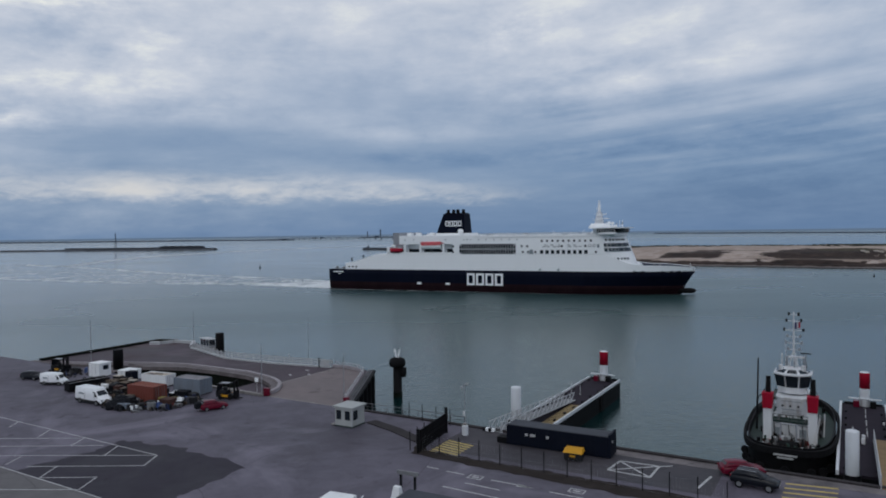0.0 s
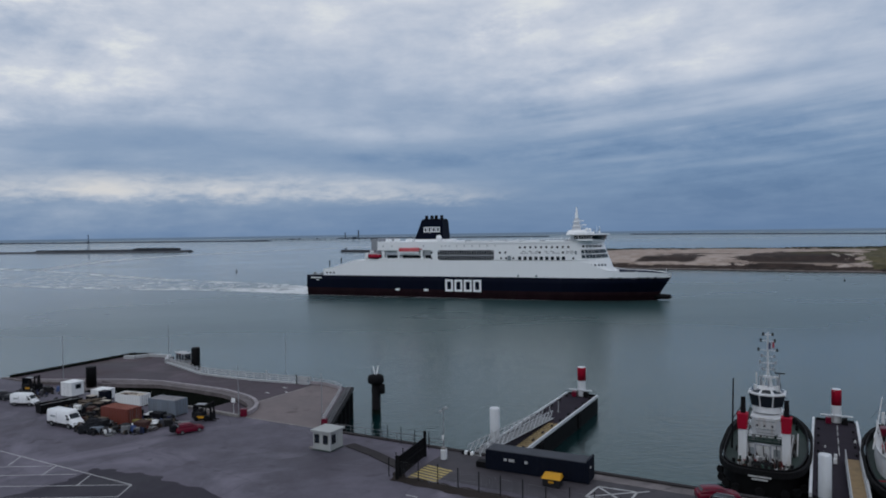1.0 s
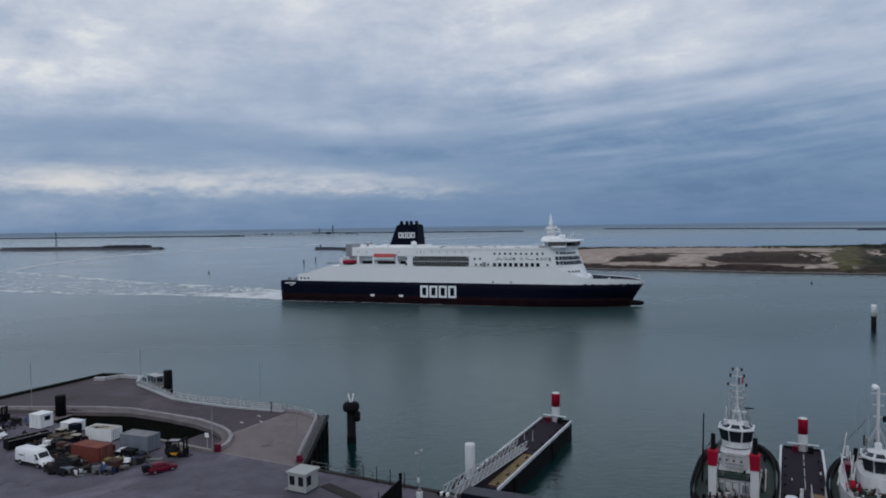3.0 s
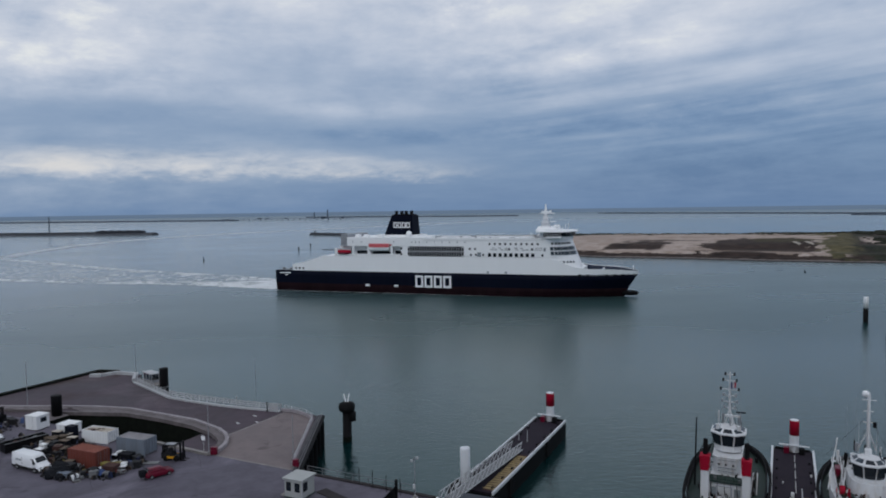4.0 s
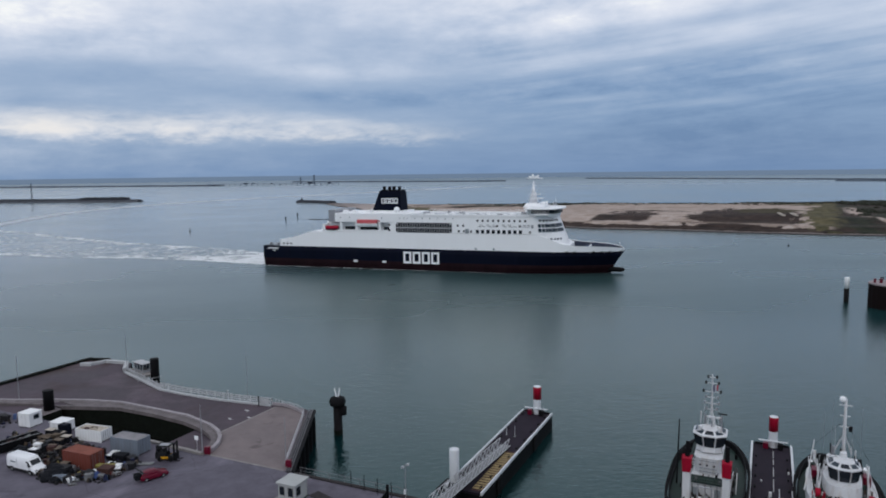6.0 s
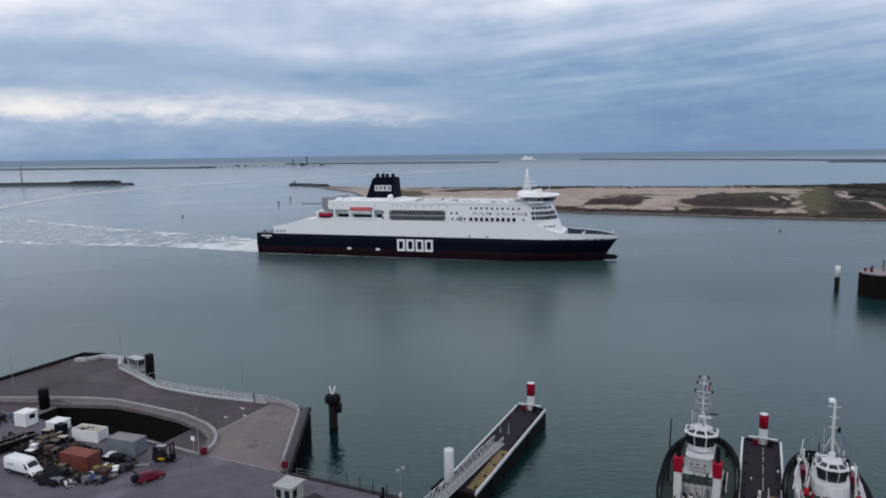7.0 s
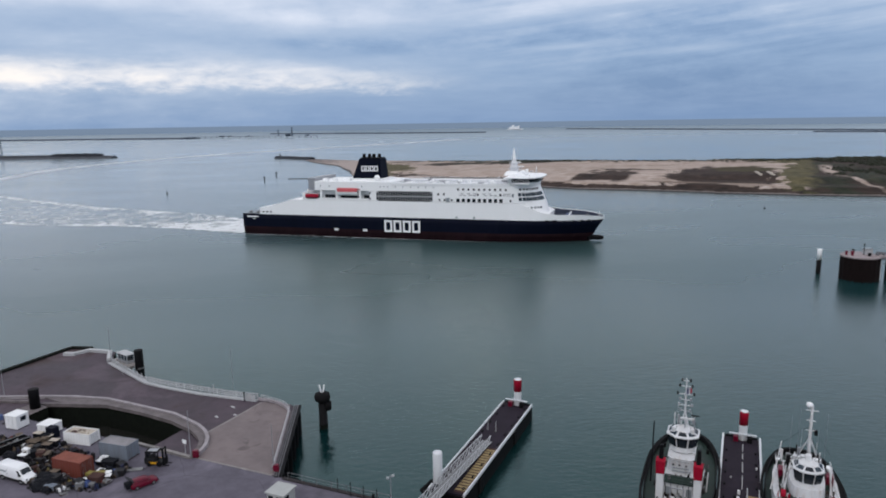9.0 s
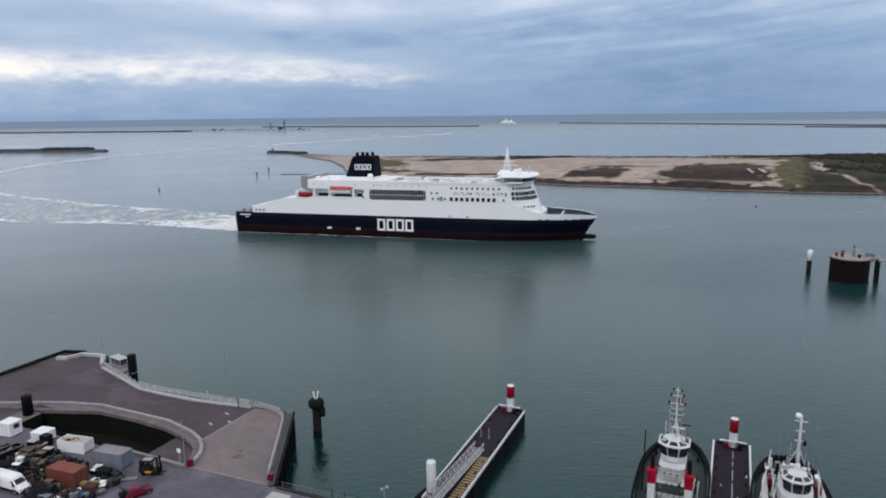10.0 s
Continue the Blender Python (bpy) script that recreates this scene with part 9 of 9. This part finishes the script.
# pallet boxes with pale lids, and white tanks, among the heaps
for u, v, a, w, h in ((-50.3, -5.0, 10, 1.5, 1.3), (-48.3, -4.6, 5, 1.3, 1.0), (-45.6, -5.6, 15, 1.5, 1.1), (-48.4, -7.2, 8, 1.4, 1.0), (-47.5, -8.5, -6, 1.3, 0.9), (-45.6, -7.0, 12, 1.5, 1.0), (-44.6, -9.0, 20, 1.3, 0.9), (-42.9, -9.3, 0, 1.2, 0.8), (-35.6, -13.2, 10, 1.3, 1.2)):
    crate(quay(u, v, GROUND, a), w, 1.0, h, M["tarp"], "dark pallet box with a weathered wooden lid", M["palewood" if v > -6 else "junkwood"])
for u, v, a, w in ((-46.2, -10.9, 10, 1.3), (-33.0, -6.4, 15, 1.2), (-32.5, -7.5, 5, 1.3), (-29.9, -9.7, 12, 1.0), (-27.5, -10.6, 30, 1.1)):
    crate(quay(u, v, GROUND, a), w, 0.9, 0.75, M["tarp"], "dark pallet box under a white plastic lid", M["cabinwhite"])
crate(quay(-28.4, -11.8, GROUND, 14), 2.0, 1.6, 1.2, M["rust"], "large rusty brown steel crate among yard scrap")
crate(quay(-30.3, -7.6, GROUND, 10), 2.2, 1.4, 1.3, M["tarp"], "large black crate among yard scrap")
crate(quay(-34.0, -14.5, GROUND, 10), 1.8, 1.4, 1.4, M["plastic"], "large black crate among yard scrap")
bag_heap(quay(-33.2, -16.5, GROUND, 0), 1.0, M["tarp"], "dark heap of nets under tarpaulin")

# loose small scrap, too much to count
rnd = random.Random(77)
bm = bmesh.new()
for u0, u1, v0, v1, count in ZONES:
    scatter(bm, rnd, u0, u1, v0, v1, GROUND, count * 5, 0.15, 0.75, 1.5)
scatter(bm, rnd, -36.4, -28.0, -14.6, -12.6, GROUND, 70, 0.15, 0.7, 1.6)
scatter(bm, rnd, -31.4, -27.0, -9.6, -6.8, GROUND, 60, 0.15, 0.6, 1.4)
single("scrap", bm, M["litter"], Q0, "loose dark scrap, crates and rags strewn over the apron", "scrap", "", "stuff")

# ---- things in the channel and beyond ----
wb = thing("channel_post", pose(167.9, 235.4, 0), "round channel post, white above and black below", "post")
part("black_base", lathe([(0.86, -5), (0.86, 5.2), (0.84, 5.2)], 20), M["black"], wb, "", True)
part("white_top", lathe([(0.88, 5.2), (0.88, 9.1), (0.82, 9.25), (0.02, 9.3)], 20), M["white"], wb, "white painted head", True)

cais = thing("caisson", pose(175.7, 224.2, 0), "round rusty steel caisson with a pinkish concrete top", "caisson")
bm = bmesh.new()
n = 72
lo = [bm.verts.new(((6.2 + (0.15 if i % 4 < 2 else 0)) * math.cos(2 * math.pi * i / n), (6.2 + (0.15 if i % 4 < 2 else 0)) * math.sin(2 * math.pi * i / n), -5)) for i in range(n)]
hi = [bm.verts.new((v.co.x, v.co.y, 8.4)) for v in lo]
for i in range(n):
    bm.faces.new((lo[i], lo[(i + 1) % n], hi[(i + 1) % n], hi[i]))
bm.faces.new(hi)
part("sheet_pile_wall", bm, M["caisson"], cais, "dark rust-brown sheet piles")
part("cap", lathe([(6.4, 8.3), (6.45, 8.7), (6.0, 8.9), (0.1, 8.95)], 48), M["caissontop"], cais, "pink-grey concrete cap")
for x, y, h, r, mt in ((-4.8, 1.0, 1.4, 0.4, "carred"), (-3.6, -0.5, 1.6, 0.5, "carred"), (1.0, -3.2, 1.1, 0.5, "black"), (0.0, 3.8, 1.3, 0.4, "black")):
    part("bollard", lathe([(r, 8.9), (r, 8.9 + h * 0.7), (r * 1.4, 8.9 + h), (0.05, 8.95 + h)], 12, centre=(x, y, 0)), M[mt], cais)
part("platform", box(1.0, 7.6, -4.6, -1.2, 8.2, 9.1, bevel=0.08), M["caissontop"], cais)
part("fender_pile", tube((7.4, -4.0, -5), (7.4, -4.0, 8.6), 0.55, seg=12), M["black"], cais)
part("hut", box(1.6, 4.2, -0.6, 1.4, 8.9, 10.9, bevel=0.1), M["lightrail"], cais, "small pale hut")
part("hut_roof", box(1.4, 4.4, -0.8, 1.6, 10.9, 11.05, bevel=0.03), M["deckgrey"], cais)
part("light_post", tube((0.9, -0.4, 8.9), (0.9, -0.4, 12.4), 0.12, seg=8), M["black"], cais)
part("light_lantern", lathe([(0.25, 12.3), (0.3, 12.7), (0.05, 13.0)], 10, centre=(0.9, -0.4, 0)), M["black"], cais)
for x, y, z1 in ((5.0, -2.0, 10.1), (3.6, -3.4, 9.9), (6.4, -1.6, 9.8), (5.8, -3.8, 10.2)):
    part("locker", box(x, x + 0.9, y, y + 0.7, 9.08, z1, bevel=0.06), M["darksteel"], cais)
part("ladder_rail", box(5.2, 5.6, -3.6, -3.2, 0, 8.9), M["linewhite"], cais, "pale vertical fender")
walkw = thing("footbridge", pose(181.3, 221.5, 0, 0, 0, -20), "grey steel footbridge leading off the caisson", "footbridge")
part("deck", box(0, 46, -0.9, 0.9, 7.4, 8.0), M["steel"], walkw)
for x in (3.0, 18.0, 33.0):
    part("pile", tube((x, 0, -5), (x, 0, 7.4), 0.6, seg=12), M["black"], walkw)
for s in (-0.85, 0.85):
    part("rail", tube((0, s, 9.0), (46, s, 9.0), 0.06, seg=6), M["steel"], walkw)


def buoy(x, y, h, r, mat, label):
    t = thing("buoy", pose(x, y, 0), label, "buoy", "channel buoys")
    part("float", lathe([(r * 0.4, -0.6), (r, -0.2), (r, 0.5), (r * 0.7, 0.8)], 14), mat, t)
    part("tower", tube((0, 0, 0.7), (0, 0, h * 0.75), r * 0.45, r * 0.2, 8), mat, t)
    part("topmark", lathe([(r * 0.35, h * 0.75), (r * 0.35, h), (0.02, h * 1.02)], 8), mat, t)


buoy(-164.1, 616.5, 3.7, 0.8, M["black"], "dark channel buoy with a small topmark")
buoy(254.0, 409.7, 1.7, 0.55, M["black"], "small dark channel buoy")
for x, y, h, dx in ((-97.1, 735.0, 4.2, -0.6), (-92.1, 794.3, 4.4, 0.0)):
    t = thing("channel_pile", pose(x, y, 0), "dark slender channel pile standing in the water", "pile", "channel piles")
    part("pile", tube((0, 0, -4), (dx, 0, h), 0.6, 0.55, 10), M["black"], t)
    part("topmark", box(dx - 0.9, dx + 0.9, -0.2, 0.2, h - 1.4, h - 0.2), M["black"], t)

# the mole's light, sheds and mast
mole = thing("mole_wall", pose(-441, 1338, 0, 0, 0, 168.5), "long dark shed wall along the mole", "wall", "", "structure")
part("long_wall", box(22, 118, -4, 4, 3.0, 7.6, bevel=0.2), M["rock"], mole)
for k in range(16):
    part("wall_top", box(24 + 5.8 * k, 28 + 5.8 * k, -4.2, 3.8, 7.6, 8.2 + 0.5 * (k % 3), bevel=0.15), M["rock"], mole)
part("low_wall", box(118, 330, -3, 3, 3.0, 6.4, bevel=0.2), M["mole"], mole)
part("end_ramp", box(0, 22, -4, 4, 2.6, 4.4, bevel=0.2), M["mole"], mole)
tower = thing("lattice_mast", pose(-655, 1386, 0), "tall thin lattice mast on the mole", "mast")
for dx, dy in ((-1.4, -1.4), (1.4, -1.4), (1.4, 1.4), (-1.4, 1.4)):
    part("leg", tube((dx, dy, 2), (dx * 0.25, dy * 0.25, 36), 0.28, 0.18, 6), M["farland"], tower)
for k in range(9):
    z = 5 + 3.3 * k
    w = 1.4 - 1.05 * (z - 2) / 34
    part("brace", box(-w, w, -w - 0.1, -w + 0.1, z, z + 0.3), M["farland"], tower)
jl = thing("jetty_light", pose(-128, 1184, 0), "small dark light tower on the jetty head", "beacon")
part("tower", lathe([(1.6, 3), (1.1, 6), (1.5, 6.2), (1.3, 7.4), (0.1, 8)], 12), M["black"], jl)

# far trestle with its towers
trestle = thing("trestle", pose(0, 0, 0), "long low trestle pier far out, with two towers", "pier", "", "structure")
a, b = Vector((-700, 2960)), Vector((-150, 2755))
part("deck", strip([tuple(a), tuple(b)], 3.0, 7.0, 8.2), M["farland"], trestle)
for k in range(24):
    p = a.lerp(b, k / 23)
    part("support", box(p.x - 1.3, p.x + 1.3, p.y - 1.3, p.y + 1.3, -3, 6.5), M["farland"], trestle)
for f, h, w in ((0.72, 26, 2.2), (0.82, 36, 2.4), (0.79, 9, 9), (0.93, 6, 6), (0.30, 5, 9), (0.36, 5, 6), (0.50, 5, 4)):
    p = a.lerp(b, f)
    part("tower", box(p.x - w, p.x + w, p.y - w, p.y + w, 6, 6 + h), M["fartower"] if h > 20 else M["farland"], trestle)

# a distant ferry
fs = thing("ferry", pose(885, 3855, 0, 0, 0, -12) @ Matrix.Scale(0.72, 4), "distant white ferry far out at sea", "ferry")
part("hull", prism([(-60, -11), (40, -11), (62, 0), (40, 11), (-60, 11)], -2, 9), M["white"], fs)
part("decks", box(-44, 34, -11, 11, 9, 24), M["white"], fs)
part("bridge", box(20, 34, -12, 12, 24, 30), M["white"], fs)
part("funnel", box(-22, -8, -5, 5, 24, 36), M["white"], fs)
part("boot", prism([(-60, -11.1), (40, -11.1), (61, 0), (40, 11.1), (-60, 11.1)], -2, 2.2), M["navy"], fs)

# shrubs on the island, too many to count
def shrubs():
    rnd = random.Random(8)
    bm = bmesh.new()
    for k in range(5200):
        t = rnd.uniform(8.4, 12.8) if k % 3 else rnd.uniform(4.8, 12.6)
        w = rnd.uniform(0.10, 0.86) ** 0.8 if k % 3 else rnd.uniform(0.74, 0.90)
        a, b = Vector(along(NEAR, t)), Vector(along(FAR, t))
        p = a.lerp(b, w)
        g = noise.fractal(Vector((p.x, p.y, 9)) * 0.012, 1.0, 2.0, 3) + (0.34 if p.x > 425 else (-0.12 if k % 3 else 0.42))
        if g < 0.12 or (k % 3 and p.x < 0.70 * p.y + 12 * noise.noise(Vector((p.x, p.y, 5)) * 0.03)):
            continue
        hit = GRID_Z(p.x, p.y)
        if hit is None or hit < 4.5:
            continue
        s = rnd.uniform(0.8, 2.2) * (1.3 if p.x > 0.7 * p.y else 0.55)
        for j in range(3):
            o = Vector((rnd.uniform(-1, 1) * s, rnd.uniform(-1, 1) * s, 0))
            vs = []
            for i in range(5):
                an = 2 * math.pi * i / 5 + rnd.random()
                vs.append(bm.verts.new((p.x + o.x + math.cos(an) * s * rnd.uniform(0.6, 1.2), p.y + o.y + math.sin(an) * s * rnd.uniform(0.6, 1.2), hit - 0.5)))
            topv = bm.verts.new((p.x + o.x + rnd.uniform(-0.3, 0.3) * s, p.y + o.y, hit + s * rnd.uniform(0.5, 1.0)))
            midv = [bm.verts.new((v.co.x * 0.75 + topv.co.x * 0.25 + rnd.uniform(-0.3, 0.3) * s, v.co.y * 0.75 + topv.co.y * 0.25, hit + s * rnd.uniform(0.25, 0.6))) for v in vs]
            for i in range(5):
                bm.faces.new((vs[i], vs[(i + 1) % 5], midv[(i + 1) % 5], midv[i]))
                bm.faces.new((midv[i], midv[(i + 1) % 5], topv))
    for k in range(1500):
        t = rnd.uniform(4.6, 12.6)
        a, b = Vector(along(NEAR, t)), Vector(along(FAR, t))
        p = a.lerp(b, rnd.uniform(0.80, 0.88))
        if noise.noise(Vector((p.x, p.y, 2)) * 0.02) < -0.25:
            continue
        hit = GRID_Z(p.x, p.y)
        if hit is None or hit < 4.0:
            continue
        s = rnd.uniform(0.6, 1.4)
        base = [bm.verts.new((p.x + s * 1.3 * math.cos(i * 1.26 + k), p.y + s * 1.3 * math.sin(i * 1.26 + k), hit - 0.4)) for i in range(5)]
        crown = [bm.verts.new((p.x + s * rnd.uniform(-0.6, 0.6), p.y + s * rnd.uniform(-0.6, 0.6), hit + s * rnd.uniform(0.5, 1.1))) for i in range(2)]
        for i in range(5):
            bm.faces.new((base[i], base[(i + 1) % 5], crown[0 if i < 3 else 1]))
    single("shrubs", bm, M["shrub"], pose(0, 0, 0), "low dark windswept shrubs on the dunes", "shrubs", "", "stuff")


from mathutils.bvhtree import BVHTree
_isl = bpy.data.objects["island"]
_tree = BVHTree.FromPolygons([v.co for v in _isl.data.vertices], [tuple(p.vertices) for p in _isl.data.polygons])


def GRID_Z(x, y):
    h = _tree.ray_cast(Vector((x, y, 100)), Vector((0, 0, -1)))
    return h[0].z if h[0] else None


shrubs()

# steps up the dune face
st = thing("dune_steps", pose(0, 0, 0), "pale wooden steps up the dune face", "steps")
for off in (0.0, 9.0):
    for k in range(14):
        x, y = 334 + off + 1.0 * k, 546 + off * -0.4 + 2.2 * k
        z = GRID_Z(x, y) or 8.0
        part("step", box(x - 1.1, x + 1.1, y - 1.4, y + 1.4, z - 0.6, z + 0.45), M["palewood"], st)
